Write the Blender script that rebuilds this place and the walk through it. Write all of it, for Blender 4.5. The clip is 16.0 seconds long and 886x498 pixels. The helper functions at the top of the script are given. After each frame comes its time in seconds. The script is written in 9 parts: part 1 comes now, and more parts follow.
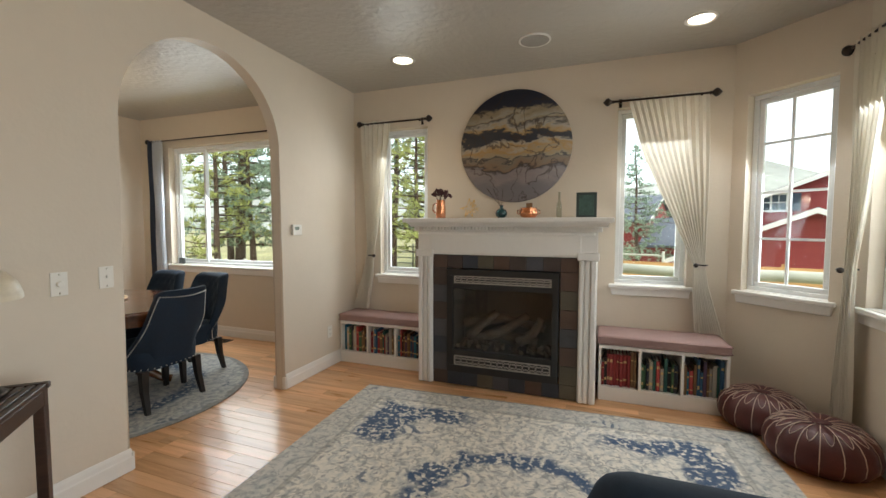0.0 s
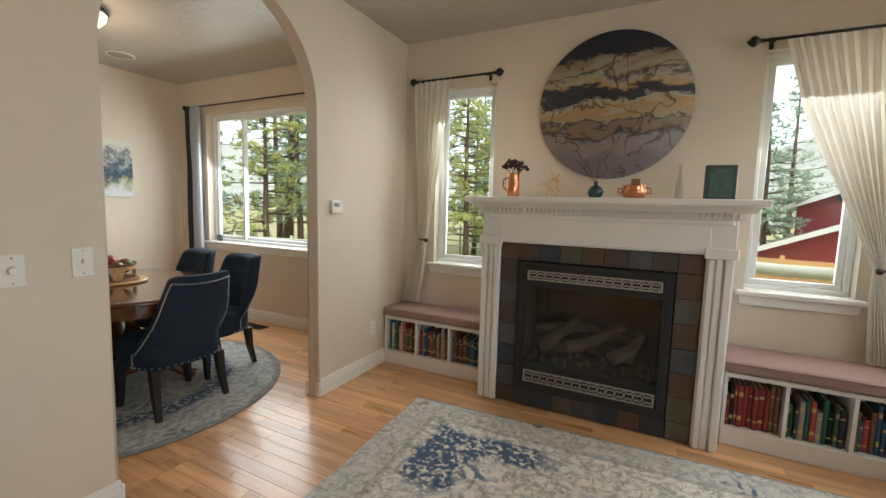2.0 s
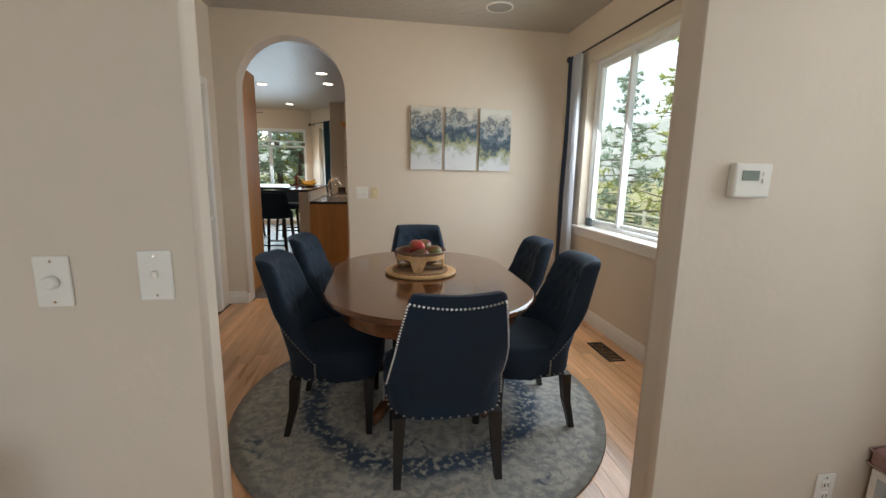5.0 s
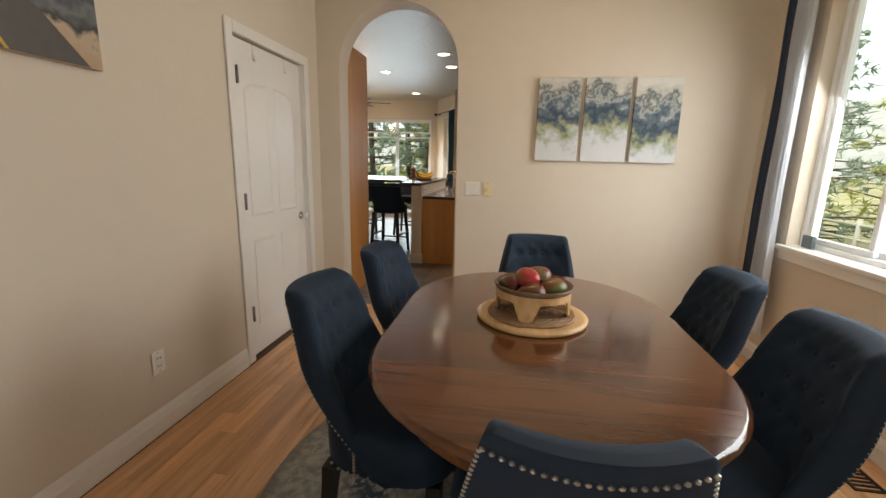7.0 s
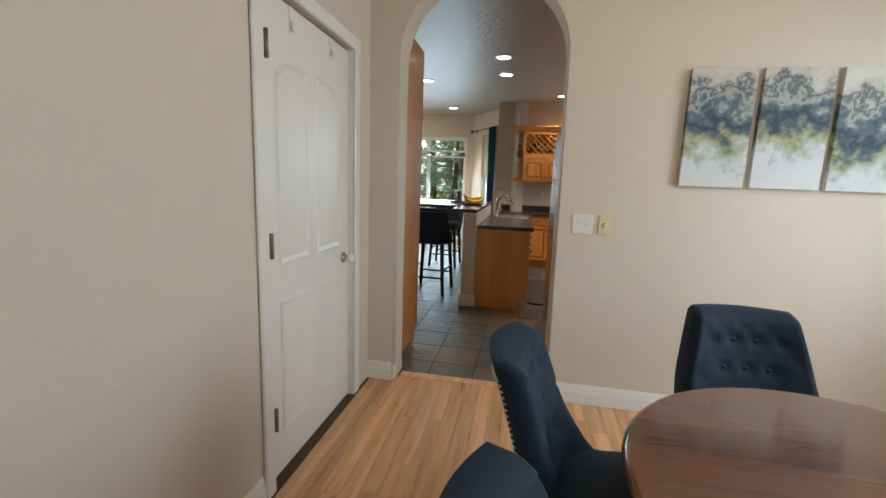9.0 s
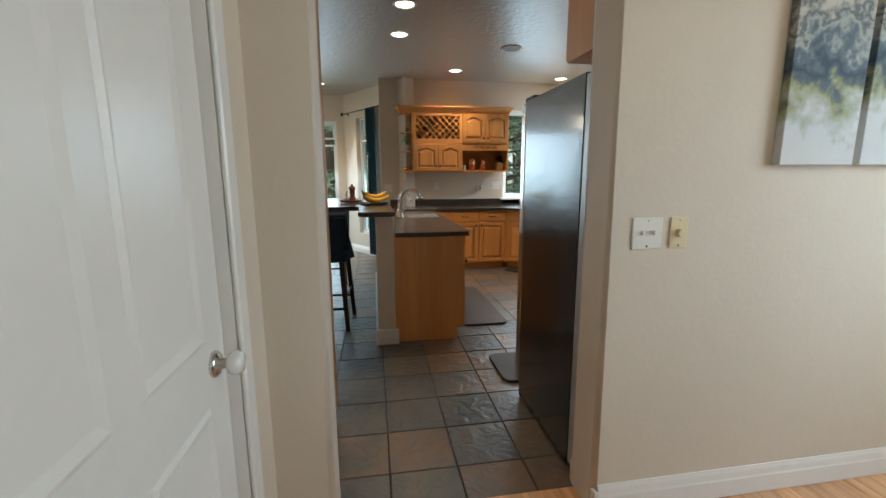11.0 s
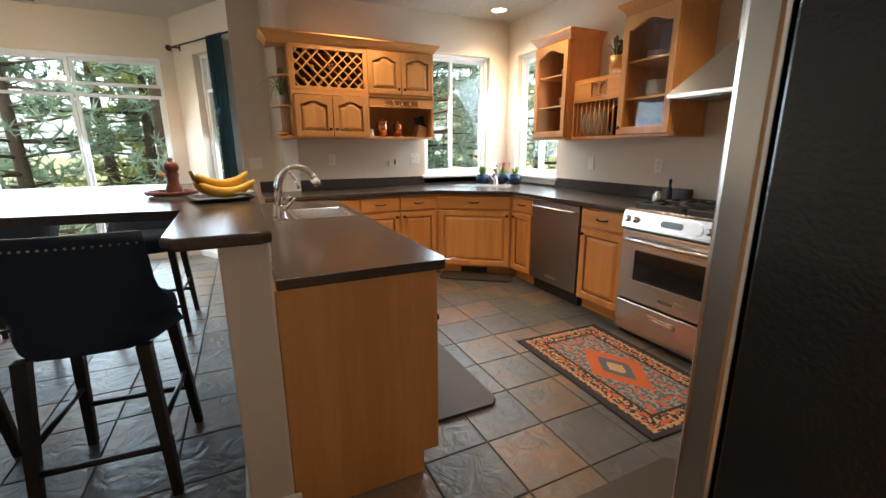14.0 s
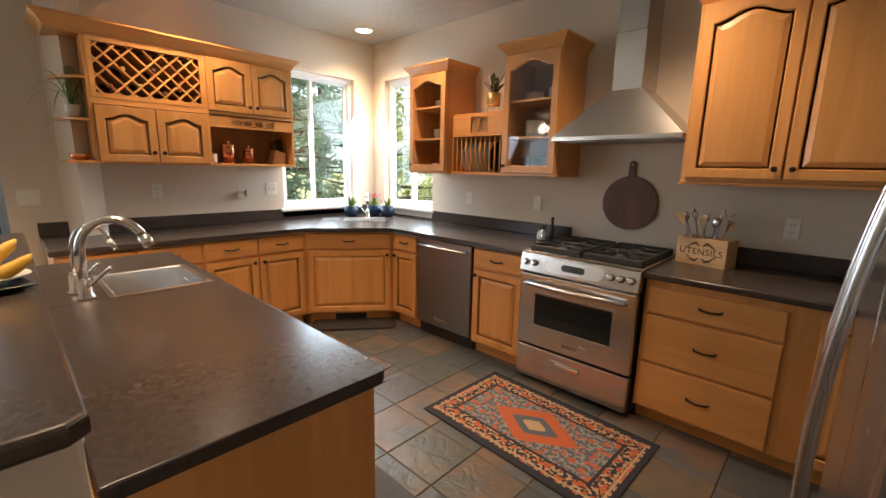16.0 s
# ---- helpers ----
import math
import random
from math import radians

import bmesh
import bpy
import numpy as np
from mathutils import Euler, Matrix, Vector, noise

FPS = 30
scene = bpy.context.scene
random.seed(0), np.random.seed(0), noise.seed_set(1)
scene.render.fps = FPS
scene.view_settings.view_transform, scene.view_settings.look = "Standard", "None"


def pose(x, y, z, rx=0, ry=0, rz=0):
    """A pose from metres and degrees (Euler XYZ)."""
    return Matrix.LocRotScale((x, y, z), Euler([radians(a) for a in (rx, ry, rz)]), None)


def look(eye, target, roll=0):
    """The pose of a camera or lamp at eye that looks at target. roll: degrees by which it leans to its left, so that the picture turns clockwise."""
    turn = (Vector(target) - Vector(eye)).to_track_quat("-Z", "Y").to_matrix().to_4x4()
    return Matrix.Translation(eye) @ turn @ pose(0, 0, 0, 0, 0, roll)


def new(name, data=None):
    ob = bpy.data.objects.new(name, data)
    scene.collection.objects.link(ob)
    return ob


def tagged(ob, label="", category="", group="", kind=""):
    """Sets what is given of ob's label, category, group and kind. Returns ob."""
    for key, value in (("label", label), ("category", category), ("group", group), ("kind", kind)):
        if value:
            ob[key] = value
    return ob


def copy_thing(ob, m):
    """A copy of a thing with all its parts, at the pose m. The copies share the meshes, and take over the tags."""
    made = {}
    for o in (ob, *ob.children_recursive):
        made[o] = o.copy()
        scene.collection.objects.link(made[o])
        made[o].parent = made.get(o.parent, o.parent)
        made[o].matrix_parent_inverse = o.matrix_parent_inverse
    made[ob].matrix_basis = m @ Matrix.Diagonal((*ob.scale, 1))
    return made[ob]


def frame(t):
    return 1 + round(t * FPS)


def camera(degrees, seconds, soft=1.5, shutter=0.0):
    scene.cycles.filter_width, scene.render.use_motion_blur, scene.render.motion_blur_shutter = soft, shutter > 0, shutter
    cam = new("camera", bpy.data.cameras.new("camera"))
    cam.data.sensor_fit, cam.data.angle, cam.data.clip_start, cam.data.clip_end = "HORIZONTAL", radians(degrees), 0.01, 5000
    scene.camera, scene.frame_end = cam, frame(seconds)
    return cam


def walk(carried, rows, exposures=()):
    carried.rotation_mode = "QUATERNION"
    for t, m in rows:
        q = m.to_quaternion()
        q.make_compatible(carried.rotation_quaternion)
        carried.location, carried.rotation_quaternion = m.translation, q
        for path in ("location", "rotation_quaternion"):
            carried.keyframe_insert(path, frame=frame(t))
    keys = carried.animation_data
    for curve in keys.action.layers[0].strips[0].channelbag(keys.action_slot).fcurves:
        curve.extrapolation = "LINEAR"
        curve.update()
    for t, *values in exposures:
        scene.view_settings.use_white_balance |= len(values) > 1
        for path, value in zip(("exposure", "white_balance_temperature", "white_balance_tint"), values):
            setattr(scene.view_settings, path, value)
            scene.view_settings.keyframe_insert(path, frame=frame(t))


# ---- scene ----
cam = camera(93.8, 16.0)
PATH = [
    (0, (0.148, 0.008, 1.362), (-0.551, 1.879, 1.25), 0.1),
    (0.5, (0.074, 0.145, 1.355), (-0.501, 2.056, 1.231), -0.2),
    (1, (-0.051, 0.276, 1.339), (-0.51, 2.22, 1.238), -1.1),
    (1.5, (-0.178, 0.408, 1.331), (-0.73, 2.326, 1.2), 0.0),
    (2, (-0.269, 0.601, 1.344), (-1.158, 2.381, 1.143), 1.6),
    (2.5, (-0.393, 0.782, 1.341), (-1.672, 2.301, 1.105), 1.4),
    (3, (-0.534, 0.986, 1.332), (-2.111, 2.18, 1.034), 0.2),
    (3.5, (-0.645, 1.259, 1.341), (-2.417, 2.119, 0.997), 0.7),
    (4, (-0.805, 1.5, 1.329), (-2.677, 2.121, 0.999), 2.0),
    (4.2, (-0.902, 1.598, 1.328), (-2.798, 2.143, 1.001), 2.1),
    (6.3, (-1.833, 2.096, 1.325), (-3.789, 2.036, 0.912), 0.2),
    (6.5, (-1.921, 2.08, 1.322), (-3.874, 1.949, 0.913), 0.6),
    (7, (-2.101, 2.034, 1.324), (-4.036, 1.735, 0.917), 1.4),
    (7.5, (-2.287, 1.913, 1.323), (-4.204, 1.51, 0.922), 1.5),
    (8, (-2.508, 1.754, 1.32), (-4.415, 1.294, 0.933), 1.4),
    (8.5, (-2.774, 1.579, 1.334), (-4.694, 1.13, 1.001), 2.6),
    (8.7, (-2.864, 1.505, 1.33), (-4.791, 1.078, 1.006), 2.6),
    (10.8, (-4.052, 0.751, 1.324), (-6.0, 1.057, 0.99), -0.7),
    (11, (-4.198, 0.778, 1.321), (-6.143, 1.099, 0.979), -0.2),
    (11.5, (-4.559, 0.799, 1.332), (-6.496, 1.169, 0.999), 0.4),
    (12, (-4.916, 0.8, 1.34), (-6.835, 1.251, 0.998), 0.3),
    (12.5, (-5.283, 0.824, 1.303), (-7.182, 1.338, 0.946), 0.3),
    (13, (-5.577, 0.859, 1.3), (-7.462, 1.407, 0.915), 1.0),
    (13.5, (-5.836, 0.856, 1.306), (-7.664, 1.532, 0.855), 0.5),
    (14, (-6.067, 0.873, 1.288), (-7.824, 1.708, 0.82), -0.3),
    (14.5, (-6.285, 0.907, 1.302), (-7.956, 1.917, 0.867), -0.1),
    (15, (-6.426, 0.92, 1.316), (-7.98, 2.109, 0.903), 0.3),
    (15.5, (-6.536, 0.908, 1.366), (-7.966, 2.247, 0.963), 0.6),
    (16, (-6.606, 0.885, 1.411), (-7.953, 2.313, 1.031), 1.2),
]
EXPOSURES = [(0.0, -0.02, 6450, 9), (1.0, -0.17, 6200, 7), (2.5, -0.05, 6600, 10), (3.5, -0.2, 6200, 8), (6.5, -0.05, 6450, 12), (7.0, 0.0, 6850, 12), (7.5, 0.0, 6700, 11), (8.5, 0.08, 6150, 8), (11.0, 0.05, 5750, 3), (11.5, 0.0, 5900, 5), (12.0, 0.25, 6100, 8), (12.5, 0.4, 6400, 11), (13.0, 0.45, 6200, 10), (13.5, 0.5, 5800, 9), (14.5, 0.42, 6350, 10), (15.5, 0.48, 6150, 11), (16.0, 0.48, 6200, 11)]
walk(cam, [(t, look(eye, target, roll)) for t, eye, target, roll in PATH], EXPOSURES)

# ---- world, sun, lamps ----
world = bpy.data.worlds.new("world")
scene.world = world
world.use_nodes = True
wn = world.node_tree
sky = wn.nodes.new("ShaderNodeTexSky")
sky.sky_type, sky.sun_disc = "NISHITA", False
sky.sun_elevation, sky.sun_rotation = radians(58), radians(135)
sky.air_density, sky.dust_density = 1.0, 4.0
wmix = wn.nodes.new("ShaderNodeMix")
wmix.data_type = "RGBA"
wmix.inputs[0].default_value = 0.75
wmix.inputs[7].default_value = (9.0, 9.6, 10.2, 1)
wn.links.new(sky.outputs[0], wmix.inputs[6])
wn.links.new(wmix.outputs[2], wn.nodes["Background"].inputs[0])
wn.nodes["Background"].inputs[1].default_value = 0.26

sun_data = bpy.data.lights.new("sun", "SUN")
sun_data.energy, sun_data.angle, sun_data.color = 3.0, radians(14), (1.0, 0.95, 0.88)
sun_ob = new("sun", sun_data)
sun_ob.matrix_world = look((0, 0, 30), (-12, 12, 2))

CEIL = 2.735
WARM = (1.0, 0.78, 0.54)
NOOK = (0.76, 0.90, 1.0)


def window_light(x, y, z, w, h, towards, watts, tone=(0.90, 0.96, 1.0)):
    """Sky light that enters by a window's opening."""
    d = bpy.data.lights.new("window_light", "AREA")
    d.shape, d.size, d.size_y, d.energy, d.color = "RECTANGLE", w, h, watts, tone
    ob = new("window_light", d)
    ob.matrix_world = look((x, y, z), (x + towards[0], y + towards[1], z - 0.6))
    return ob


window_light(-1.69, 3.98, 1.6, 0.45, 1.4, (0, -1), 12)
window_light(0.55, 3.98, 1.6, 0.5, 1.4, (0, -1), 10)
window_light(1.50, 3.66, 1.6, 0.48, 1.4, (-0.7, -0.7), 12)
window_light(1.82, 2.81, 1.6, 0.65, 1.4, (-1, 0), 15)
window_light(-4.11, 3.98, 1.6, 1.7, 1.4, (0, -1), 44)
window_light(-10.78, 3.30, 1.69, 0.75, 1.2, (1, 0), 24, NOOK)
window_light(-9.97, 4.09, 1.68, 0.72, 1.2, (0, -1), 24, NOOK)
window_light(-12.18, -0.68, 1.2, 1.6, 2.1, (1, 0), 60, NOOK)
window_light(-11.45, 0.80, 1.33, 0.5, 1.9, (0.53, -0.85), 10, NOOK)
window_light(-11.70, -2.35, 1.33, 0.8, 1.9, (0.83, 0.56), 13, NOOK)
# Lamp at the added, unseen window 11; brightens floor and lower walls.
window_light(3.18, -0.6, 1.1, 1.9, 1.9, (-1, 0), 84)


def down_light(x, y, watts, tone=WARM):
    d = bpy.data.lights.new("down_light", "SPOT")
    d.energy, d.color, d.spot_size, d.spot_blend, d.shadow_soft_size = watts, tone, radians(120), 0.9, 0.06
    ob = new("down_light", d)
    ob.matrix_world = look((x, y, CEIL - 0.03), (x, y + 0.001, 0))
    return ob


# The pair at y -0.6 is added out of view, to fill the room.
LIVING_LAMPS = [(-1.40, 3.19), (0.758, 3.25), (-1.0, -0.6), (1.3, -0.6)]
# The last one, (-7.35, 3.05), is an unseen lamp added near the range.
KITCHEN_LAMPS = [(-9.998, 1.913), (-11.06, 0.0), (-8.96, -0.02), (-9.15, -2.2), (-9.134, 3.215), (-10.233, 3.531), (-7.927, 1.079), (-8.668, 1.082), (-7.35, 3.05)]
for lx, ly in LIVING_LAMPS:
    down_light(lx, ly, 12)
for lx, ly in KITCHEN_LAMPS:
    down_light(lx, ly, 62, (1.0, 0.70, 0.43))
dome = bpy.data.lights.new("dome_light", "POINT")
dome.energy, dome.color, dome.shadow_soft_size = 10, WARM, 0.1
new("dome_light", dome).location = (-4.1, 2.22, CEIL - 0.32)
fanl = bpy.data.lights.new("fan_light", "POINT")
fanl.energy, fanl.color, fanl.shadow_soft_size = 12, WARM, 0.1
new("fan_light", fanl).location = (-10.9, -1.1, 2.2)

# ---- materials ----
MATS = {}


def material(name, color, rough=0.5, metal=0.0, var=0.08, scale=6.0, bump=0.0, bump_scale=80.0, coat=0.0, per=0.0, stretch=(1, 1, 1), sheen=0.0, island=False, rvar=0.08):
    """A surface whose colour and gloss vary at two scales, with a fine relief. per: how far each piece differs."""
    if name in MATS:
        return MATS[name]
    m = bpy.data.materials.new(name)
    m.use_nodes = True
    t = m.node_tree
    N, L = t.nodes, t.links
    b = N["Principled BSDF"]
    tc = N.new("ShaderNodeTexCoord")
    mp = N.new("ShaderNodeMapping")
    mp.inputs["Scale"].default_value = stretch
    L.new(tc.outputs["Object"], mp.inputs[0])
    n1, n2 = N.new("ShaderNodeTexNoise"), N.new("ShaderNodeTexNoise")
    for n, s in ((n1, scale), (n2, scale * 9)):
        n.inputs["Scale"].default_value, n.inputs["Detail"].default_value = s, 5
        L.new(mp.outputs[0], n.inputs["Vector"])
    add = N.new("ShaderNodeMath")
    add.operation = "MULTIPLY_ADD"
    L.new(n2.outputs[0], add.inputs[0])
    add.inputs[1].default_value = 0.6
    L.new(n1.outputs[0], add.inputs[2])
    rng = N.new("ShaderNodeMapRange")
    rng.inputs[1].default_value, rng.inputs[2].default_value = 0.45, 1.15
    rng.inputs[3].default_value, rng.inputs[4].default_value = 1 - var, 1 + var
    L.new(add.outputs[0], rng.inputs[0])
    val = rng.outputs[0]
    if per:
        if island:
            g = N.new("ShaderNodeNewGeometry")
            rnd = g.outputs["Random Per Island"]
        else:
            g = N.new("ShaderNodeObjectInfo")
            rnd = g.outputs["Random"]
        pr = N.new("ShaderNodeMapRange")
        pr.inputs[3].default_value, pr.inputs[4].default_value = 1 - per, 1 + per
        L.new(rnd, pr.inputs[0])
        mu = N.new("ShaderNodeMath")
        mu.operation = "MULTIPLY"
        L.new(val, mu.inputs[0])
        L.new(pr.outputs[0], mu.inputs[1])
        val = mu.outputs[0]
        off = N.new("ShaderNodeVectorMath")
        off.operation = "ADD"
        sc = N.new("ShaderNodeMath")
        sc.operation = "MULTIPLY"
        L.new(rnd, sc.inputs[0])
        sc.inputs[1].default_value = 37.0
        L.new(tc.outputs["Object"], off.inputs[0])
        L.new(sc.outputs[0], off.inputs[1])
        L.new(off.outputs[0], mp.inputs[0])
    hsv = N.new("ShaderNodeHueSaturation")
    hsv.inputs["Color"].default_value = (*color, 1)
    L.new(val, hsv.inputs["Value"])
    L.new(hsv.outputs[0], b.inputs["Base Color"])
    rr = N.new("ShaderNodeMapRange")
    rr.inputs[3].default_value, rr.inputs[4].default_value = max(0.02, rough - rvar), min(1, rough + rvar)
    L.new(n1.outputs[0], rr.inputs[0])
    L.new(rr.outputs[0], b.inputs["Roughness"])
    b.inputs["Metallic"].default_value = metal
    b.inputs["Coat Weight"].default_value = coat
    b.inputs["Coat Roughness"].default_value = 0.12
    if sheen:
        b.inputs["Sheen Weight"].default_value = sheen
        b.inputs["Sheen Roughness"].default_value = 0.35
        b.inputs["Sheen Tint"].default_value = (*[min(1, c * 5 + 0.05) for c in color], 1)
    if bump:
        n3 = N.new("ShaderNodeTexNoise")
        n3.inputs["Scale"].default_value, n3.inputs["Detail"].default_value = bump_scale, 4
        L.new(mp.outputs[0], n3.inputs["Vector"])
        bp = N.new("ShaderNodeBump")
        bp.inputs["Strength"].default_value, bp.inputs["Distance"].default_value = bump, 0.01
        L.new(n3.outputs[0], bp.inputs["Height"])
        L.new(bp.outputs[0], b.inputs["Normal"])
    MATS[name] = m
    return m


def ramp(t, stops, interp="LINEAR"):
    r = t.nodes.new("ShaderNodeValToRGB")
    r.color_ramp.interpolation = interp
    e = r.color_ramp.elements
    while len(e) < len(stops):
        e.new(0.5)
    for k, (p, c) in zip(e, stops):
        k.position, k.color = p, (*c, 1)
    return r


def wood(name, light, dark, rough=0.35, per=0.12, axis=0, coat=0.0, grain=1.0, island=False):
    """Wood with long fibres along one axis, and boards that differ."""
    if name in MATS:
        return MATS[name]
    m = bpy.data.materials.new(name)
    m.use_nodes = True
    t = m.node_tree
    N, L = t.nodes, t.links
    b = N["Principled BSDF"]
    tc, mp = N.new("ShaderNodeTexCoord"), N.new("ShaderNodeMapping")
    st = [14.0 * grain] * 3
    st[axis] = 0.9 * grain
    mp.inputs["Scale"].default_value = st
    g = N.new("ShaderNodeNewGeometry" if island else "ShaderNodeObjectInfo")
    rnd = g.outputs["Random Per Island" if island else "Random"]
    sc = N.new("ShaderNodeMath")
    sc.operation = "MULTIPLY"
    sc.inputs[1].default_value = 53.0
    L.new(rnd, sc.inputs[0])
    off = N.new("ShaderNodeVectorMath")
    L.new(tc.outputs["Object"], off.inputs[0])
    L.new(sc.outputs[0], off.inputs[1])
    L.new(off.outputs[0], mp.inputs[0])
    n1, n2 = N.new("ShaderNodeTexNoise"), N.new("ShaderNodeTexNoise")
    n1.inputs["Scale"].default_value, n1.inputs["Detail"].default_value, n1.inputs["Distortion"].default_value = 1.3, 6, 0.6
    n2.inputs["Scale"].default_value, n2.inputs["Detail"].default_value = 9.0, 4
    L.new(mp.outputs[0], n1.inputs["Vector"])
    L.new(mp.outputs[0], n2.inputs["Vector"])
    ad = N.new("ShaderNodeMath")
    ad.operation = "MULTIPLY_ADD"
    L.new(n2.outputs[0], ad.inputs[0])
    ad.inputs[1].default_value = 0.35
    L.new(n1.outputs[0], ad.inputs[2])
    r = ramp(t, [(0.42, dark), (0.62, tuple((a + c) / 2 for a, c in zip(light, dark))), (0.8, light)])
    L.new(ad.outputs[0], r.inputs[0])
    pr = N.new("ShaderNodeMapRange")
    pr.inputs[3].default_value, pr.inputs[4].default_value = 1 - per, 1 + per
    L.new(rnd, pr.inputs[0])
    hsv = N.new("ShaderNodeHueSaturation")
    L.new(r.outputs[0], hsv.inputs["Color"])
    L.new(pr.outputs[0], hsv.inputs["Value"])
    L.new(hsv.outputs[0], b.inputs["Base Color"])
    rr = N.new("ShaderNodeMapRange")
    rr.inputs[3].default_value, rr.inputs[4].default_value = rough - 0.06, rough + 0.1
    L.new(n1.outputs[0], rr.inputs[0])
    L.new(rr.outputs[0], b.inputs["Roughness"])
    b.inputs["Coat Weight"].default_value, b.inputs["Coat Roughness"].default_value = coat, 0.1
    bp = N.new("ShaderNodeBump")
    bp.inputs["Strength"].default_value, bp.inputs["Distance"].default_value = 0.12, 0.004
    L.new(n2.outputs[0], bp.inputs["Height"])
    L.new(bp.outputs[0], b.inputs["Normal"])
    MATS[name] = m
    return m


def painting(name, stops, scale, distortion=1.0, direction=(0.3, 0.3, 1.0), rough=0.55, bands=1.0):
    """Painted or woven picture surface: noisy bands through a row of colours."""
    m = bpy.data.materials.new(name)
    m.use_nodes = True
    t = m.node_tree
    N, L = t.nodes, t.links
    tc, mp = N.new("ShaderNodeTexCoord"), N.new("ShaderNodeMapping")
    L.new(tc.outputs["Object"], mp.inputs[0])
    mp.inputs["Scale"].default_value = direction
    n = N.new("ShaderNodeTexNoise")
    n.inputs["Scale"].default_value, n.inputs["Detail"].default_value, n.inputs["Distortion"].default_value = scale, 9, distortion
    L.new(mp.outputs[0], n.inputs["Vector"])
    r = ramp(t, stops)
    L.new(n.outputs[0], r.inputs[0])
    L.new(r.outputs[0], N["Principled BSDF"].inputs["Base Color"])
    N["Principled BSDF"].inputs["Roughness"].default_value = rough
    MATS[name] = m
    return m


def glowing(name, color, strength):
    m = bpy.data.materials.new(name)
    m.use_nodes = True
    b = m.node_tree.nodes["Principled BSDF"]
    b.inputs["Base Color"].default_value = (*color, 1)
    b.inputs["Emission Color"].default_value, b.inputs["Emission Strength"].default_value = (*color, 1), strength
    MATS[name] = m
    return m


def clear_glass(name, tint=(0.97, 0.99, 0.98)):
    m = bpy.data.materials.new(name)
    m.use_nodes = True
    t = m.node_tree
    N, L = t.nodes, t.links
    N.remove(N["Principled BSDF"])
    tr, gl, mx, fr = N.new("ShaderNodeBsdfTransparent"), N.new("ShaderNodeBsdfGlossy"), N.new("ShaderNodeMixShader"), N.new("ShaderNodeLayerWeight")
    tr.inputs[0].default_value = (*tint, 1)
    gl.inputs["Roughness"].default_value = 0.02
    fr.inputs["Blend"].default_value = 0.5
    p5, ma = N.new("ShaderNodeMath"), N.new("ShaderNodeMath")
    p5.operation, ma.operation = "POWER", "MULTIPLY_ADD"
    p5.inputs[1].default_value, ma.inputs[1].default_value, ma.inputs[2].default_value = 5.0, 0.5, 0.025
    L.new(fr.outputs["Facing"], p5.inputs[0])
    L.new(p5.outputs[0], ma.inputs[0])
    L.new(ma.outputs[0], mx.inputs[0])
    L.new(tr.outputs[0], mx.inputs[1])
    L.new(gl.outputs[0], mx.inputs[2])
    L.new(mx.outputs[0], N["Material Output"].inputs[0])
    MATS[name] = m
    return m


def sheer(name, color, through_part=0.4):
    """Thin curtain cloth that lets light through."""
    m = material(name, color, 0.9, var=0.06, scale=4, bump=0.15, bump_scale=300)
    t = m.node_tree
    N, L = t.nodes, t.links
    tl, mx = N.new("ShaderNodeBsdfTranslucent"), N.new("ShaderNodeMixShader")
    tl.inputs[0].default_value = (*color, 1)
    mx.inputs[0].default_value = through_part
    L.new(N["Principled BSDF"].outputs[0], mx.inputs[1])
    L.new(tl.outputs[0], mx.inputs[2])
    L.new(mx.outputs[0], N["Material Output"].inputs[0])
    return m


wall_paint = material("wall_paint", (0.67, 0.585, 0.475), 0.65, var=0.03, scale=1.2, bump=0.10, bump_scale=45)
# Ceiling colour lowered to carry the weaker light overhead.
dim_ceiling_paint = material("dim_ceiling_paint", (0.43, 0.40, 0.355), 0.36, var=0.05, scale=2, bump=0.85, bump_scale=20)
trim_white = material("trim_white", (0.80, 0.77, 0.72), 0.35, var=0.03, scale=3, bump=0.02)
vinyl_white = material("vinyl_white", (0.82, 0.84, 0.84), 0.35, var=0.02, scale=3)
glass = clear_glass("window_glass")
oak = wood("maple_floor", (0.77, 0.44, 0.225), (0.50, 0.245, 0.10), 0.28, per=0.17, axis=0, coat=0.25)
oak_rest = wood("maple_floor_rest", (0.77, 0.44, 0.225), (0.50, 0.245, 0.10), 0.28, per=0.17, axis=0, coat=0.25, island=True)
gap_dark = material("floor_gap", (0.10, 0.055, 0.025), 0.8, var=0.1)
grout = material("grout", (0.05, 0.045, 0.04), 0.9, var=0.2, scale=20, bump=0.3)
maple = wood("honey_maple", (0.68, 0.325, 0.097), (0.56, 0.25, 0.066), 0.36, per=0.05, axis=2, coat=0.15, grain=0.55)
maple_x = wood("honey_maple_crosswise", (0.68, 0.325, 0.097), (0.56, 0.25, 0.066), 0.36, per=0.05, axis=0, coat=0.15, grain=0.55)
maple_y = wood("honey_maple_lengthwise", (0.68, 0.325, 0.097), (0.56, 0.25, 0.066), 0.36, per=0.05, axis=1, coat=0.15, grain=0.55)
# Darker copy of the maple: shade inside the cabinets, put into the colour.
maple_dark = wood("honey_maple_shaded", (0.42, 0.21, 0.07), (0.30, 0.14, 0.045), 0.5, per=0.05, axis=2, grain=0.55)
counter_stone = material("dark_brown_counter", (0.055, 0.042, 0.036), 0.22, var=0.3, scale=60, bump=0.02, bump_scale=400)
steel = material("brushed_steel", (0.62, 0.60, 0.57), 0.26, metal=1.0, var=0.05, scale=5, stretch=(1, 1, 12), rvar=0.03)
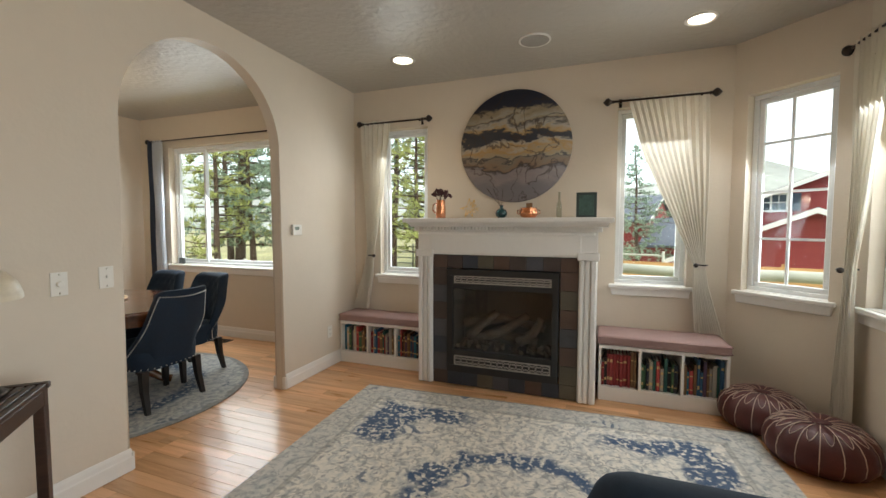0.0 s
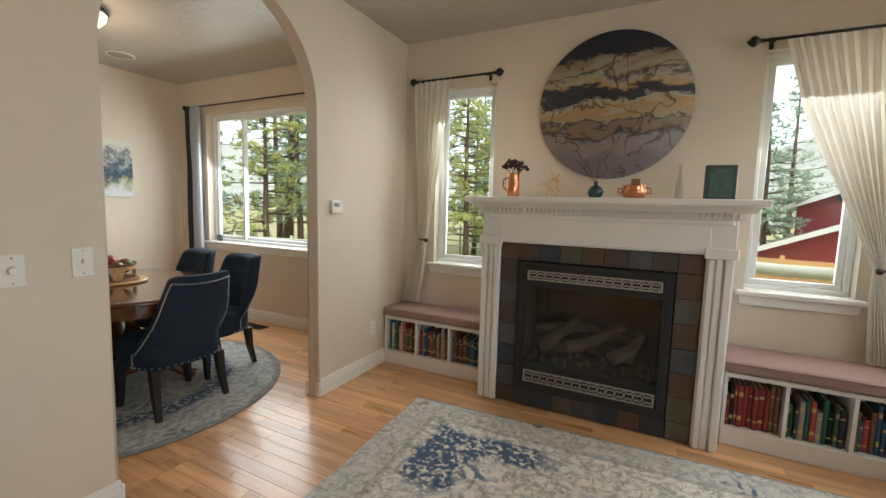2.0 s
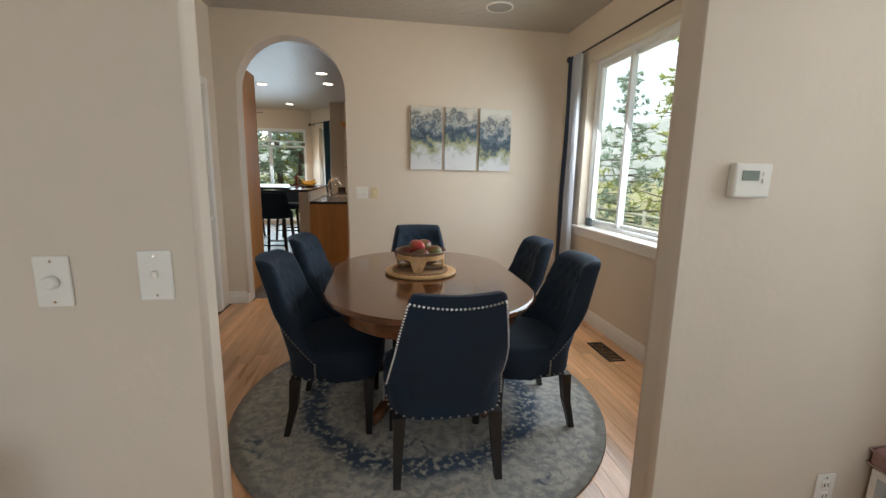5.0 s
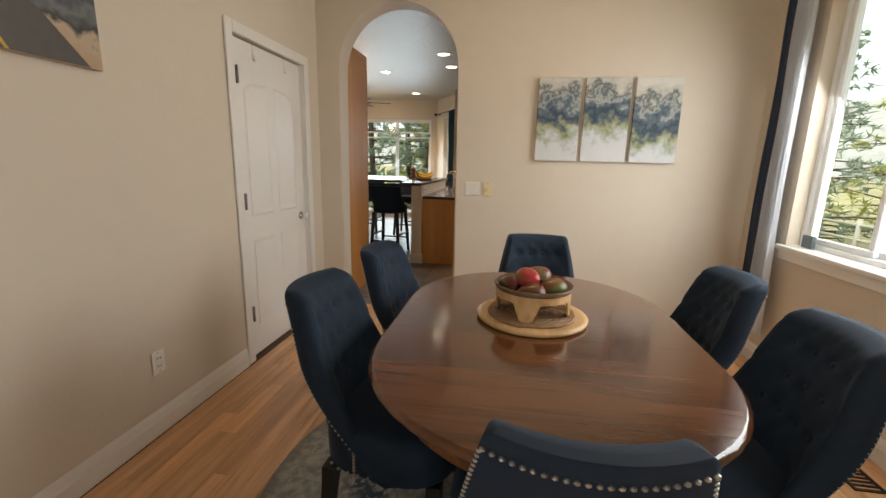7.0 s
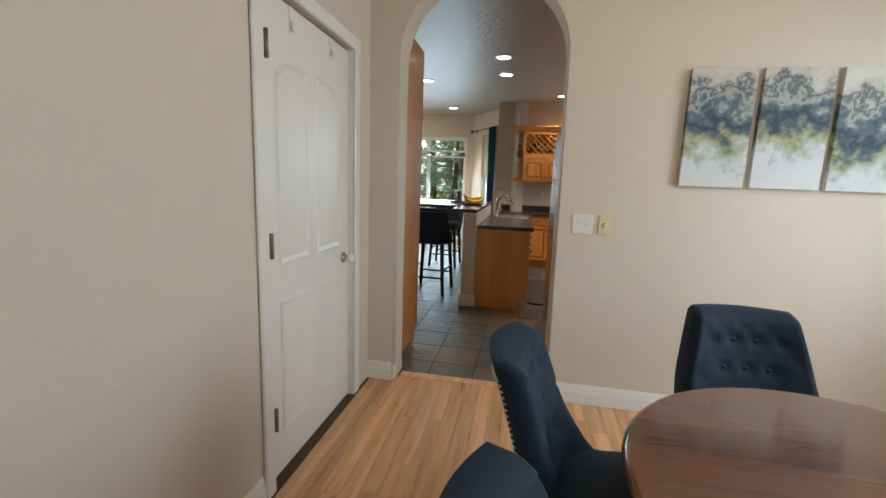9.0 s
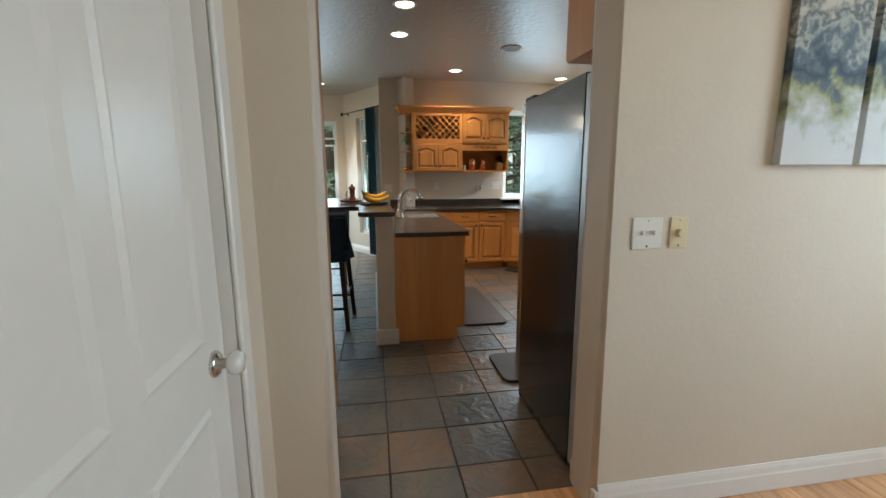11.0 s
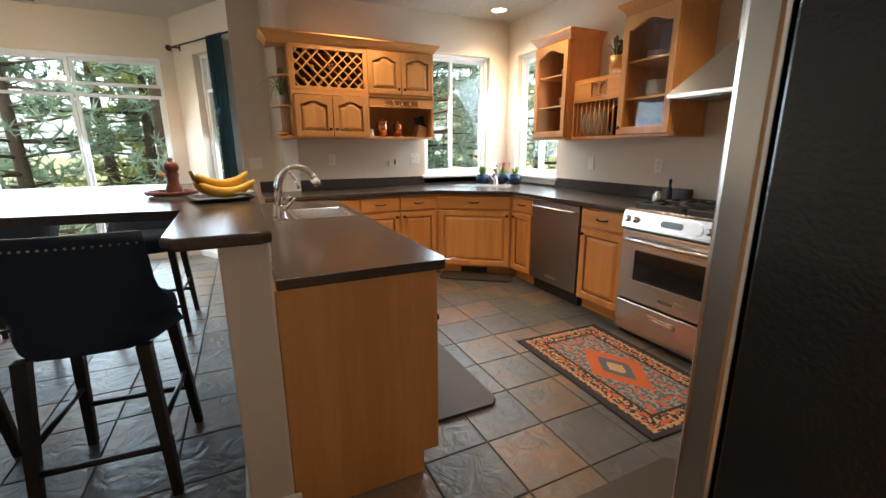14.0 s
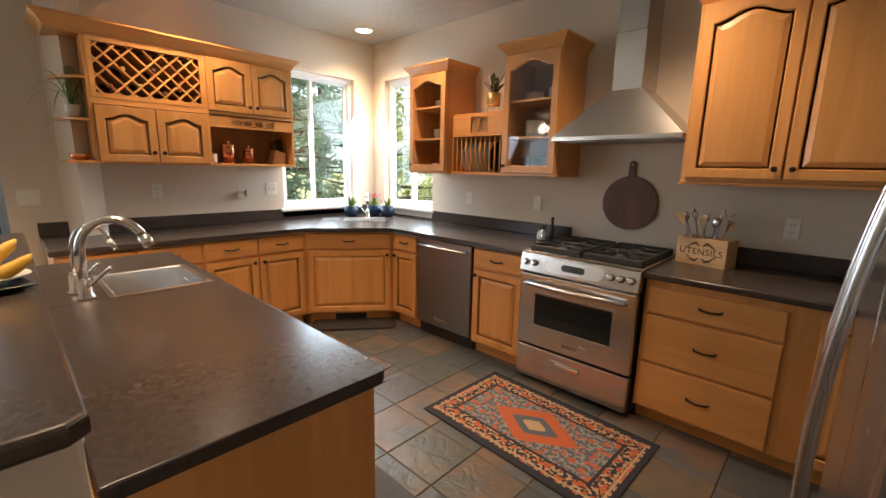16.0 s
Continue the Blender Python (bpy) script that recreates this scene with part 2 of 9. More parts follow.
dark_steel = material("dark_steel", (0.26, 0.24, 0.23), 0.34, metal=0.9, var=0.06, scale=5, stretch=(30, 1, 1))
chrome = material("nickel", (0.65, 0.62, 0.58), 0.18, metal=1.0, var=0.03)
black_gloss = material("black_textured_enamel", (0.008, 0.008, 0.009), 0.19, var=0.2, scale=20, bump=0.22, bump_scale=130, coat=0.7)
black_iron = material("black_iron", (0.015, 0.015, 0.015), 0.45, var=0.2, scale=30, bump=0.1)
dark_bronze = material("dark_bronze", (0.035, 0.025, 0.02), 0.4, metal=0.6, var=0.2, scale=20)
navy_velvet = material("navy_velvet", (0.003, 0.015, 0.034), 0.8, var=0.3, scale=6, bump=0.1, bump_scale=250, sheen=0.35)
black_wood = material("black_wood", (0.012, 0.010, 0.009), 0.4, var=0.2, scale=10)
espresso = wood("espresso_wood", (0.055, 0.028, 0.018), (0.022, 0.012, 0.009), 0.4, per=0.1, axis=1)
table_wood = wood("polished_walnut", (0.155, 0.055, 0.019), (0.060, 0.021, 0.008), 0.13, per=0.04, axis=1, coat=0.6, grain=0.8)
brass_nail = material("pewter_nail", (0.52, 0.49, 0.44), 0.3, metal=1.0)
mauve = material("mauve_cushion", (0.33, 0.21, 0.19), 0.9, var=0.08, scale=8, bump=0.15, bump_scale=300)
cream_cloth = sheer("cream_curtain", (0.74, 0.69, 0.59), 0.22)
grey_sheer = sheer("pale_sheer", (0.74, 0.76, 0.80), 0.45)
slate_blue_cloth = material("slate_blue_curtain", (0.045, 0.06, 0.095), 0.9, var=0.1, scale=4, bump=0.15, bump_scale=200)
teal_cloth = material("teal_curtain", (0.03, 0.075, 0.10), 0.9, var=0.12, scale=4, bump=0.15, bump_scale=200)
white_plastic = material("white_plastic", (0.78, 0.75, 0.68), 0.4, var=0.02)
almond_plastic = material("almond_plastic", (0.72, 0.60, 0.36), 0.4, var=0.02)
bulb = glowing("lamp_glow", (1.0, 0.86, 0.66), 9.0)

# ---- building helpers ----
def box(bm, x0, x1, y0, y1, z0, z1, bevel=0.0, seg=2):
    v = [bm.verts.new((x, y, z)) for x in (x0, x1) for y in (y0, y1) for z in (z0, z1)]
    f = [bm.faces.new([v[i] for i in q]) for q in ((0, 1, 3, 2), (4, 6, 7, 5), (0, 4, 5, 1), (2, 3, 7, 6), (0, 2, 6, 4), (1, 5, 7, 3))]
    if bevel:
        bmesh.ops.bevel(bm, geom=list({e for q in f for e in q.edges}), offset=bevel, segments=seg, profile=0.5, affect="EDGES")
    return f


def bx(*a, **k):
    bm = bmesh.new()
    box(bm, *a, **k)
    return bm


def prism(bm, pts, m, depth, bevel=0.0, seg=2):
    """A flat outline (u, v), drawn out along the third axis of m by depth."""
    a = [bm.verts.new(m @ Vector((u, v, 0))) for u, v in pts]
    c = [bm.verts.new(m @ Vector((u, v, depth))) for u, v in pts]
    n = len(pts)
    f = [bm.faces.new(a[::-1]), bm.faces.new(c)]
    f += [bm.faces.new((a[i], a[(i + 1) % n], c[(i + 1) % n], c[i])) for i in range(n)]
    if bevel:
        bmesh.ops.bevel(bm, geom=[e for q in f[:2] for e in q.edges], offset=bevel, segments=seg, profile=0.5, affect="EDGES")
    return f


def lathe(bm, prof, n=24, m=None, cap=True):
    """A turned body: rows of (radius, height)."""
    m = m or Matrix()
    rings = []
    for r, z in prof:
        rings.append([bm.verts.new(m @ Vector((max(r, 1e-4) * math.cos(2 * math.pi * i / n), max(r, 1e-4) * math.sin(2 * math.pi * i / n), z))) for i in range(n)])
    for a, c in zip(rings, rings[1:]):
        for i in range(n):
            bm.faces.new((a[i], a[(i + 1) % n], c[(i + 1) % n], c[i])).smooth = True
    if cap:
        bm.faces.new(rings[0][::-1])
        bm.faces.new(rings[-1])


def tube(bm, pts, r, n=10, r_end=None):
    """A round bar along a line of points."""
    pts = [Vector(p) for p in pts]
    rings = []
    for k, p in enumerate(pts):
        d = (pts[min(k + 1, len(pts) - 1)] - pts[max(k - 1, 0)]).normalized()
        q = d.to_track_quat("Z", "Y").to_matrix()
        rr = r if r_end is None else r + (r_end - r) * k / max(1, len(pts) - 1)
        rings.append([bm.verts.new(p + q @ Vector((rr * math.cos(2 * math.pi * i / n), rr * math.sin(2 * math.pi * i / n), 0))) for i in range(n)])
    for a, c in zip(rings, rings[1:]):
        off = min(range(n), key=lambda s: (a[0].co - c[s].co).length)
        for i in range(n):
            bm.faces.new((a[i], a[(i + 1) % n], c[(i + 1 + off) % n], c[(i + off) % n])).smooth = True
    bm.faces.new(rings[0][::-1])
    bm.faces.new(rings[-1])


def ball(bm, c, r, sx=1, sy=1, sz=1, u=14, v=9):
    bmesh.ops.create_uvsphere(bm, u_segments=u, v_segments=v, radius=r, matrix=Matrix.Translation(c) @ Matrix.Diagonal((sx, sy, sz, 1)))
    for f in bm.faces:
        f.smooth = True


def loft(bm, rings, close=True, smooth=True):
    """Skin over rows of points."""
    vs = [[bm.verts.new(p) for p in r] for r in rings]
    n = len(vs[0])
    for a, c in zip(vs, vs[1:]):
        for i in range(n if close else n - 1):
            bm.faces.new((a[i], a[(i + 1) % n], c[(i + 1) % n], c[i])).smooth = smooth
    if close:
        bm.faces.new(vs[0][::-1])
        bm.faces.new(vs[-1])


def part(name, bm, mat, parent=None, label="", m=None):
    me = bpy.data.meshes.new(name)
    bmesh.ops.recalc_face_normals(bm, faces=bm.faces)
    bm.to_mesh(me)
    bm.free()
    for q in (mat if isinstance(mat, (list, tuple)) else [mat]):
        me.materials.append(q)
    ob = new(name, me)
    if parent is not None:
        ob.parent = parent
    if m is not None:
        ob.matrix_basis = m
    if label:
        ob["label"] = label
    return ob


def thing(name, label, category, m=None, group="", kind=""):
    ob = new(name)
    ob.empty_display_size = 0.05
    if m is not None:
        ob.matrix_basis = m
    return tagged(ob, label, category, group, kind)


def curve_part(name, pts, r, mat, parent=None, n=10, label=""):
    bm = bmesh.new()
    tube(bm, pts, r, n)
    return part(name, bm, mat, parent, label)


def arc(cx, cy, r, a0, a1, n):
    return [(cx + r * math.cos(radians(a0 + (a1 - a0) * i / n)), cy + r * math.sin(radians(a0 + (a1 - a0) * i / n))) for i in range(n + 1)]


AX_X = Matrix(((0, 0, 1, 0), (1, 0, 0, 0), (0, 1, 0, 0), (0, 0, 0, 1)))   # (u, v) -> (y, z), depth along +x
AX_Y = Matrix(((1, 0, 0, 0), (0, 0, 1, 0), (0, 1, 0, 0), (0, 0, 0, 1)))   # (u, v) -> (x, z), depth along +y

# ---- walls, floors, ceilings ----
T = 0.12
WALL = {}


def structure(ob, label, category="wall"):
    return tagged(ob, label, category, kind="structure")


def arch_wall(name, x0, y0, y1, a0, a1, spring, label, thick=T):
    """A wall along y with a round-headed opening that reaches the floor; its edges are softly rounded."""
    r = (a1 - a0) / 2
    head = arc((a0 + a1) / 2, spring, r, 180, 0, 28)
    pts = [(y0, 0), (a0, 0)] + head + [(a1, 0), (y1, 0), (y1, CEIL), (y0, CEIL)]
    bm = bmesh.new()
    prism(bm, pts, Matrix.Translation((x0, 0, 0)) @ AX_X, thick)
    bm.edges.ensure_lookup_table()
    soft = [e for e in bm.edges if all(a0 - 1e-4 < v.co.y < a1 + 1e-4 for v in e.verts) and abs(e.verts[0].co.x - e.verts[1].co.x) < 1e-5 and not all(v.co.z < 1e-5 for v in e.verts)]
    bmesh.ops.bevel(bm, geom=soft, offset=0.022, segments=4, profile=0.5, affect="EDGES")
    for f in bm.faces:
        f.smooth = len(f.verts) == 4 and f.calc_area() < 0.06
    return structure(part(name, bm, wall_paint), label)


def flat_wall(name, a, c, openings, label, thick=0.16, out=1):
    """A wall from a to c (plan points of its inner face) with rectangular openings (s0, s1, z0, z1) along it. out: the side on which its thickness lies."""
    a, c = Vector((*a, 0)), Vector((*c, 0))
    d = (c - a).normalized()
    length = (c - a).length
    nrm = Vector((-d.y, d.x, 0)) * out
    m = Matrix(((d.x, nrm.x, 0, a.x), (d.y, nrm.y, 0, a.y), (0, 0, 1, 0), (0, 0, 0, 1)))
    bm = bmesh.new()
    cuts = sorted(openings)
    s = 0.0
    for s0, s1, z0, z1 in cuts:
        box(bm, s, s0, 0, thick, 0, CEIL)
        if z0 > 0:
            box(bm, s0, s1, 0, thick, 0, z0)
        box(bm, s0, s1, 0, thick, z1, CEIL)
        s = s1
    box(bm, s, length, 0, thick, 0, CEIL)
    bmesh.ops.remove_doubles(bm, verts=bm.verts, dist=1e-5)
    bm.transform(m)
    WALL[name] = m
    return structure(part(name, bm, wall_paint), label)


NO = 3.80          # north wall of living and dining room
KN, KW = 3.916, -10.60   # north and west wall of the kitchen
TL = 0.095         # thickness of the wall between living and dining room
TK = 0.19          # thickness of the wall between dining room and kitchen
LX, DX, DS = -2.262, -5.53, 0.42   # living side of the archway wall, west and south wall of the dining room
structure(part("ceiling", bx(-12.6, 3.2, -4.2, 4.2, CEIL, CEIL + 0.12), dim_ceiling_paint), "pale ceiling with a knockdown plaster texture", "ceiling")
arch_wall("wall_living_arch", LX - TL, -3.2, NO, 1.505, 2.70, 1.955, "cream painted wall with a round-headed archway", TL)
arch_wall("wall_kitchen_arch", DX - TK, DS - 0.1, KN + 0.16, 0.61, 1.59, 2.055, "cream painted wall with a narrow round-headed archway", TK)
flat_wall("wall_living_north", (LX, NO), (1.10, NO), [(0.305, 0.83, 0.86, 2.33), (2.547, 3.08, 0.87, 2.34)], "cream painted wall behind the fireplace")
flat_wall("wall_living_bay", (1.10, 3.80), (1.64, 3.26), [(0.10, 0.63, 0.875, 2.33)], "cream painted slanting wall of the bay")
flat_wall("wall_living_east", (1.64, 3.26), (1.64, 1.6), [(0.10, 0.80, 0.875, 2.33)], "cream painted wall of the bay")
flat_wall("wall_living_east_return", (1.64, 1.6), (3.0, 1.6), [], "cream painted wall")
# The opening is for window 11, which is added out of view.
flat_wall("wall_living_side", (3.0, 1.6), (3.0, -3.2), [(1.2, 3.2, 0.1, 2.1)], "cream painted wall")
flat_wall("wall_living_south", (3.0, -3.2), (LX, -3.2), [], "cream painted wall")
flat_wall("wall_dining_north", (DX, NO), (LX - T, NO), [(0.51, 2.32, 0.86, 2.35)], "cream painted wall with a wide window")
flat_wall("wall_dining_south", (LX - T, DS), (DX, DS), [(2.045, 2.90, 0, 2.03)], "cream painted wall with a closet door")
flat_wall("wall_kitchen_north", (KW, KN), (DX - TK, KN), [(0.20, 0.97, 0.99, 2.345)], "cream painted kitchen wall")
flat_wall("wall_kitchen_west", (KW, 0.89), (KW, KN), [(1.91, 2.765, 0.99, 2.335)], "cream painted kitchen wall")
flat_wall("wall_nook_slant", (-12.0, 0.30), (-10.45, 1.26), [(0.40, 0.98, 0.35, 2.31)], "cream painted slanting wall of the breakfast nook")
flat_wall("wall_nook_west", (-12.0, -1.72), (-12.0, 0.30), [(0.20, 1.88, 0.1, 2.30)], "cream painted wall with wide windows")
flat_wall("wall_nook_slant_south", (-11.0, -3.2), (-12.0, -1.72), [(0.7, 1.55, 0.35, 2.31)], "cream painted slanting wall of the breakfast nook")
flat_wall("wall_kitchen_south", (DX + 0.5, -3.2), (-11.0, -3.2), [], "cream painted wall")
flat_wall("wall_pantry", (DX - TK, DS - 0.1), (DX - TK, -3.2), [], "cream painted wall", out=-1)
flat_wall("wall_closet", (-3.9, -0.25), (-5.4, -0.25), [], "cream painted wall inside the closet", out=-1)

# ---- floors ----
structure(part("floor_living", bx(-2.45, 3.2, -3.4, 4.0, -0.1, -0.004), gap_dark), "honey coloured maple strip floor", "floor")
structure(part("floor_dining", bx(-5.66, -2.45, 0.3, 4.0, -0.1, -0.004), gap_dark), "honey coloured maple strip floor", "floor")
structure(part("floor_kitchen", bx(-12.6, -5.66, -3.4, 4.1, -0.1, -0.006), grout), "dark slate tile floor", "floor")

# ---- windows, doors, trim ----
def ring(bm, x0, x1, z0, z1, w, y0, y1, bevel=0.004):
    """Four bars round an opening."""
    box(bm, x0, x1, y0, y1, z0, z0 + w, bevel, 1)
    box(bm, x0, x1, y0, y1, z1 - w, z1, bevel, 1)
    box(bm, x0, x0 + w, y0, y1, z0 + w, z1 - w, bevel, 1)
    box(bm, x1 - w, x1, y0, y1, z0 + w, z1 - w, bevel, 1)


def window(number, wall, s0, s1, z0, z1, panes, label, bars=None, sill=True, depth=0.075):
    """A vinyl window in a wall's opening. panes: rows of (s0, s1, z0, z1) as fractions; bars: thin glazing bars, in metres."""
    w = thing("window_%d" % number, label, "window", WALL[wall], kind="structure")
    bm = bmesh.new()
    ring(bm, s0, s1, z0, z1, 0.035, depth, depth + 0.08)
    part("window_frame", bm, vinyl_white, w)
    a, c, e, f = s0 + 0.035, s1 - 0.035, z0 + 0.035, z1 - 0.035
    for k, (p, q, u, v) in enumerate(panes):
        x0, x1, y0, y1 = a + (c - a) * p, a + (c - a) * q, e + (f - e) * u, e + (f - e) * v
        off = depth + 0.012 + 0.03 * (k % 2)
        bm = bmesh.new()
        ring(bm, x0 + 0.001, x1 - 0.001, y0 + 0.001, y1 - 0.001, 0.034, off, off + 0.03)
        sash = part("sash", bm, vinyl_white, w)
        pane = part("pane", bx(x0 + 0.03, x1 - 0.03, off + 0.012, off + 0.018, y0 + 0.03, y1 - 0.03), glass, sash)
        pane.visible_shadow = False
    if bars:
        vs, hs = bars
        for s in vs:
            part("glazing_bar", bx(s - 0.009, s + 0.009, depth + 0.02, depth + 0.034, e + 0.03, f - 0.03), vinyl_white, w)
        for z in hs:
            part("glazing_bar", bx(a + 0.03, c - 0.03, depth + 0.021, depth + 0.033, z - 0.009, z + 0.009), vinyl_white, w)
    if sill:
        bm = bmesh.new()
        box(bm, s0 - 0.045, s1 + 0.045, -0.045, -0.002, z0 - 0.028, z0 + 0.004, 0.008)
        box(bm, s0 + 0.002, s1 - 0.002, -0.002, depth, z0 + 0.001, z0 + 0.006)
        part("window_sill", bm, trim_white, w)
        bm = bmesh.new()
        prism(bm, [(s0 - 0.03, z0 - 0.03), (s1 + 0.03, z0 - 0.03), (s1 + 0.02, z0 - 0.088), (s0 - 0.02, z0 - 0.088)], Matrix.Translation((0, -0.022, 0)) @ AX_Y, 0.02, 0.004, 1)
        part("apron", bm, trim_white, w)
    return w


ONE, TWO = [(0, 1, 0, 1)], [(0, 0.52, 0, 1), (0.48, 1, 0, 1)]
window(1, "wall_living_north", 0.305, 0.83, 0.86, 2.33, ONE, "tall narrow white window beside the fireplace")
window(2, "wall_living_north", 2.547, 3.08, 0.87, 2.34, ONE, "tall narrow white window beside the fireplace, half curtained")
window(3, "wall_living_bay", 0.10, 0.63, 0.875, 2.33, ONE, "white bay window with a grid of glazing bars", ([0.345], [1.27, 1.61, 1.97]))
window(4, "wall_living_east", 0.10, 0.80, 0.875, 2.33, ONE, "white bay window with a grid of glazing bars", ([0.45], [1.27, 1.61, 1.97]))
window(5, "wall_dining_north", 0.51, 2.32, 0.86, 2.35, [(0, 0.285, 0, 1), (0.26, 1, 0, 1)], "wide white sliding window of the dining room")
window(6, "wall_kitchen_west", 1.91, 2.765, 0.99, 2.335, [(0, 0.46, 0, 1), (0.42, 1, 0, 1)], "white sliding window over the kitchen counter", depth=0.06)
window(7, "wall_kitchen_north", 0.20, 0.97, 0.99, 2.345, TWO, "white sliding window over the corner sink", depth=0.06)
window(8, "wall_nook_west", 0.20, 1.88, 0.1, 2.30, [(0, 0.5, 0, 0.83), (0.5, 1, 0, 0.83), (0, 0.5, 0.87, 1), (0.5, 1, 0.87, 1)], "unseen patio window added to let in light with a transom light", sill=False, depth=0.03)
window(9, "wall_nook_slant", 0.40, 0.98, 0.35, 2.31, [(0, 1, 0, 0.83), (0, 1, 0.87, 1)], "tall white window with a transom light", sill=False)
window(10, "wall_nook_slant_south", 0.7, 1.55, 0.35, 2.31, [(0, 1, 0, 0.83), (0, 1, 0.87, 1)], "tall white window with a transom light", sill=False)
# Window 11 is never in view; added as an inlet for light.
window(11, "wall_living_side", 1.2, 3.2, 0.1, 2.1, TWO, "unseen patio window added to let in light", sill=False)


def skirting(wall, s0, s1, z=0.125, out=0.016):
    """A stepped baseboard along part of a wall."""
    bm = bmesh.new()
    prof = [(0.002, 0.003), (-out, 0.003), (-out, z * 0.62), (-out * 0.8, z * 0.68), (-out * 0.62, z * 0.86), (-out * 0.3, z), (0.002, z)]
    m = Matrix(((0, 0, 1, s0), (1, 0, 0, 0), (0, 1, 0, 0), (0, 0, 0, 1)))
    prism(bm, prof, m, s1 - s0)
    ob = part("baseboard", bm, trim_white, None, "", WALL[wall])
    structure(ob, "white painted baseboard with a stepped profile", "baseboard")


WALL["arch_living"] = Matrix(((0, -1, 0, LX), (1, 0, 0, 0), (0, 0, 1, 0), (0, 0, 0, 1)))
WALL["arch_dining_east"] = Matrix(((0, 1, 0, LX - TL), (1, 0, 0, 0), (0, 0, 1, 0), (0, 0, 0, 1)))
WALL["arch_dining_west"] = Matrix(((0, -1, 0, DX), (1, 0, 0, 0), (0, 0, 1, 0), (0, 0, 0, 1)))
for wl, sa, sb in (("arch_living", -3.2, 1.50), ("arch_living", 2.72, 3.79), ("arch_dining_east", 2.72, 3.79), ("arch_dining_east", DS, 1.50),
                   ("arch_dining_west", 1.61, 3.79), ("arch_dining_west", DS, 0.59), ("wall_dining_north", 0.0, 3.12), ("wall_dining_south", 0.0, 1.975),
                   ("wall_living_north", 0.0, 3.36), ("wall_living_bay", 0.0, 0.76), ("wall_living_east", 0.0, 1.66),
                   ("wall_nook_slant", 0.0, 1.8), ("wall_nook_west", 0.0, 0.2), ("wall_nook_west", 1.88, 2.02), ("wall_kitchen_west", 0.0, 0.13)):
    skirting(wl, sa, sb)


def jamb_skirting(y, x0, x1, side):
    bm = bmesh.new()
    box(bm, x0, x1, min(y, y - 0.016 * side), max(y, y - 0.016 * side), 0.003, 0.105, 0.004, 1)
    structure(part("baseboard", bm, trim_white), "white painted baseboard round the end of the wall", "baseboard")


jamb_skirting(1.496, LX - TL - 0.016, LX + 0.016, -1)
jamb_skirting(2.717, LX - TL - 0.016, LX + 0.016, 1)
jamb_skirting(0.593, DX - TK, DX + 0.016, -1)
jamb_skirting(1.607, DX - TK, DX + 0.016, 1)


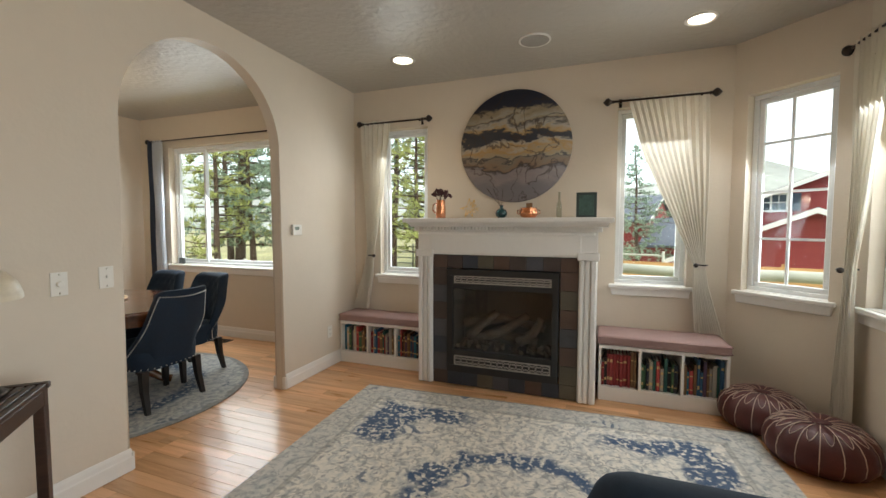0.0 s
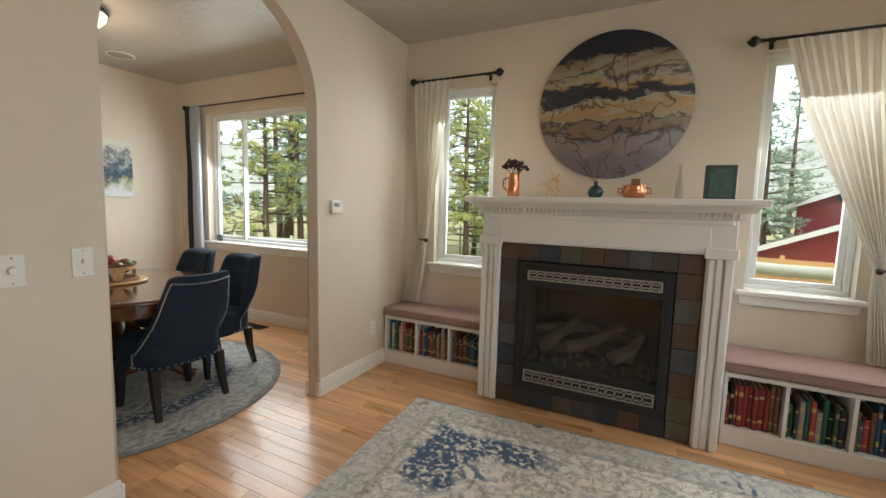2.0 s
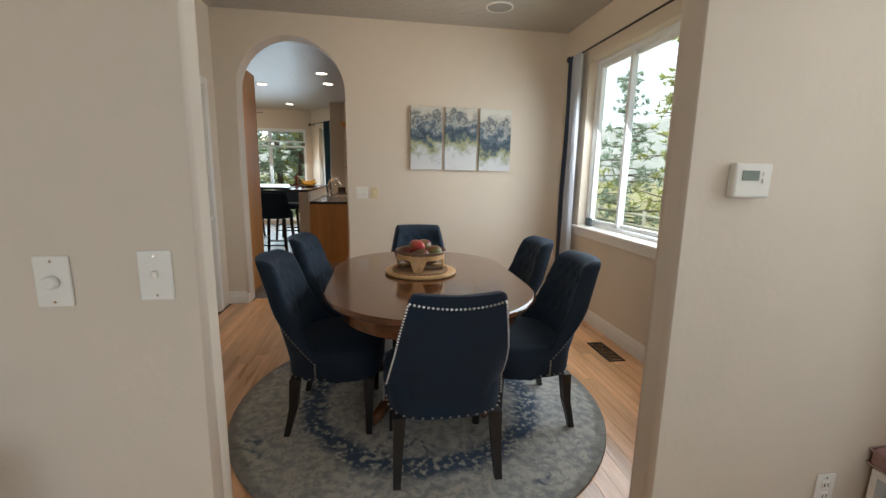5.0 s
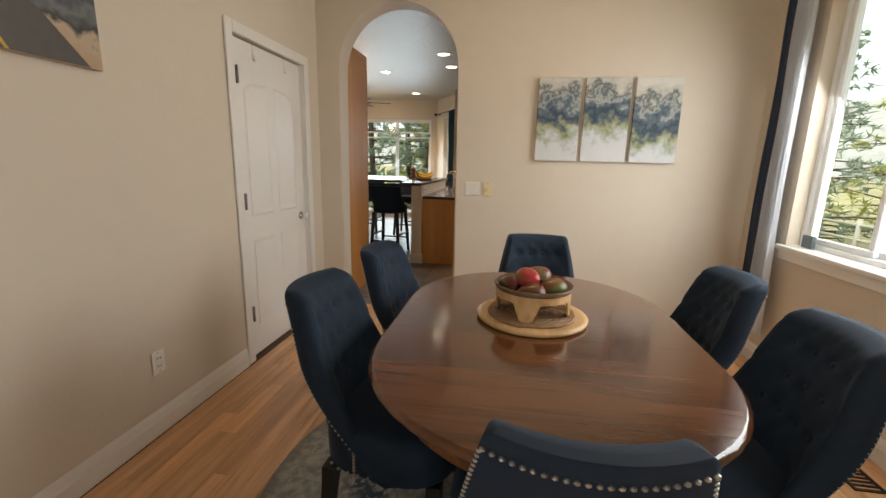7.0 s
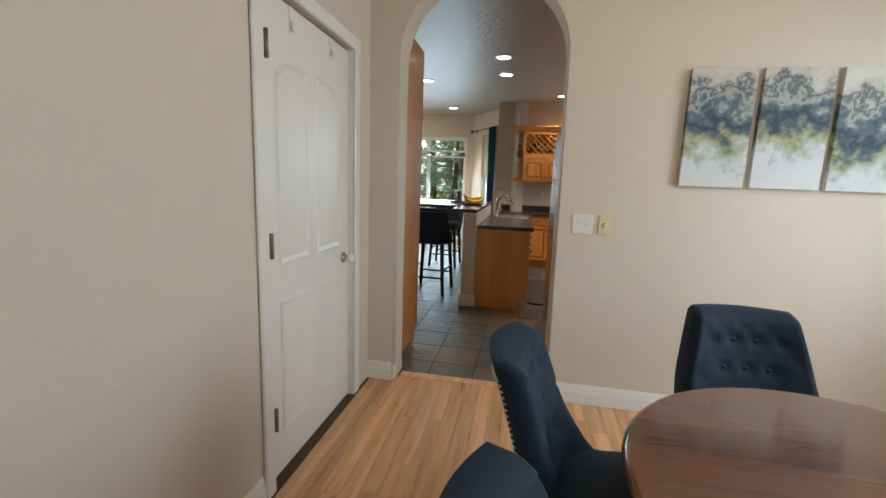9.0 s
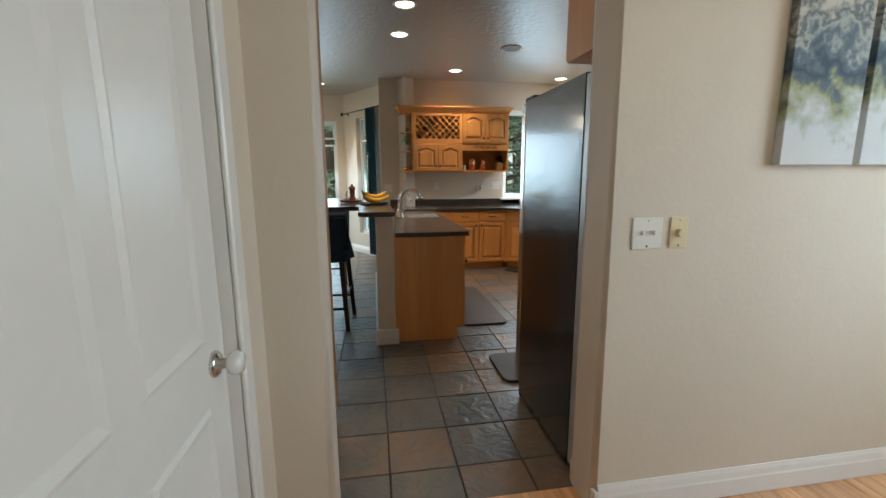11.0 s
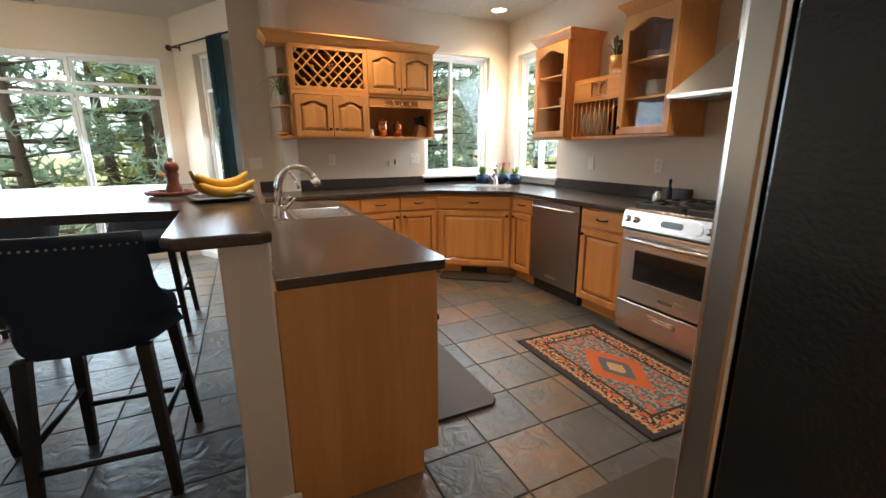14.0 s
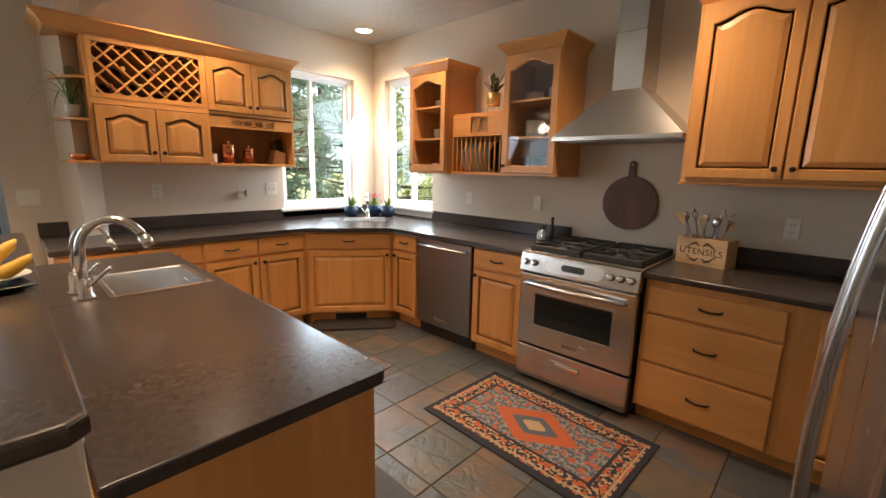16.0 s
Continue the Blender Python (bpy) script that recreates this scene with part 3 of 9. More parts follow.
# closet door, six panels with arched heads
def closet_door():
    m = WALL["wall_dining_south"]
    d = thing("door_1", "white painted closet door with moulded panels, closed", "door", m, kind="structure")
    s0, s1 = 2.055, 2.89
    bm = bmesh.new()
    box(bm, s0, s1, 0.030, 0.066, 0.008, 2.022, 0.003, 1)
    slab = part("door_panel", bm, trim_white, d)
    w = s1 - s0
    for k in (0, 1):
        a = s0 + w * (0.145 + 0.40 * k)
        c = a + w * 0.31
        for z0, z1, arched in ((0.20, 0.80, False), (0.95, 1.80, True)):
            pts = [(a, z0), (c, z0)] + ([(c, z1), (a, z1)] if not arched else ([(c, z1 - 0.06), ((a + c) / 2 + 0.05, z1 - 0.015), (a, z1)] if k else [(c, z1), ((a + c) / 2 - 0.05, z1 - 0.015), (a, z1 - 0.06)]))
            cx, cz = sum(p for p, _ in pts) / len(pts), sum(q for _, q in pts) / len(pts)
            inner = [(cx + (p - cx) * 0.80, cz + (q - cz) * (0.93 if z1 - z0 > 0.7 else 0.90)) for p, q in pts]
            bm = bmesh.new()
            rows = [[(p, y, q) for p, q in ps] for ps, y in ((pts, 0.0298), ([(cx + (p - cx) * 0.93, cz + (q - cz) * 0.97) for p, q in pts], 0.022), (inner, 0.0285))]
            loft(bm, rows, True, False)
            part("raised_panel", bm, trim_white, slab)
    bm = bmesh.new()
    for a, c, z0, z1 in ((s0 - 0.07, s0 - 0.004, 0.004, 2.095), (s1 + 0.004, s1 + 0.07, 0.004, 2.095)):
        box(bm, a, c, -0.016, -0.001, z0, z1, 0.005, 1)
    box(bm, s0 - 0.004, s1 + 0.004, -0.016, -0.001, 2.028, 2.095, 0.005, 1)
    box(bm, s0 - 0.012, s0 - 0.003, 0.0, 0.1, 0.004, 2.03)
    box(bm, s1 + 0.003, s1 + 0.012, 0.0, 0.1, 0.004, 2.03)
    part("door_casing", bm, trim_white, d)
    for z in (0.33, 1.06, 1.80):
        bm = bmesh.new()
        box(bm, s0 - 0.003, s0 + 0.003, -0.020, 0.029, z - 0.05, z + 0.05, 0.001, 1)
        tube(bm, [(s0, -0.020, z - 0.05), (s0, -0.020, z + 0.05)], 0.008, 8)
        part("hinge", bm, dark_steel, d, "dark steel hinge")
    bm = bmesh.new()
    turn = Matrix.Translation((s1 - 0.072, 0.030, 0.885)) @ Matrix.Rotation(radians(90), 4, "X")
    lathe(bm, [(0.032, 0.0), (0.032, 0.006), (0.026, 0.012), (0.013, 0.014), (0.012, 0.03)], 20, turn)
    part("rosette", bm, chrome, d, "satin nickel rosette")
    bm = bmesh.new()
    lathe(bm, [(0.012, 0.030), (0.024, 0.035), (0.029, 0.045), (0.029, 0.056), (0.022, 0.066), (0.006, 0.069)], 20, turn)
    part("door_knob", bm, material("milky_glass", (0.80, 0.78, 0.74), 0.12, var=0.05, coat=0.6), d, "milky white glass knob")
    for s in (s0 + 0.25, s0 + 0.62):
        bm = bmesh.new()
        box(bm, s - 0.012, s + 0.012, 0.026, 0.0295, 1.93, 2.02)
        box(bm, s - 0.012, s + 0.012, 0.012, 0.0295, 1.925, 1.935)
        box(bm, s - 0.012, s + 0.012, 0.012, 0.015, 1.935, 1.96)
        part("over_door_hook", bm, trim_white, d)


closet_door()


# switches, outlets, thermostat
def wall_plate(wall, s, z, kind, label, gang=1, mat=None):
    p = thing("outlet" if "outlet" in kind else "light_switch", label, "outlet" if "outlet" in kind else "light switch", WALL[wall] @ pose(s, 0, z), group="wall plates")
    h = 0.057
    w = 0.035 if gang == 1 else 0.058
    bm = bmesh.new()
    box(bm, -w, w, -0.007, -0.001, -h, h, 0.003, 2)
    part("plate", bm, mat or white_plastic, p)
    for g in range(gang):
        gx = 0 if gang == 1 else (-0.023 + 0.046 * g)
        if kind == "toggle":
            bm = bmesh.new()
            box(bm, gx - 0.005, gx + 0.005, -0.019, -0.006, -0.004, 0.012, 0.002, 1)
            part("toggle", bm, mat or white_plastic, p)
        elif kind == "dimmer":
            bm = bmesh.new()
            lathe(bm, [(0.015, 0.006), (0.014, 0.02), (0.012, 0.023)], 16, Matrix.Rotation(radians(90), 4, "X"))
            part("dimmer_knob", bm, mat or white_plastic, p)
        else:
            for dz in (-0.02, 0.02):
                bm = bmesh.new()
                box(bm, gx - 0.016, gx + 0.016, -0.0095, -0.006, dz - 0.014, dz + 0.014, 0.003, 1)
                part("socket", bm, white_plastic, p)
                bm = bmesh.new()
                box(bm, gx - 0.008, gx - 0.005, -0.0105, -0.0094, dz - 0.004, dz + 0.006)
                box(bm, gx + 0.005, gx + 0.008, -0.0105, -0.0094, dz - 0.004, dz + 0.006)
                part("slot", bm, black_iron, p)
    for dz in (-0.045, 0.045):
        bm = bmesh.new()
        lathe(bm, [(0.003, 0.006), (0.003, 0.0078)], 8, Matrix.Translation((0, 0, dz)) @ Matrix.Rotation(radians(90), 4, "X"))
        part("screw", bm, chrome, p)
    return p


wall_plate("arch_living", 1.209, 1.08, "dimmer", "white dimmer switch with a round knob on the cream wall")
wall_plate("arch_living", 1.413, 1.09, "toggle", "white toggle light switch on the cream wall")
wall_plate("arch_living", 0.83, 0.32, "outlet", "white double outlet low on the wall")
wall_plate("arch_living", 3.33, 0.34, "outlet", "white double outlet low on the wall")
wall_plate("arch_dining_west", 1.735, 1.12, "toggle", "white double toggle switch beside the archway", 2)
wall_plate("arch_dining_west", 1.86, 1.12, "dimmer", "almond dimmer switch beside the archway", 1, almond_plastic)
wall_plate("wall_dining_south", -2.40 + 3.716, 0.36, "outlet", "white double outlet low on the wall")
wall_plate("wall_kitchen_west", 1.74 - 0.89, 1.185, "outlet", "white outlet over the kitchen counter")
wall_plate("wall_kitchen_west", 2.68 - 0.89, 1.185, "toggle", "white double switch over the kitchen counter", 2)
wall_plate("wall_kitchen_west", 1.0 - 0.89, 1.16, "toggle", "white double switch at the end of the wall", 2)
wall_plate("wall_kitchen_north", 1.47, 1.15, "toggle", "white switch over the kitchen counter")
wall_plate("wall_kitchen_north", 2.20, 1.15, "outlet", "white outlet over the kitchen counter")
wall_plate("wall_kitchen_north", 3.83, 1.12, "outlet", "white double outlet over the kitchen counter")

thermo = thing("thermostat", "white thermostat with a grey display on the cream wall", "thermostat", WALL["arch_living"] @ pose(2.873, 0, 1.325))
bm = bmesh.new()
box(bm, -0.055, 0.055, -0.026, -0.001, -0.045, 0.045, 0.006)
part("case", bm, white_plastic, thermo)
part("display", bx(-0.035, 0.015, -0.0275, -0.0255, 0.0, 0.026), material("grey_lcd", (0.22, 0.26, 0.22), 0.2), thermo, "grey display")
for k in range(2):
    part("button", bx(0.026, 0.042, -0.029, -0.0255, -0.005 + 0.018 * k, 0.006 + 0.018 * k), white_plastic, thermo)


# ceiling fixtures
def recessed_lamp(x, y):
    d = thing("recessed_light", "round recessed ceiling light, lit", "ceiling light", pose(x, y, CEIL), group="recessed ceiling lights")
    bm = bmesh.new()
    lathe(bm, [(0.10, -0.001), (0.10, -0.006), (0.085, -0.012), (0.078, -0.008), (0.074, -0.002)], 28, cap=False)
    part("trim_ring", bm, trim_white, d)
    bm = bmesh.new()
    lathe(bm, [(0.076, -0.003), (0.05, -0.006), (0.001, -0.008)], 24, cap=False)
    ob = part("lens", bm, bulb, d, "glowing lens")
    ob.visible_shadow = False
    return d


# Fixtures for all lamps, the added unseen ones too.
for lx, ly in LIVING_LAMPS + KITCHEN_LAMPS:
    recessed_lamp(lx, ly)


def ceiling_speaker(x, y):
    d = thing("ceiling_speaker", "round flush ceiling speaker with a grey grille", "speaker", pose(x, y, CEIL), group="ceiling speakers")
    bm = bmesh.new()
    lathe(bm, [(0.118, -0.001), (0.118, -0.008), (0.108, -0.011), (0.104, -0.008)], 32, cap=False)
    part("rim", bm, trim_white, d)
    bm = bmesh.new()
    lathe(bm, [(0.105, -0.007), (0.05, -0.011), (0.001, -0.012)], 32, cap=False)
    part("grille", bm, material("speaker_mesh", (0.34, 0.32, 0.29), 0.8, var=0.2, scale=200, bump=0.4, bump_scale=500), d)


for sx, sy in ((-0.32, 3.19), (-5.013, 2.934), (-8.94, 2.34)):
    ceiling_speaker(sx, sy)

dl = thing("flush_ceiling_light", "frosted glass dome ceiling light, lit", "ceiling light", pose(-4.1, 2.22, CEIL))
bm = bmesh.new()
lathe(bm, [(0.09, -0.001), (0.17, -0.012), (0.185, -0.03), (0.18, -0.045)], 32)
part("base", bm, dark_bronze, dl)
bm = bmesh.new()
lathe(bm, [(0.172, -0.046), (0.165, -0.08), (0.13, -0.12), (0.07, -0.145), (0.005, -0.15)], 32)
ob = part("dome", bm, glowing("dome_glow", (1.0, 0.80, 0.55), 2.2), dl, "glowing frosted dome")
ob.visible_shadow = False
bm = bmesh.new()
lathe(bm, [(0.004, -0.15), (0.012, -0.155), (0.008, -0.17), (0.001, -0.175)], 12)
part("finial", bm, dark_bronze, dl)


# floor registers
def floor_vent(x, y, w, h, rz=0, z=0.0):
    d = thing("floor_vent", "brown metal floor register with slots", "vent", pose(x, y, z, 0, 0, rz))
    bm = bmesh.new()
    ring(bm, -w / 2, w / 2, -h / 2, h / 2, 0.015, 0.0, 0.006, 0.001)
    bm.transform(Matrix(((1, 0, 0, 0), (0, 0, 1, 0), (0, 1, 0, 0), (0, 0, 0, 1))))
    part("frame", bm, dark_bronze, d)
    n = 12
    for k in range(n):
        x0 = -w / 2 + 0.018 + (w - 0.036) * k / n
        part("slat", bx(x0, x0 + 0.012, -h / 2 + 0.014, h / 2 - 0.014, 0.001, 0.005), dark_bronze, d)


floor_vent(-4.05, 3.62, 0.34, 0.13)

# ---- living room ----
def curtain(name, m, rows, folds, amp, mat, label, steps=14, category="curtain"):
    """Pleated cloth. rows: (z, left, right, fold depth factor) from top to bottom; the sheet lies along local x."""
    bm = bmesh.new()
    lines = []
    n = folds * 10
    zs = [r[0] for r in rows]
    total = steps * (len(rows) - 1)
    for k in range(total + 1):
        i = min(k // steps, len(rows) - 2)
        f = (k - i * steps) / steps
        f = f * f * (3 - 2 * f) if len(rows) > 3 else f
        z, a, c, g = [rows[i][j] + (rows[i + 1][j] - rows[i][j]) * f for j in range(4)]
        line = []
        for j in range(n + 1):
            u = j / n
            ph = 2 * math.pi * folds * (u + 0.02 * math.sin(7 * u + 2 * z))
            wob = noise.noise((u * 5, z * 1.5, folds)) * 0.35
            line.append((a + (c - a) * u + 0.006 * math.sin(2 * ph), amp * g * (math.sin(ph) + wob), z + 0.004 * math.sin(ph * 0.5)))
        lines.append(line)
    loft(bm, lines, close=False)
    ob = part(name, bm, mat, None, "", m)
    tagged(ob, label, category)
    return ob


def curtain_rod(m, a, c, z, label, finials=(True, True), r=0.009):
    """A rod with knobbed finials and brackets; local y points out of the room."""
    rod = thing("curtain_rod", label, "curtain rod", m, group="curtain rods")
    bm = bmesh.new()
    tube(bm, [(a, -0.075, z), (c, -0.075, z)], r, 12)
    part("rod", bm, dark_bronze, rod)
    for x, s, on in ((a, -1, finials[0]), (c, 1, finials[1])):
        if on:
            bm = bmesh.new()
            lathe(bm, [(0.010, 0), (0.016, 0.006), (0.010, 0.016), (0.020, 0.026), (0.034, 0.045), (0.026, 0.064), (0.010, 0.078), (0.003, 0.085)], 12, Matrix.Translation((x, -0.075, z)) @ Matrix.Rotation(radians(90 * s), 4, "Y"))
            part("finial", bm, dark_bronze, rod)
        bm = bmesh.new()
        xb = x - s * 0.05
        tube(bm, [(xb, -0.002, z), (xb, -0.06, z - 0.004), (xb, -0.082, z - 0.012)], 0.007, 8)
        box(bm, xb - 0.012, xb + 0.012, -0.008, -0.001, z - 0.035, z + 0.035, 0.003, 1)
        part("bracket", bm, dark_bronze, rod)
    return rod


def holdback(m, x, z, s=1):
    hb = thing("curtain_holdback", "dark bronze curtain holdback with a knob", "holdback", m, group="curtain holdbacks")
    bm = bmesh.new()
    tube(bm, [(x, -0.002, z), (x, -0.09, z), (x - s * 0.02, -0.12, z), (x - s * 0.08, -0.13, z + 0.004)], 0.006, 8)
    part("arm", bm, dark_bronze, hb)
    bm = bmesh.new()
    ball(bm, (x - s * 0.085, -0.13, z), 0.018)
    part("knob", bm, dark_bronze, hb)


NL = Matrix.Translation((0, NO, 0))
curtain_rod(NL, -2.10, -1.435, 2.385, "dark bronze curtain rod with knobbed finials")
curtain_rod(NL, 0.25, 0.92, 2.375, "dark bronze curtain rod with knobbed finials")
curtain("curtain", NL @ pose(0, -0.075, 0), [(2.405, -2.13, -1.79, 0.5), (1.7, -2.10, -1.87, 0.9), (1.25, -2.085, -1.96, 0.7), (1.05, -2.085, -1.995, 0.5), (0.85, -2.14, -2.01, 0.7), (0.505, -2.245, -2.07, 1)], 6, 0.022, cream_cloth, "cream curtain tied back to the side of the window")
curtain("curtain", NL @ pose(0, -0.075, 0), [(2.395, 0.355, 0.925, 0.35), (1.95, 0.475, 0.935, 0.7), (1.65, 0.60, 0.94, 0.9), (1.25, 0.775, 0.935, 0.8), (1.055, 0.855, 0.93, 0.5), (0.9, 0.855, 0.955, 0.7), (0.525, 0.88, 1.06, 1)], 11, 0.013, cream_cloth, "cream sheer curtain swept aside and tied back")
holdback(NL, -2.05, 1.06, -1)
holdback(NL, 0.945, 1.06, 1)
EL = WALL["wall_living_east"]
curtain_rod(EL, -0.02, 0.85, 2.44, "dark bronze curtain rod with knobbed finials", (True, True))
curtain("curtain", EL @ pose(0, -0.075, 0), [(2.46, 0.05, 0.40, 0.8), (1.7, 0.05, 0.27, 0.9), (1.15, 0.04, 0.14, 0.6), (1.0, 0.03, 0.13, 0.7), (0.08, -0.04, 0.16, 1)], 6, 0.022, cream_cloth, "cream curtain tied back beside the bay window")
holdback(EL, 0.02, 1.1, -1)


# fireplace
def fireplace():
    fp = thing("fireplace", "white wooden fireplace surround with slate tiles and a black gas insert", "fireplace", pose(0, 0, 0))
    x0, x1, yf = -1.31, 0.151, 3.30
    ix0, ix1 = -1.176, 0.018
    bm = bmesh.new()
    for a, c in ((x0, ix0), (ix1, x1)):
        box(bm, a, c, yf, NO - 0.002, 0.002, 1.12, 0.003, 1)
    box(bm, x0, x1, yf + 0.001, NO - 0.002, 1.12, 1.37, 0.003, 1)
    part("surround", bm, trim_white, fp)
    for a, c, s in ((x0, ix0, 1), (ix1, x1, -1)):
        for k, (p, q, d) in enumerate(((0.06, 0.34, 0.022), (0.42, 0.66, 0.016), (0.72, 0.94, 0.024))):
            u, v = (a + (c - a) * p, a + (c - a) * q) if s > 0 else (c - (c - a) * q, c - (c - a) * p)
            part("fluting", bx(u, v, yf - d, yf + 0.001, 0.006, 1.13 if k < 2 else 1.10, bevel=0.006), trim_white, fp)
        part("corner_block", bx(a - 0.012, c + 0.012, yf - 0.03, yf + 0.002, 1.10, 1.16, bevel=0.006), trim_white, fp)
    part("frieze", bx(x0 + 0.12, x1 - 0.12, yf - 0.012, yf + 0.001, 1.13, 1.29, bevel=0.006), trim_white, fp)
    part("frieze_rail", bx(x0 + 0.02, x1 - 0.02, yf - 0.026, yf + 0.001, 1.285, 1.315, bevel=0.008), trim_white, fp)
    for k in range(52):
        u = x0 - 0.02 + (x1 - x0 + 0.04) * k / 52
        part("dentil", bx(u, u + 0.016, yf - 0.045, yf - 0.019, 1.326, 1.350), trim_white, fp)
    part("bed_mould", bx(x0 - 0.03, x1 + 0.03, yf - 0.02, yf + 0.001, 1.316, 1.352, bevel=0.003, seg=1), trim_white, fp)
    prof = [(0.0, 1.352), (-0.046, 1.352), (-0.052, 1.360), (-0.075, 1.368), (-0.11, 1.379), (-0.13, 1.385), (-0.13, 1.39), (0.0, 1.39)]
    bm = bmesh.new()
    prism(bm, [(yf + p, z) for p, z in prof], Matrix.Translation((x0 - 0.05, 0, 0)) @ AX_X, x1 - x0 + 0.12)
    part("crown_moulding", bm, trim_white, fp)
    part("mantel_shelf", bx(x0 - 0.08, x1 + 0.105, yf - 0.16, NO - 0.003, 1.388, 1.424, bevel=0.008), trim_white, fp)
    # slate tiles round the insert
    slates = [material("slate_%s" % n, c, 0.55, var=0.22, scale=9, bump=0.3, bump_scale=30) for n, c in (("grey", (0.07, 0.07, 0.075)), ("olive", (0.10, 0.088, 0.06)), ("rust", (0.095, 0.055, 0.038)), ("blue", (0.035, 0.04, 0.052)), ("brown", (0.065, 0.045, 0.038)))]
    yt = yf + 0.012
    gx0, gx1, gz0, gz1 = -1.047, -0.117, 0.122, 1.006
    bm = bmesh.new()
    for a, c, z0, z1 in ((ix0, gx0, 0.004, 1.12), (gx1, ix1, 0.004, 1.12), (gx0, gx1, 0.004, gz0), (gx0, gx1, gz1, 1.12)):
        box(bm, a, c, yt + 0.006, yt + 0.02, z0, z1)
    part("tile_bed", bm, grout, fp)
    rnd = random.Random(4)

    def tiles(a, c, z0, z1, nx, nz):
        for i in range(nx):
            for j in range(nz):
                u, v = a + (c - a) * i / nx + 0.002, a + (c - a) * (i + 1) / nx - 0.002
                w, t = z0 + (z1 - z0) * j / nz + 0.002, z0 + (z1 - z0) * (j + 1) / nz - 0.002
                d = rnd.uniform(0, 0.003)
                part("tile", bx(u, v, yt - 0.004 + d, yt + 0.007, w, t, bevel=0.002, seg=1), rnd.choice(slates), fp)
    tiles(ix0, gx0, gz0, gz1, 1, 6)
    tiles(gx1, ix1, gz0, gz1, 1, 6)
    tiles(ix0, ix1, gz1, 1.115, 9, 1)
    tiles(ix0, ix1, 0.006, gz0, 9, 1)
    # gas insert
    yi = yf + 0.008
    bm = bmesh.new()
    ring(bm, gx0 + 0.003, gx1 - 0.003, gz0 + 0.003, gz1 - 0.003, 0.055, yi - 0.02, yi + 0.02, 0.004)
    bmesh.ops.remove_doubles(bm, verts=bm.verts, dist=0.006)
    insert = part("insert", bm, black_iron, fp, "black metal gas insert frame")
    for za, zb in ((0.27, 0.315), (0.835, 0.875)):
        part("cross_rail", bx(gx0 + 0.05, gx1 - 0.05, yi - 0.012, yi + 0.02, za, zb, bevel=0.003, seg=1), black_iron, fp)
    bm = bmesh.new()
    box(bm, gx0 + 0.058, gx1 - 0.058, yi + 0.30, yi + 0.32, 0.16, 0.98)
    box(bm, gx0 + 0.05, gx0 + 0.06, yi + 0.0, yi + 0.32, 0.16, 0.98)
    box(bm, gx1 - 0.06, gx1 - 0.05, yi + 0.0, yi + 0.32, 0.16, 0.98)
    box(bm, gx0 + 0.05, gx1 - 0.05, yi + 0.0, yi + 0.32, 0.30, 0.312)
    box(bm, gx0 + 0.05, gx1 - 0.05, yi + 0.0, yi + 0.32, 0.84, 0.852)
    part("firebox", bm, material("firebrick_soot", (0.035, 0.028, 0.022), 0.9, var=0.4, scale=8, bump=0.3), fp, "sooty brick firebox")
    pewter = material("antique_pewter", (0.52, 0.49, 0.45), 0.40, metal=0.8, var=0.15, scale=30)
    for z0, z1 in ((0.18, 0.262), (0.88, 0.945)):
        g = part("grille", bx(gx0 + 0.055, gx1 - 0.055, yi + 0.004, yi + 0.008, z0 - 0.005, z1 + 0.005), black_iron, fp, "black grille with pewter scrollwork")
        bm = bmesh.new()
        ring(bm, gx0 + 0.065, gx1 - 0.065, z0, z1, 0.009, yi - 0.008, yi + 0.003, 0.001)
        n = 15
        zc, hh = (z0 + z1) / 2, (z1 - z0) / 2 - 0.01
        for k in range(n):
            u = gx0 + 0.075 + (gx1 - gx0 - 0.15) * (k + 0.5) / n
            hw = (gx1 - gx0 - 0.15) / n / 2
            tube(bm, [(u + hw * math.sin(2 * math.pi * q / 12) * 1.15, yi - 0.004, zc + hh * math.cos(2 * math.pi * q / 12) * 0.55) for q in range(13)], 0.0035, 5)
            for s in (-1, 1):
                tube(bm, [(u - hw, yi - 0.004, zc + s * hh), (u, yi - 0.004, zc + s * hh * 0.3), (u + hw, yi - 0.004, zc + s * hh)], 0.003, 5)
        part("scrollwork", bm, pewter, g)
    gl = part("fire_glass", bx(gx0 + 0.06, gx1 - 0.06, yi + 0.002, yi + 0.006, 0.315, 0.835), MATS["window_glass"], fp)
    gl.visible_shadow = False
    bark = material("charred_log", (0.07, 0.042, 0.024), 0.95, var=0.5, scale=14, bump=0.8, bump_scale=40)
    logs = ([(-0.86, 0.14, 0.40), (-0.55, 0.18, 0.43), (-0.26, 0.15, 0.40)], [(-0.82, 0.08, 0.42), (-0.72, 0.14, 0.52), (-0.60, 0.17, 0.62)], [(-0.66, 0.06, 0.44), (-0.50, 0.10, 0.50), (-0.33, 0.14, 0.62)], [(-0.40, 0.05, 0.40), (-0.28, 0.09, 0.48), (-0.22, 0.12, 0.60)], [(-0.90, 0.20, 0.50), (-0.55, 0.22, 0.56), (-0.2, 0.2, 0.50)])
    for pts in logs:
        fine = []
        for k in range(9):
            f = k / 4.0
            i = min(int(f), 1)
            f -= i
            fine.append([pts[i][j] + (pts[i + 1][j] - pts[i][j]) * f + 0.010 * noise.noise((k * 0.7, j, pts[0][0] * 9)) for j in range(3)])
        bm = bmesh.new()
        tube(bm, [(p - 0.05, yi + q, z) for p, q, z in fine], 0.042, 10, 0.032)
        for v in bm.verts:
            v.co += v.co.normalized() * 0.008 * noise.noise(v.co * 25)
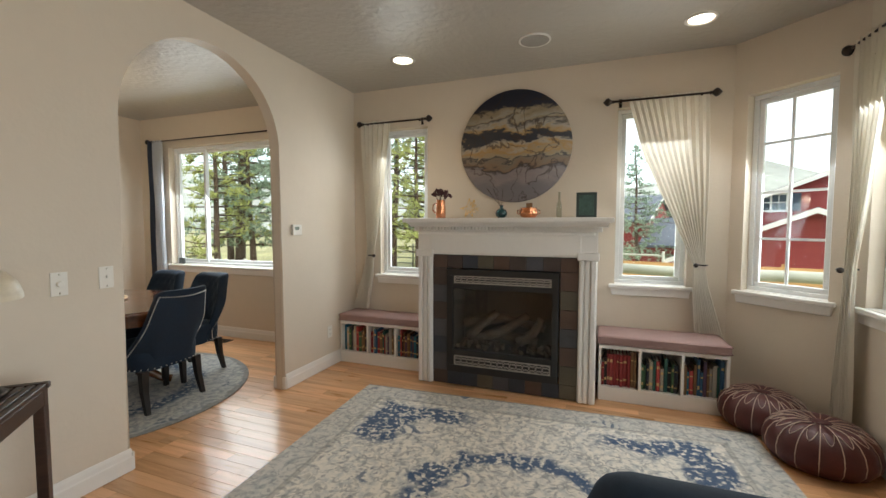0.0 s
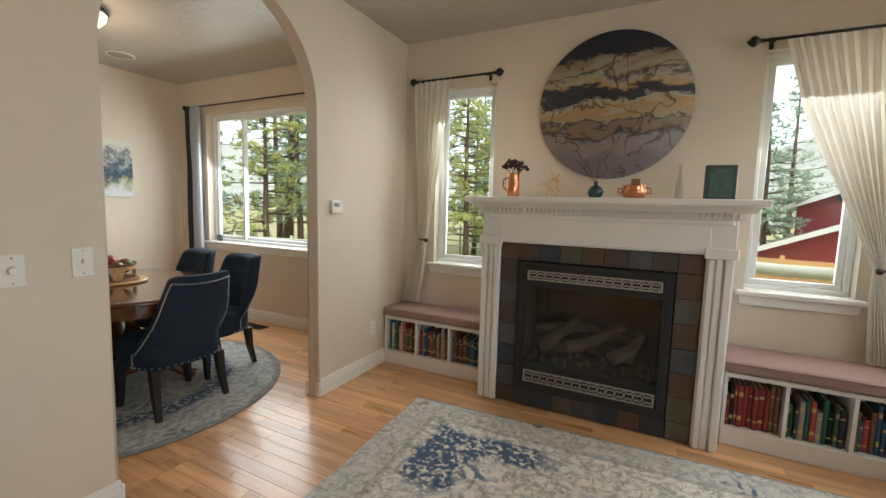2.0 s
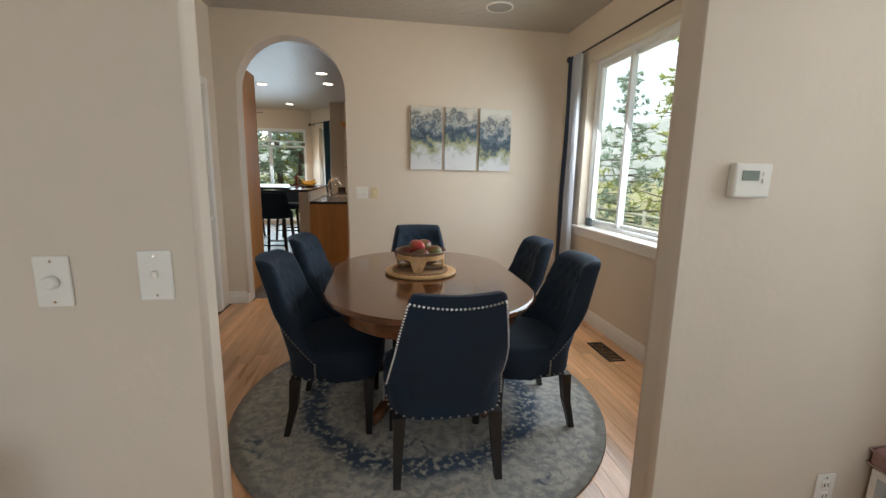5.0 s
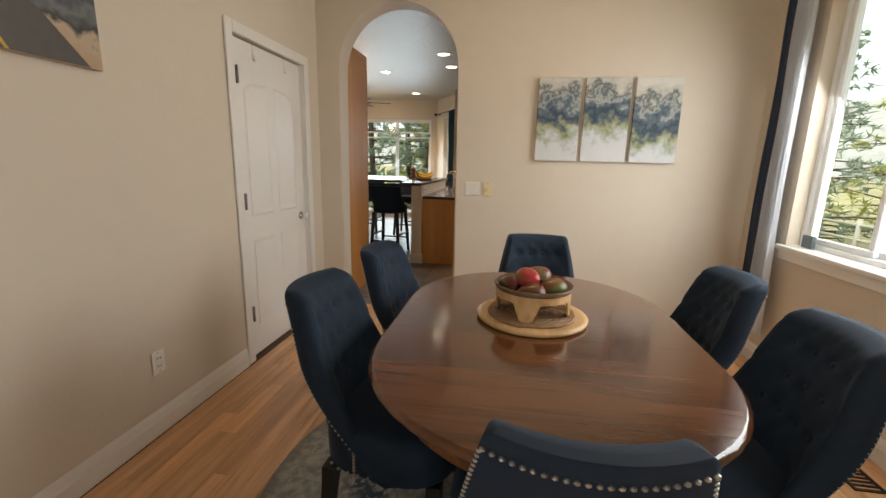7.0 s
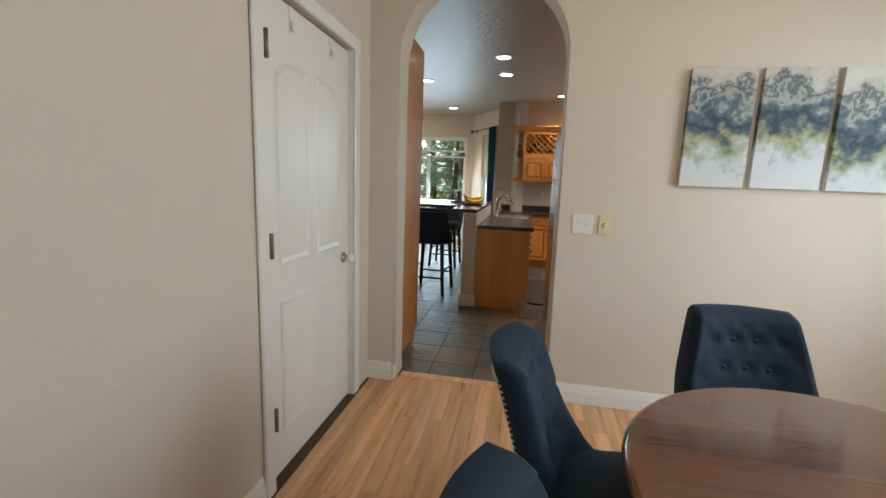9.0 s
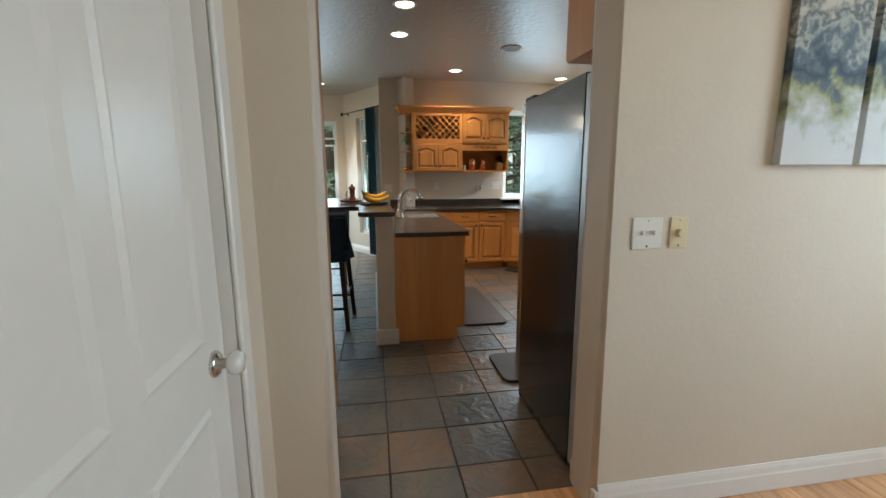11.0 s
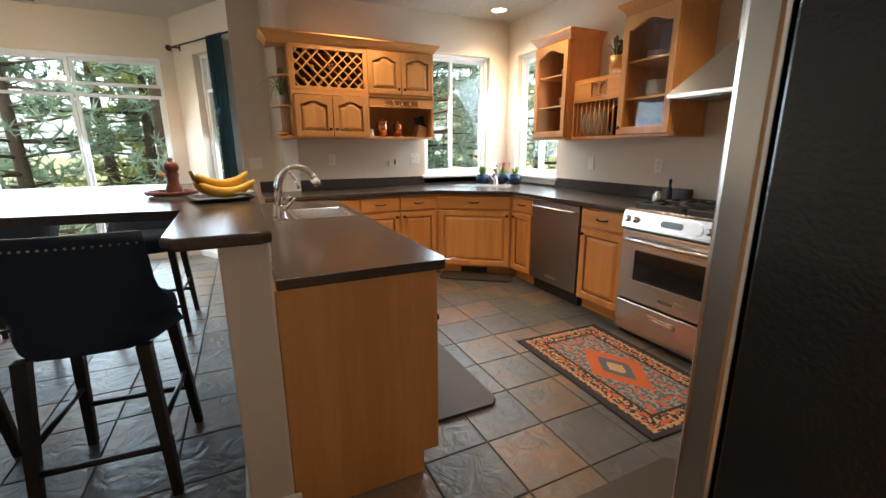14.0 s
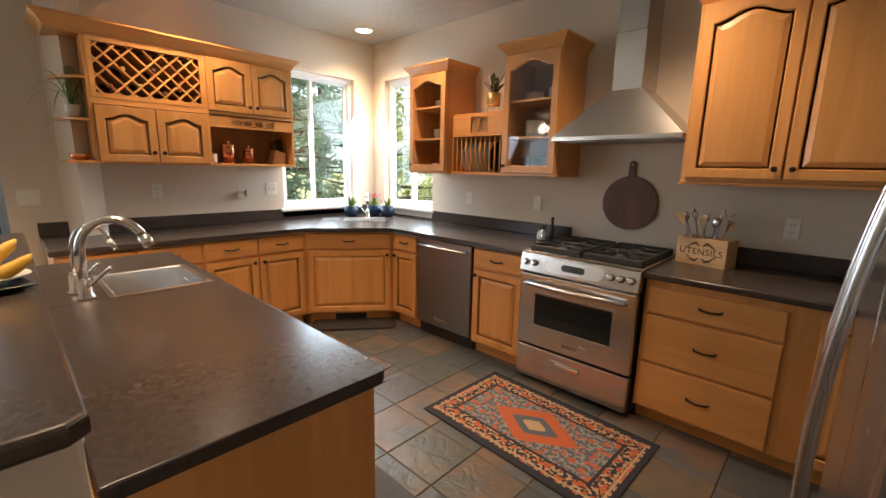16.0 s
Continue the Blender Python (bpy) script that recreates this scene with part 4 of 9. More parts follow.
        part("fire_log", bm, bark, fp, "charred ceramic log")
    bm = bmesh.new()
    for k in range(70):
        ball(bm, (rnd.uniform(-0.98, -0.19), yi + rnd.uniform(0.03, 0.27), 0.325 + rnd.uniform(0, 0.02)), rnd.uniform(0.012, 0.028), u=6, v=4)
    part("embers", bm, bark, fp)


fireplace()

# the round painting over the mantel
art = thing("round_wall_art", "round marbled abstract painting in ochre, black and cream", "painting", pose(-0.575, NO - 0.003, 2.078))
marble = bpy.data.materials.new("marbled_paint")
marble.use_nodes = True
mt = marble.node_tree
MN, ML = mt.nodes, mt.links
mtc, mmp, msp = MN.new("ShaderNodeTexCoord"), MN.new("ShaderNodeMapping"), MN.new("ShaderNodeSeparateXYZ")
mmp.inputs["Scale"].default_value = (1.0, 1.0, 2.2)
ML.new(mtc.outputs["Object"], mmp.inputs[0])
ML.new(mtc.outputs["Object"], msp.inputs[0])
height = MN.new("ShaderNodeMapRange")
height.inputs[1].default_value, height.inputs[2].default_value = -0.47, 0.47
ML.new(msp.outputs[2], height.inputs[0])
level = height.outputs[0]
for sc, amount, detail, dist in ((2.2, 0.40, 3, 0.9), (7.0, 0.13, 8, 1.8)):
    mn = MN.new("ShaderNodeTexNoise")
    mn.inputs["Scale"].default_value, mn.inputs["Detail"].default_value, mn.inputs["Distortion"].default_value = sc, detail, dist
    ML.new(mmp.outputs[0], mn.inputs["Vector"])
    centred = MN.new("ShaderNodeMath")
    centred.operation = "MULTIPLY_ADD"
    centred.inputs[1].default_value, centred.inputs[2].default_value = amount, -amount * 0.5
    ML.new(mn.outputs[0], centred.inputs[0])
    total = MN.new("ShaderNodeMath")
    ML.new(centred.outputs[0], total.inputs[0])
    ML.new(level, total.inputs[1])
    level = total.outputs[0]
bands = ramp(mt, [(0.10, (0.17, 0.15, 0.155)), (0.20, (0.25, 0.21, 0.20)), (0.27, (0.22, 0.19, 0.19)), (0.31, (0.04, 0.03, 0.025)), (0.335, (0.22, 0.14, 0.085)), (0.40, (0.20, 0.16, 0.12)), (0.415, (0.045, 0.04, 0.04)), (0.43, (0.33, 0.27, 0.18)), (0.48, (0.40, 0.24, 0.085)), (0.52, (0.40, 0.35, 0.27)), (0.545, (0.03, 0.03, 0.04)), (0.61, (0.04, 0.038, 0.045)), (0.63, (0.42, 0.27, 0.11)), (0.67, (0.40, 0.36, 0.30)), (0.71, (0.07, 0.06, 0.055)), (0.725, (0.30, 0.23, 0.14)), (0.76, (0.37, 0.33, 0.26)), (0.83, (0.30, 0.23, 0.14)), (0.86, (0.03, 0.03, 0.045)), (1.0, (0.022, 0.025, 0.042))])
ML.new(level, bands.inputs[0])
vein_noise, vein_mid, vein_abs, vein_edge, vein_mix = MN.new("ShaderNodeTexNoise"), MN.new("ShaderNodeMath"), MN.new("ShaderNodeMath"), MN.new("ShaderNodeMapRange"), MN.new("ShaderNodeMix")
vein_noise.inputs["Scale"].default_value, vein_noise.inputs["Detail"].default_value, vein_noise.inputs["Distortion"].default_value = 3.2, 6, 0.7
ML.new(mtc.outputs["Object"], vein_noise.inputs["Vector"])
vein_mid.operation, vein_abs.operation = "SUBTRACT", "ABSOLUTE"
vein_mid.inputs[1].default_value = 0.5
ML.new(vein_noise.outputs[0], vein_mid.inputs[0])
ML.new(vein_mid.outputs[0], vein_abs.inputs[0])
vein_edge.inputs[1].default_value, vein_edge.inputs[2].default_value = 0.004, 0.016
vein_edge.inputs[3].default_value, vein_edge.inputs[4].default_value = 0.75, 0.0
ML.new(vein_abs.outputs[0], vein_edge.inputs[0])
vein_mix.data_type = "RGBA"
vein_mix.inputs[7].default_value = (0.05, 0.03, 0.02, 1)
ML.new(vein_edge.outputs[0], vein_mix.inputs[0])
ML.new(bands.outputs[0], vein_mix.inputs[6])
ML.new(vein_mix.outputs[2], MN["Principled BSDF"].inputs["Base Color"])
MN["Principled BSDF"].inputs["Roughness"].default_value = 0.45
bm = bmesh.new()
lathe(bm, [(0.502, 0.0), (0.502, 0.028), (0.498, 0.033), (0.01, 0.033)], 64, Matrix.Rotation(radians(90), 4, "X"))
part("canvas", bm, marble, art)

# things on the mantel
MZ = 1.425
copper = material("copper", (0.62, 0.26, 0.13), 0.25, metal=1.0, var=0.12, scale=12)
vase = thing("copper_vase", "tall copper jug with dried dark red flowers", "vase", pose(-1.125, 3.36, MZ))
bm = bmesh.new()
lathe(bm, [(0.038, 0), (0.042, 0.01), (0.041, 0.09), (0.036, 0.15), (0.039, 0.158), (0.034, 0.156), (0.03, 0.12)], 24)
part("jug", bm, copper, vase)
bm = bmesh.new()
tube(bm, [(-0.04, 0, 0.13), (-0.07, 0, 0.12), (-0.075, 0, 0.07), (-0.042, 0, 0.04)], 0.005, 8)
part("handle", bm, copper, vase)
dried = material("dried_flower", (0.07, 0.022, 0.025), 0.9, var=0.4, scale=30)
rv = random.Random(2)
for k in range(9):
    a, r = rv.uniform(0, 6.28), rv.uniform(0.02, 0.075)
    tip = (r * math.cos(a), r * math.sin(a), rv.uniform(0.19, 0.25))
    bm = bmesh.new()
    tube(bm, [(0.3 * tip[0], 0.3 * tip[1], 0.13), tip], 0.0015, 5)
    for q in range(14):
        ball(bm, (tip[0] + rv.gauss(0, 0.014), tip[1] + rv.gauss(0, 0.014), tip[2] + rv.gauss(0, 0.01)), 0.008, u=6, v=4)
    part("flower", bm, dried, vase, "dried dark red flower head")
star = thing("wire_star", "gold wire star ornament", "ornament", pose(-0.87, 3.36, MZ + 0.085))
gold = material("gold_wire", (0.75, 0.52, 0.22), 0.3, metal=1.0)
for k in range(14):
    d = Vector((rv.gauss(0, 1), rv.gauss(0, 1), rv.gauss(0, 1))).normalized() if k > 5 else Vector(((1, 0, 0), (-1, 0, 0), (0, 0, 1), (0.4, 0, -0.9), (-0.4, 0, -0.9), (0, -1, 0.2))[k]).normalized()
    bm = bmesh.new()
    s1 = d.orthogonal().normalized() * 0.018
    s2 = d.cross(s1)
    for q in range(4):
        o = s1 * math.cos(q * 1.5708) + s2 * math.sin(q * 1.5708)
        tube(bm, [d * 0.025 + o, d * 0.085], 0.0016, 5)
    part("point", bm, gold, star)
bud = thing("teal_bud_vase", "small dark teal glass vase with twigs", "vase", pose(-0.595, 3.36, MZ))
bm = bmesh.new()
lathe(bm, [(0.025, 0), (0.044, 0.018), (0.05, 0.042), (0.036, 0.068), (0.013, 0.08), (0.013, 0.098), (0.018, 0.104), (0.011, 0.1)], 24)
part("body", bm, material("teal_glass", (0.008, 0.045, 0.05), 0.12, coat=0.5), bud)
for tx in (-0.07, -0.12, 0.01):
    part("twig", (lambda b: (tube(b, [(0, 0, 0.09), (tx * 0.5, 0, 0.16), (tx, 0, 0.24)], 0.002, 5), b)[1])(bmesh.new()), material("twig", (0.06, 0.035, 0.02), 0.9), bud)
pot = thing("copper_pot", "small copper pot with two handles", "pot", pose(-0.375, 3.36, MZ))
bm = bmesh.new()
lathe(bm, [(0.045, 0), (0.07, 0.02), (0.074, 0.045), (0.062, 0.075), (0.068, 0.082), (0.06, 0.08), (0.05, 0.06)], 24)
part("body", bm, copper, pot)
for s in (-1, 1):
    bm = bmesh.new()
    tube(bm, [(s * 0.066, 0, 0.065), (s * 0.09, 0, 0.06), (s * 0.09, 0, 0.035), (s * 0.073, 0, 0.03)], 0.004, 8)
    part("handle", bm, copper, pot)
part("card", bx(-0.02, 0.03, -0.002, 0.002, 0.05, 0.12), material("brown_card", (0.28, 0.15, 0.07), 0.8), pot)
bot = thing("glass_bottle", "slim clear glass bottle", "bottle", pose(-0.14, 3.36, MZ))
bm = bmesh.new()
lathe(bm, [(0.018, 0), (0.02, 0.01), (0.02, 0.10), (0.009, 0.13), (0.008, 0.19), (0.011, 0.2)], 20)
part("body", bm, clear_glass("bottle_glass", (0.80, 0.83, 0.78)), bot)
bk = thing("small_framed_picture", "small dark green picture block leaning on the wall", "picture", pose(0.06, 3.40, MZ, 0, 0, 6))
part("block", bx(-0.075, 0.075, -0.02, 0.02, 0, 0.195, bevel=0.004), material("dark_green_cover", (0.025, 0.04, 0.035), 0.4, var=0.3, scale=20), bk)
part("face", bx(-0.055, 0.055, -0.0215, -0.019, 0.02, 0.175), material("green_face", (0.04, 0.085, 0.07), 0.5, var=0.5, scale=30), bk)


# window seats with books
BOOKS = [(0.25, 0.03, 0.03), (0.02, 0.09, 0.075), (0.03, 0.035, 0.05), (0.55, 0.50, 0.40), (0.03, 0.10, 0.19), (0.20, 0.11, 0.05), (0.06, 0.13, 0.06), (0.012, 0.012, 0.014), (0.42, 0.06, 0.05), (0.34, 0.30, 0.24), (0.10, 0.06, 0.10), (0.02, 0.16, 0.24)]
BOOK_MATS = [material("book_cloth_%d" % k, c, 0.6, var=0.1, scale=20) for k, c in enumerate(BOOKS)]
paper = material("book_paper", (0.66, 0.60, 0.48), 0.9, var=0.08, scale=60)
gilt = material("gilt_band", (0.55, 0.40, 0.18), 0.45, metal=0.5)


def book(x, y, z, w, h, d, mat, band, lean=0.0):
    b = thing("book", "hardback book standing on a window seat shelf", "book", pose(x, y, z, 0, lean, 0), group="books in the window seats")
    bm = bmesh.new()
    r = w / 2
    pts = [(0, d), (0, 0.006), (w * 0.2, 0.0), (w * 0.8, 0.0), (w, 0.006), (w, d), (w - 0.003, d), (w - 0.003, 0.012), (0.003, 0.012), (0.003, d)]
    prism(bm, pts, Matrix(), h)
    part("cover", bm, mat, b)
    part("page_block", bx(0.0032, w - 0.0032, 0.0125, d - 0.006, 0.003, h - 0.004), paper, b)
    if band:
        for zz in (0.18, 0.75):
            part("title_band", bx(w * 0.12, w * 0.88, -0.0009, 0.004, h * zz, h * (zz + band)), gilt, b)


def window_seat(x0, x1, y0, h, label, seed, cushion_h):
    s = thing("window_seat", label, "bench", pose(0, 0, 0), group="window seats")
    y1 = NO - 0.02
    t = 0.018
    part("plinth", bx(x0, x1, y0 + 0.004, y1, 0.002, 0.095, bevel=0.003), trim_white, s)
    part("bottom_board", bx(x0, x1, y0, y1, 0.095, 0.095 + t, bevel=0.002), trim_white, s)
    part("top_board", bx(x0, x1, y0, y1, h - t - 0.008, h, bevel=0.002), trim_white, s)
    part("back_board", bx(x0, x1, y1 - 0.01, y1, 0.113, h - t - 0.008), trim_white, s)
    ws = [x0 + (x1 - x0 - t) * k / 3 for k in range(4)]
    for w in ws:
        part("divider", bx(w, w + t, y0, y1 - 0.01, 0.113, h - t - 0.008), trim_white, s)
    bm = bmesh.new()
    box(bm, x0 - 0.012, x1 + 0.012, y0 - 0.012, NO - 0.012, h + 0.001, h + cushion_h, 0.026, 4)
    for f in bm.faces:
        f.smooth = True
    c = part("seat_cushion", bm, mauve, s, "mauve fabric cushion")
    bm = bmesh.new()
    for z in (h + 0.014, h + cushion_h - 0.012):
        tube(bm, [(x0 - 0.009, NO - 0.03, z), (x0 - 0.011, y0 - 0.006, z), (x0 - 0.004, y0 - 0.012, z), (x1 + 0.004, y0 - 0.012, z), (x1 + 0.011, y0 - 0.006, z), (x1 + 0.009, NO - 0.03, z)], 0.004, 6)
    part("piping", bm, mauve, c)
    r = random.Random(seed)
    for k in range(3):
        x, end = ws[k] + t + 0.003, ws[k + 1] - 0.004
        series = k == 0 and x0 > 0
        mat, bh = r.choice(BOOK_MATS), r.uniform(0.19, 0.22)
        while True:
            w = r.uniform(0.013, 0.03)
            if not series or r.random() < 0.35:
                mat, bh = r.choice(BOOK_MATS), r.uniform(0.17, h - 0.16)
            if x + w > end:
                break
            book(x, y0 + 0.03 + r.uniform(0, 0.02), 0.1135, w, bh, r.uniform(0.13, 0.16), mat, r.choice((0, 0.04, 0.07, 0.1)))
            x += w + 0.0012
    return s


window_seat(-2.245, -1.33, 3.485, 0.415, "white open-fronted window seat full of books, with a mauve cushion", 5, 0.075)
window_seat(0.175, 1.045, 3.42, 0.44, "white open-fronted window seat full of books, with a mauve cushion", 8, 0.075)


# rugs
def vintage_rug_material(name, round_rug):
    m = bpy.data.materials.new(name)
    m.use_nodes = True
    t = m.node_tree
    N, L = t.nodes, t.links
    b = N["Principled BSDF"]
    tc = N.new("ShaderNodeTexCoord")

    def nz(scale, detail=5, dist=0.0):
        n = N.new("ShaderNodeTexNoise")
        n.inputs["Scale"].default_value, n.inputs["Detail"].default_value, n.inputs["Distortion"].default_value = scale, detail, dist
        L.new(tc.outputs["Object"], n.inputs["Vector"])
        return n.outputs[0]

    def mix(f, a, c):
        x = N.new("ShaderNodeMix")
        x.data_type = "RGBA"
        L.new(f, x.inputs[0])
        for s, v in ((6, a), (7, c)):
            if isinstance(v, tuple):
                x.inputs[s].default_value = (*v, 1)
            else:
                L.new(v, x.inputs[s])
        return x.outputs[2]

    def mm(op, a, c=None):
        x = N.new("ShaderNodeMath")
        x.operation = op
        for s, v in ((0, a), (1, c)):
            if v is None:
                continue
            if isinstance(v, (int, float)):
                x.inputs[s].default_value = v
            else:
                L.new(v, x.inputs[s])
        return x.outputs[0]

    def step(v, lo, hi):
        x = N.new("ShaderNodeMapRange")
        x.inputs[1].default_value, x.inputs[2].default_value = lo, hi
        L.new(v, x.inputs[0])
        return x.outputs[0]
    warp = N.new("ShaderNodeTexNoise")
    warp.inputs["Scale"].default_value = 7.0
    L.new(tc.outputs["Object"], warp.inputs["Vector"])
    wv = N.new("ShaderNodeVectorMath")
    wv.operation = "MULTIPLY_ADD"
    L.new(warp.outputs["Color"], wv.inputs[0])
    wv.inputs[1].default_value = (0.12, 0.12, 0)
    L.new(tc.outputs["Object"], wv.inputs[2])

    def motif(scale, freq):
        vor = N.new("ShaderNodeTexVoronoi")
        vor.inputs["Scale"].default_value = scale
        L.new(wv.outputs[0], vor.inputs["Vector"])
        return mm("SINE", mm("MULTIPLY", vor.outputs["Distance"], freq))
    cream, grey, navy = ((0.47, 0.455, 0.41), (0.27, 0.285, 0.285), (0.03, 0.065, 0.12)) if round_rug else ((0.82, 0.77, 0.68), (0.58, 0.575, 0.54), (0.025, 0.075, 0.17))
    worn = step(nz(30, 6), 0.40, 0.58)
    flowers = mm("MULTIPLY", step(motif(5.5, 22.0), 0.25, 0.75), worn)
    leaves = mm("MULTIPLY", step(motif(21.0, 13.0), 0.2, 0.55), step(nz(22, 5), 0.42, 0.56))
    base = mix(step(nz(24, 7), 0.44, 0.66), cream, grey)
    base = mix(mm("MULTIPLY", leaves, 0.55), base, (0.24, 0.245, 0.245))
    base = mix(mm("MULTIPLY", flowers, 0.5), base, (0.20, 0.22, 0.235))
    sep = N.new("ShaderNodeSeparateXYZ")
    L.new(tc.outputs["Object"], sep.inputs[0])
    if round_rug:
        rad = mm("SQRT", mm("ADD", mm("POWER", sep.outputs[0], 2), mm("POWER", sep.outputs[1], 2)))
        rad = mm("ADD", rad, mm("MULTIPLY", nz(7), 0.16))
        band = mm("MULTIPLY", step(rad, 0.60, 0.66), step(rad, 0.80, 0.74))
        edge = step(rad, 1.07, 1.09)
    else:
        ax, ay = mm("MULTIPLY", mm("ABSOLUTE", sep.outputs[0]), 0.857), mm("ABSOLUTE", sep.outputs[1])
        wob = mm("MULTIPLY", mm("SUBTRACT", nz(5, 3), 0.5), 0.36)
        rad = mm("ADD", mm("SQRT", mm("ADD", mm("POWER", ax, 2), mm("POWER", ay, 2))), wob)
        ringb = mm("MULTIPLY", step(rad, 0.33, 0.37), step(rad, 0.52, 0.47))
        far = mm("ADD", mm("MAXIMUM", ax, ay), wob)
        corner = mm("MULTIPLY", mm("MULTIPLY", step(far, 0.70, 0.75), step(far, 0.95, 0.90)), step(mm("MINIMUM", ax, ay), 0.30, 0.42))
        band = mm("MAXIMUM", ringb, corner)
        e = mm("MAXIMUM", ax, ay)
        rim = mm("MULTIPLY", step(e, 0.985, 0.99), step(e, 1.02, 1.015))
        edge = mm("MAXIMUM", step(e, 1.195, 1.20), mm("MULTIPLY", rim, 0.6))
        base = mix(mm("MULTIPLY", step(e, 1.0, 1.01), 0.35), base, (0.33, 0.345, 0.34))
    spots = mm("MULTIPLY", step(nz(3.0, 3), 0.60, 0.66), step(motif(5.5, 22.0), -0.1, 0.5))
    blue = mm("MULTIPLY", mm("MULTIPLY", mm("MAXIMUM", band, mm("MULTIPLY", spots, 0.75)), step(nz(34, 6), 0.40, 0.50)), 0.92)
    col = mix(blue, base, navy)
    col = mix(mm("MULTIPLY", edge, 0.6), col, (0.17, 0.165, 0.15))
    L.new(col, b.inputs["Base Color"])
    b.inputs["Roughness"].default_value = 0.95
    bp = N.new("ShaderNodeBump")
    bp.inputs["Strength"].default_value, bp.inputs["Distance"].default_value = 0.5, 0.004
    L.new(nz(320, 2), bp.inputs["Height"])
    L.new(bp.outputs[0], b.inputs["Normal"])
    MATS[name] = m
    return m


bm = bmesh.new()
box(bm, -1.39, 1.39, -1.215, 1.215, 0, 0.009, 0.004, 2)
tagged(part("area_rug", bm, vintage_rug_material("vintage_rug", False), None, "", pose(-0.203, 1.904, 0.002, 0, 0, 3)), "faded cream and blue vintage-pattern rug on the wood floor", "rug")

# leather poufs
maroon = material("maroon_leather", (0.085, 0.018, 0.016), 0.45, var=0.25, scale=12, bump=0.15, bump_scale=90)
stitch = material("pale_stitching", (0.55, 0.42, 0.34), 0.8)


def pouf(x, y, r, h):
    p = thing("pouf", "round maroon leather pouf with pale stitched petals", "pouf", pose(x, y, 0.002, 0, 0, x * 50), group="leather poufs")
    prof = [(0.55, 0), (0.86, 0.06), (0.98, 0.25), (1.0, 0.45), (0.95, 0.66), (0.84, 0.83), (0.66, 0.95), (0.45, 1.0), (0.2, 0.985), (0.02, 0.96)]
    n = 16
    for k in range(n):
        bm = bmesh.new()
        rows = []
        for q in range(7):
            a = 2 * math.pi * (k + q / 6) / n
            puff = 1 + 0.03 * math.sin(math.pi * q / 6)
            rows.append([(r * rr * puff * math.cos(a), r * rr * puff * math.sin(a), h * zz * (0.985 + 0.015 * math.sin(math.pi * q / 6))) for rr, zz in prof])
        loft(bm, rows, close=False)
        part("leather_panel", bm, maroon, p)
        a = 2 * math.pi * k / n
        bm = bmesh.new()
        tube(bm, [(r * rr * 1.006 * math.cos(a), r * rr * 1.006 * math.sin(a), h * zz + 0.001) for rr, zz in prof[1:-1]], 0.003, 5)
        b0, b1 = a + 0.06, a + 2 * math.pi / n - 0.06
        for rr0, zz, rad in ((0.80, 0.89, 0.2),):
            pts = []
            for q in range(9):
                f = q / 8
                aa = b0 + (b1 - b0) * f
                rr = 0.62 + 0.24 * math.sin(math.pi * f)
                hz = np.interp(rr, [0.45, 0.66, 0.84, 0.95], [1.0, 0.95, 0.83, 0.66])
                pts.append((r * rr * 1.02 * math.cos(aa), r * rr * 1.02 * math.sin(aa), h * hz + 0.004))
            tube(bm, pts, 0.0022, 5)
        part("stitching", bm, stitch, p)
    bm = bmesh.new()
    lathe(bm, [(0.16 * r, h * 0.99), (0.14 * r, h * 1.01), (0.01, h * 1.015)], 20)
    part("centre_patch", bm, maroon, p)


pouf(1.22, 3.36, 0.25, 0.24)
pouf(1.37, 2.95, 0.26, 0.24)

# navy sofa end that reaches into the room
sofa = thing("sofa", "navy blue velvet sofa with rounded arm", "sofa", pose(0, 0, 0))


def soft_box(name, x0, x1, y0, y1, z0, z1, bev, mat, parent, label=""):
    bm = bmesh.new()
    box(bm, x0, x1, y0, y1, z0, z1, bev, 5)
    for f in bm.faces:
        f.smooth = True
    return part(name, bm, mat, parent, label)


soft_box("backrest", 0.13, 2.1, 0.92, 1.17, 0.10, 0.765, 0.11, navy_velvet, sofa)
soft_box("seat", 0.36, 2.0, 0.2, 0.95, 0.12, 0.45, 0.08, navy_velvet, sofa)
soft_box("arm", 0.22, 0.42, 0.22, 0.95, 0.10, 0.60, 0.08, navy_velvet, sofa)
for lx, ly in ((0.3, 0.3), (2.0, 0.3), (0.3, 1.05), (2.0, 1.05)):
    part("leg", bx(lx - 0.02, lx + 0.02, ly - 0.02, ly + 0.02, 0.012, 0.11), black_wood, sofa)

# console table with lamp and plant, standing askew
TB = pose(-1.955, 1.015, 0, 0, 0, -45)   # local x runs along the long side, away from the corner; y towards the wall is negative
ct = thing("side_table", "dark espresso wood side table with a slatted top", "table", TB)
w, d, h = 0.78, 0.30, 0.72
for k in range(9):
    y = -d + d * k / 9
    part("slat", bx(0.03, w, y + 0.003, y + d / 9 - 0.004, h - 0.02, h, bevel=0.003, seg=1), espresso, ct)
bm = bmesh.new()
box(bm, 0.0, 0.028, -d, 0, h - 0.022, h + 0.002, 0.003, 1)
box(bm, 0.03, w - 0.03, -0.03, -0.008, h - 0.085, h - 0.022, 0.003, 1)
box(bm, 0.03, w - 0.03, -d + 0.008, -d + 0.03, h - 0.085, h - 0.022, 0.003, 1)
box(bm, 0.012, 0.032, -d + 0.03, -0.03, h - 0.085, h - 0.022, 0.003, 1)
part("apron", bm, espresso, ct)
for lx in (0.012, w - 0.05):
    for ly in (-0.045, -d + 0.008):
        part("leg", bx(lx, lx + 0.038, ly, ly + 0.038, 0.002, h - 0.022, bevel=0.003), espresso, ct)
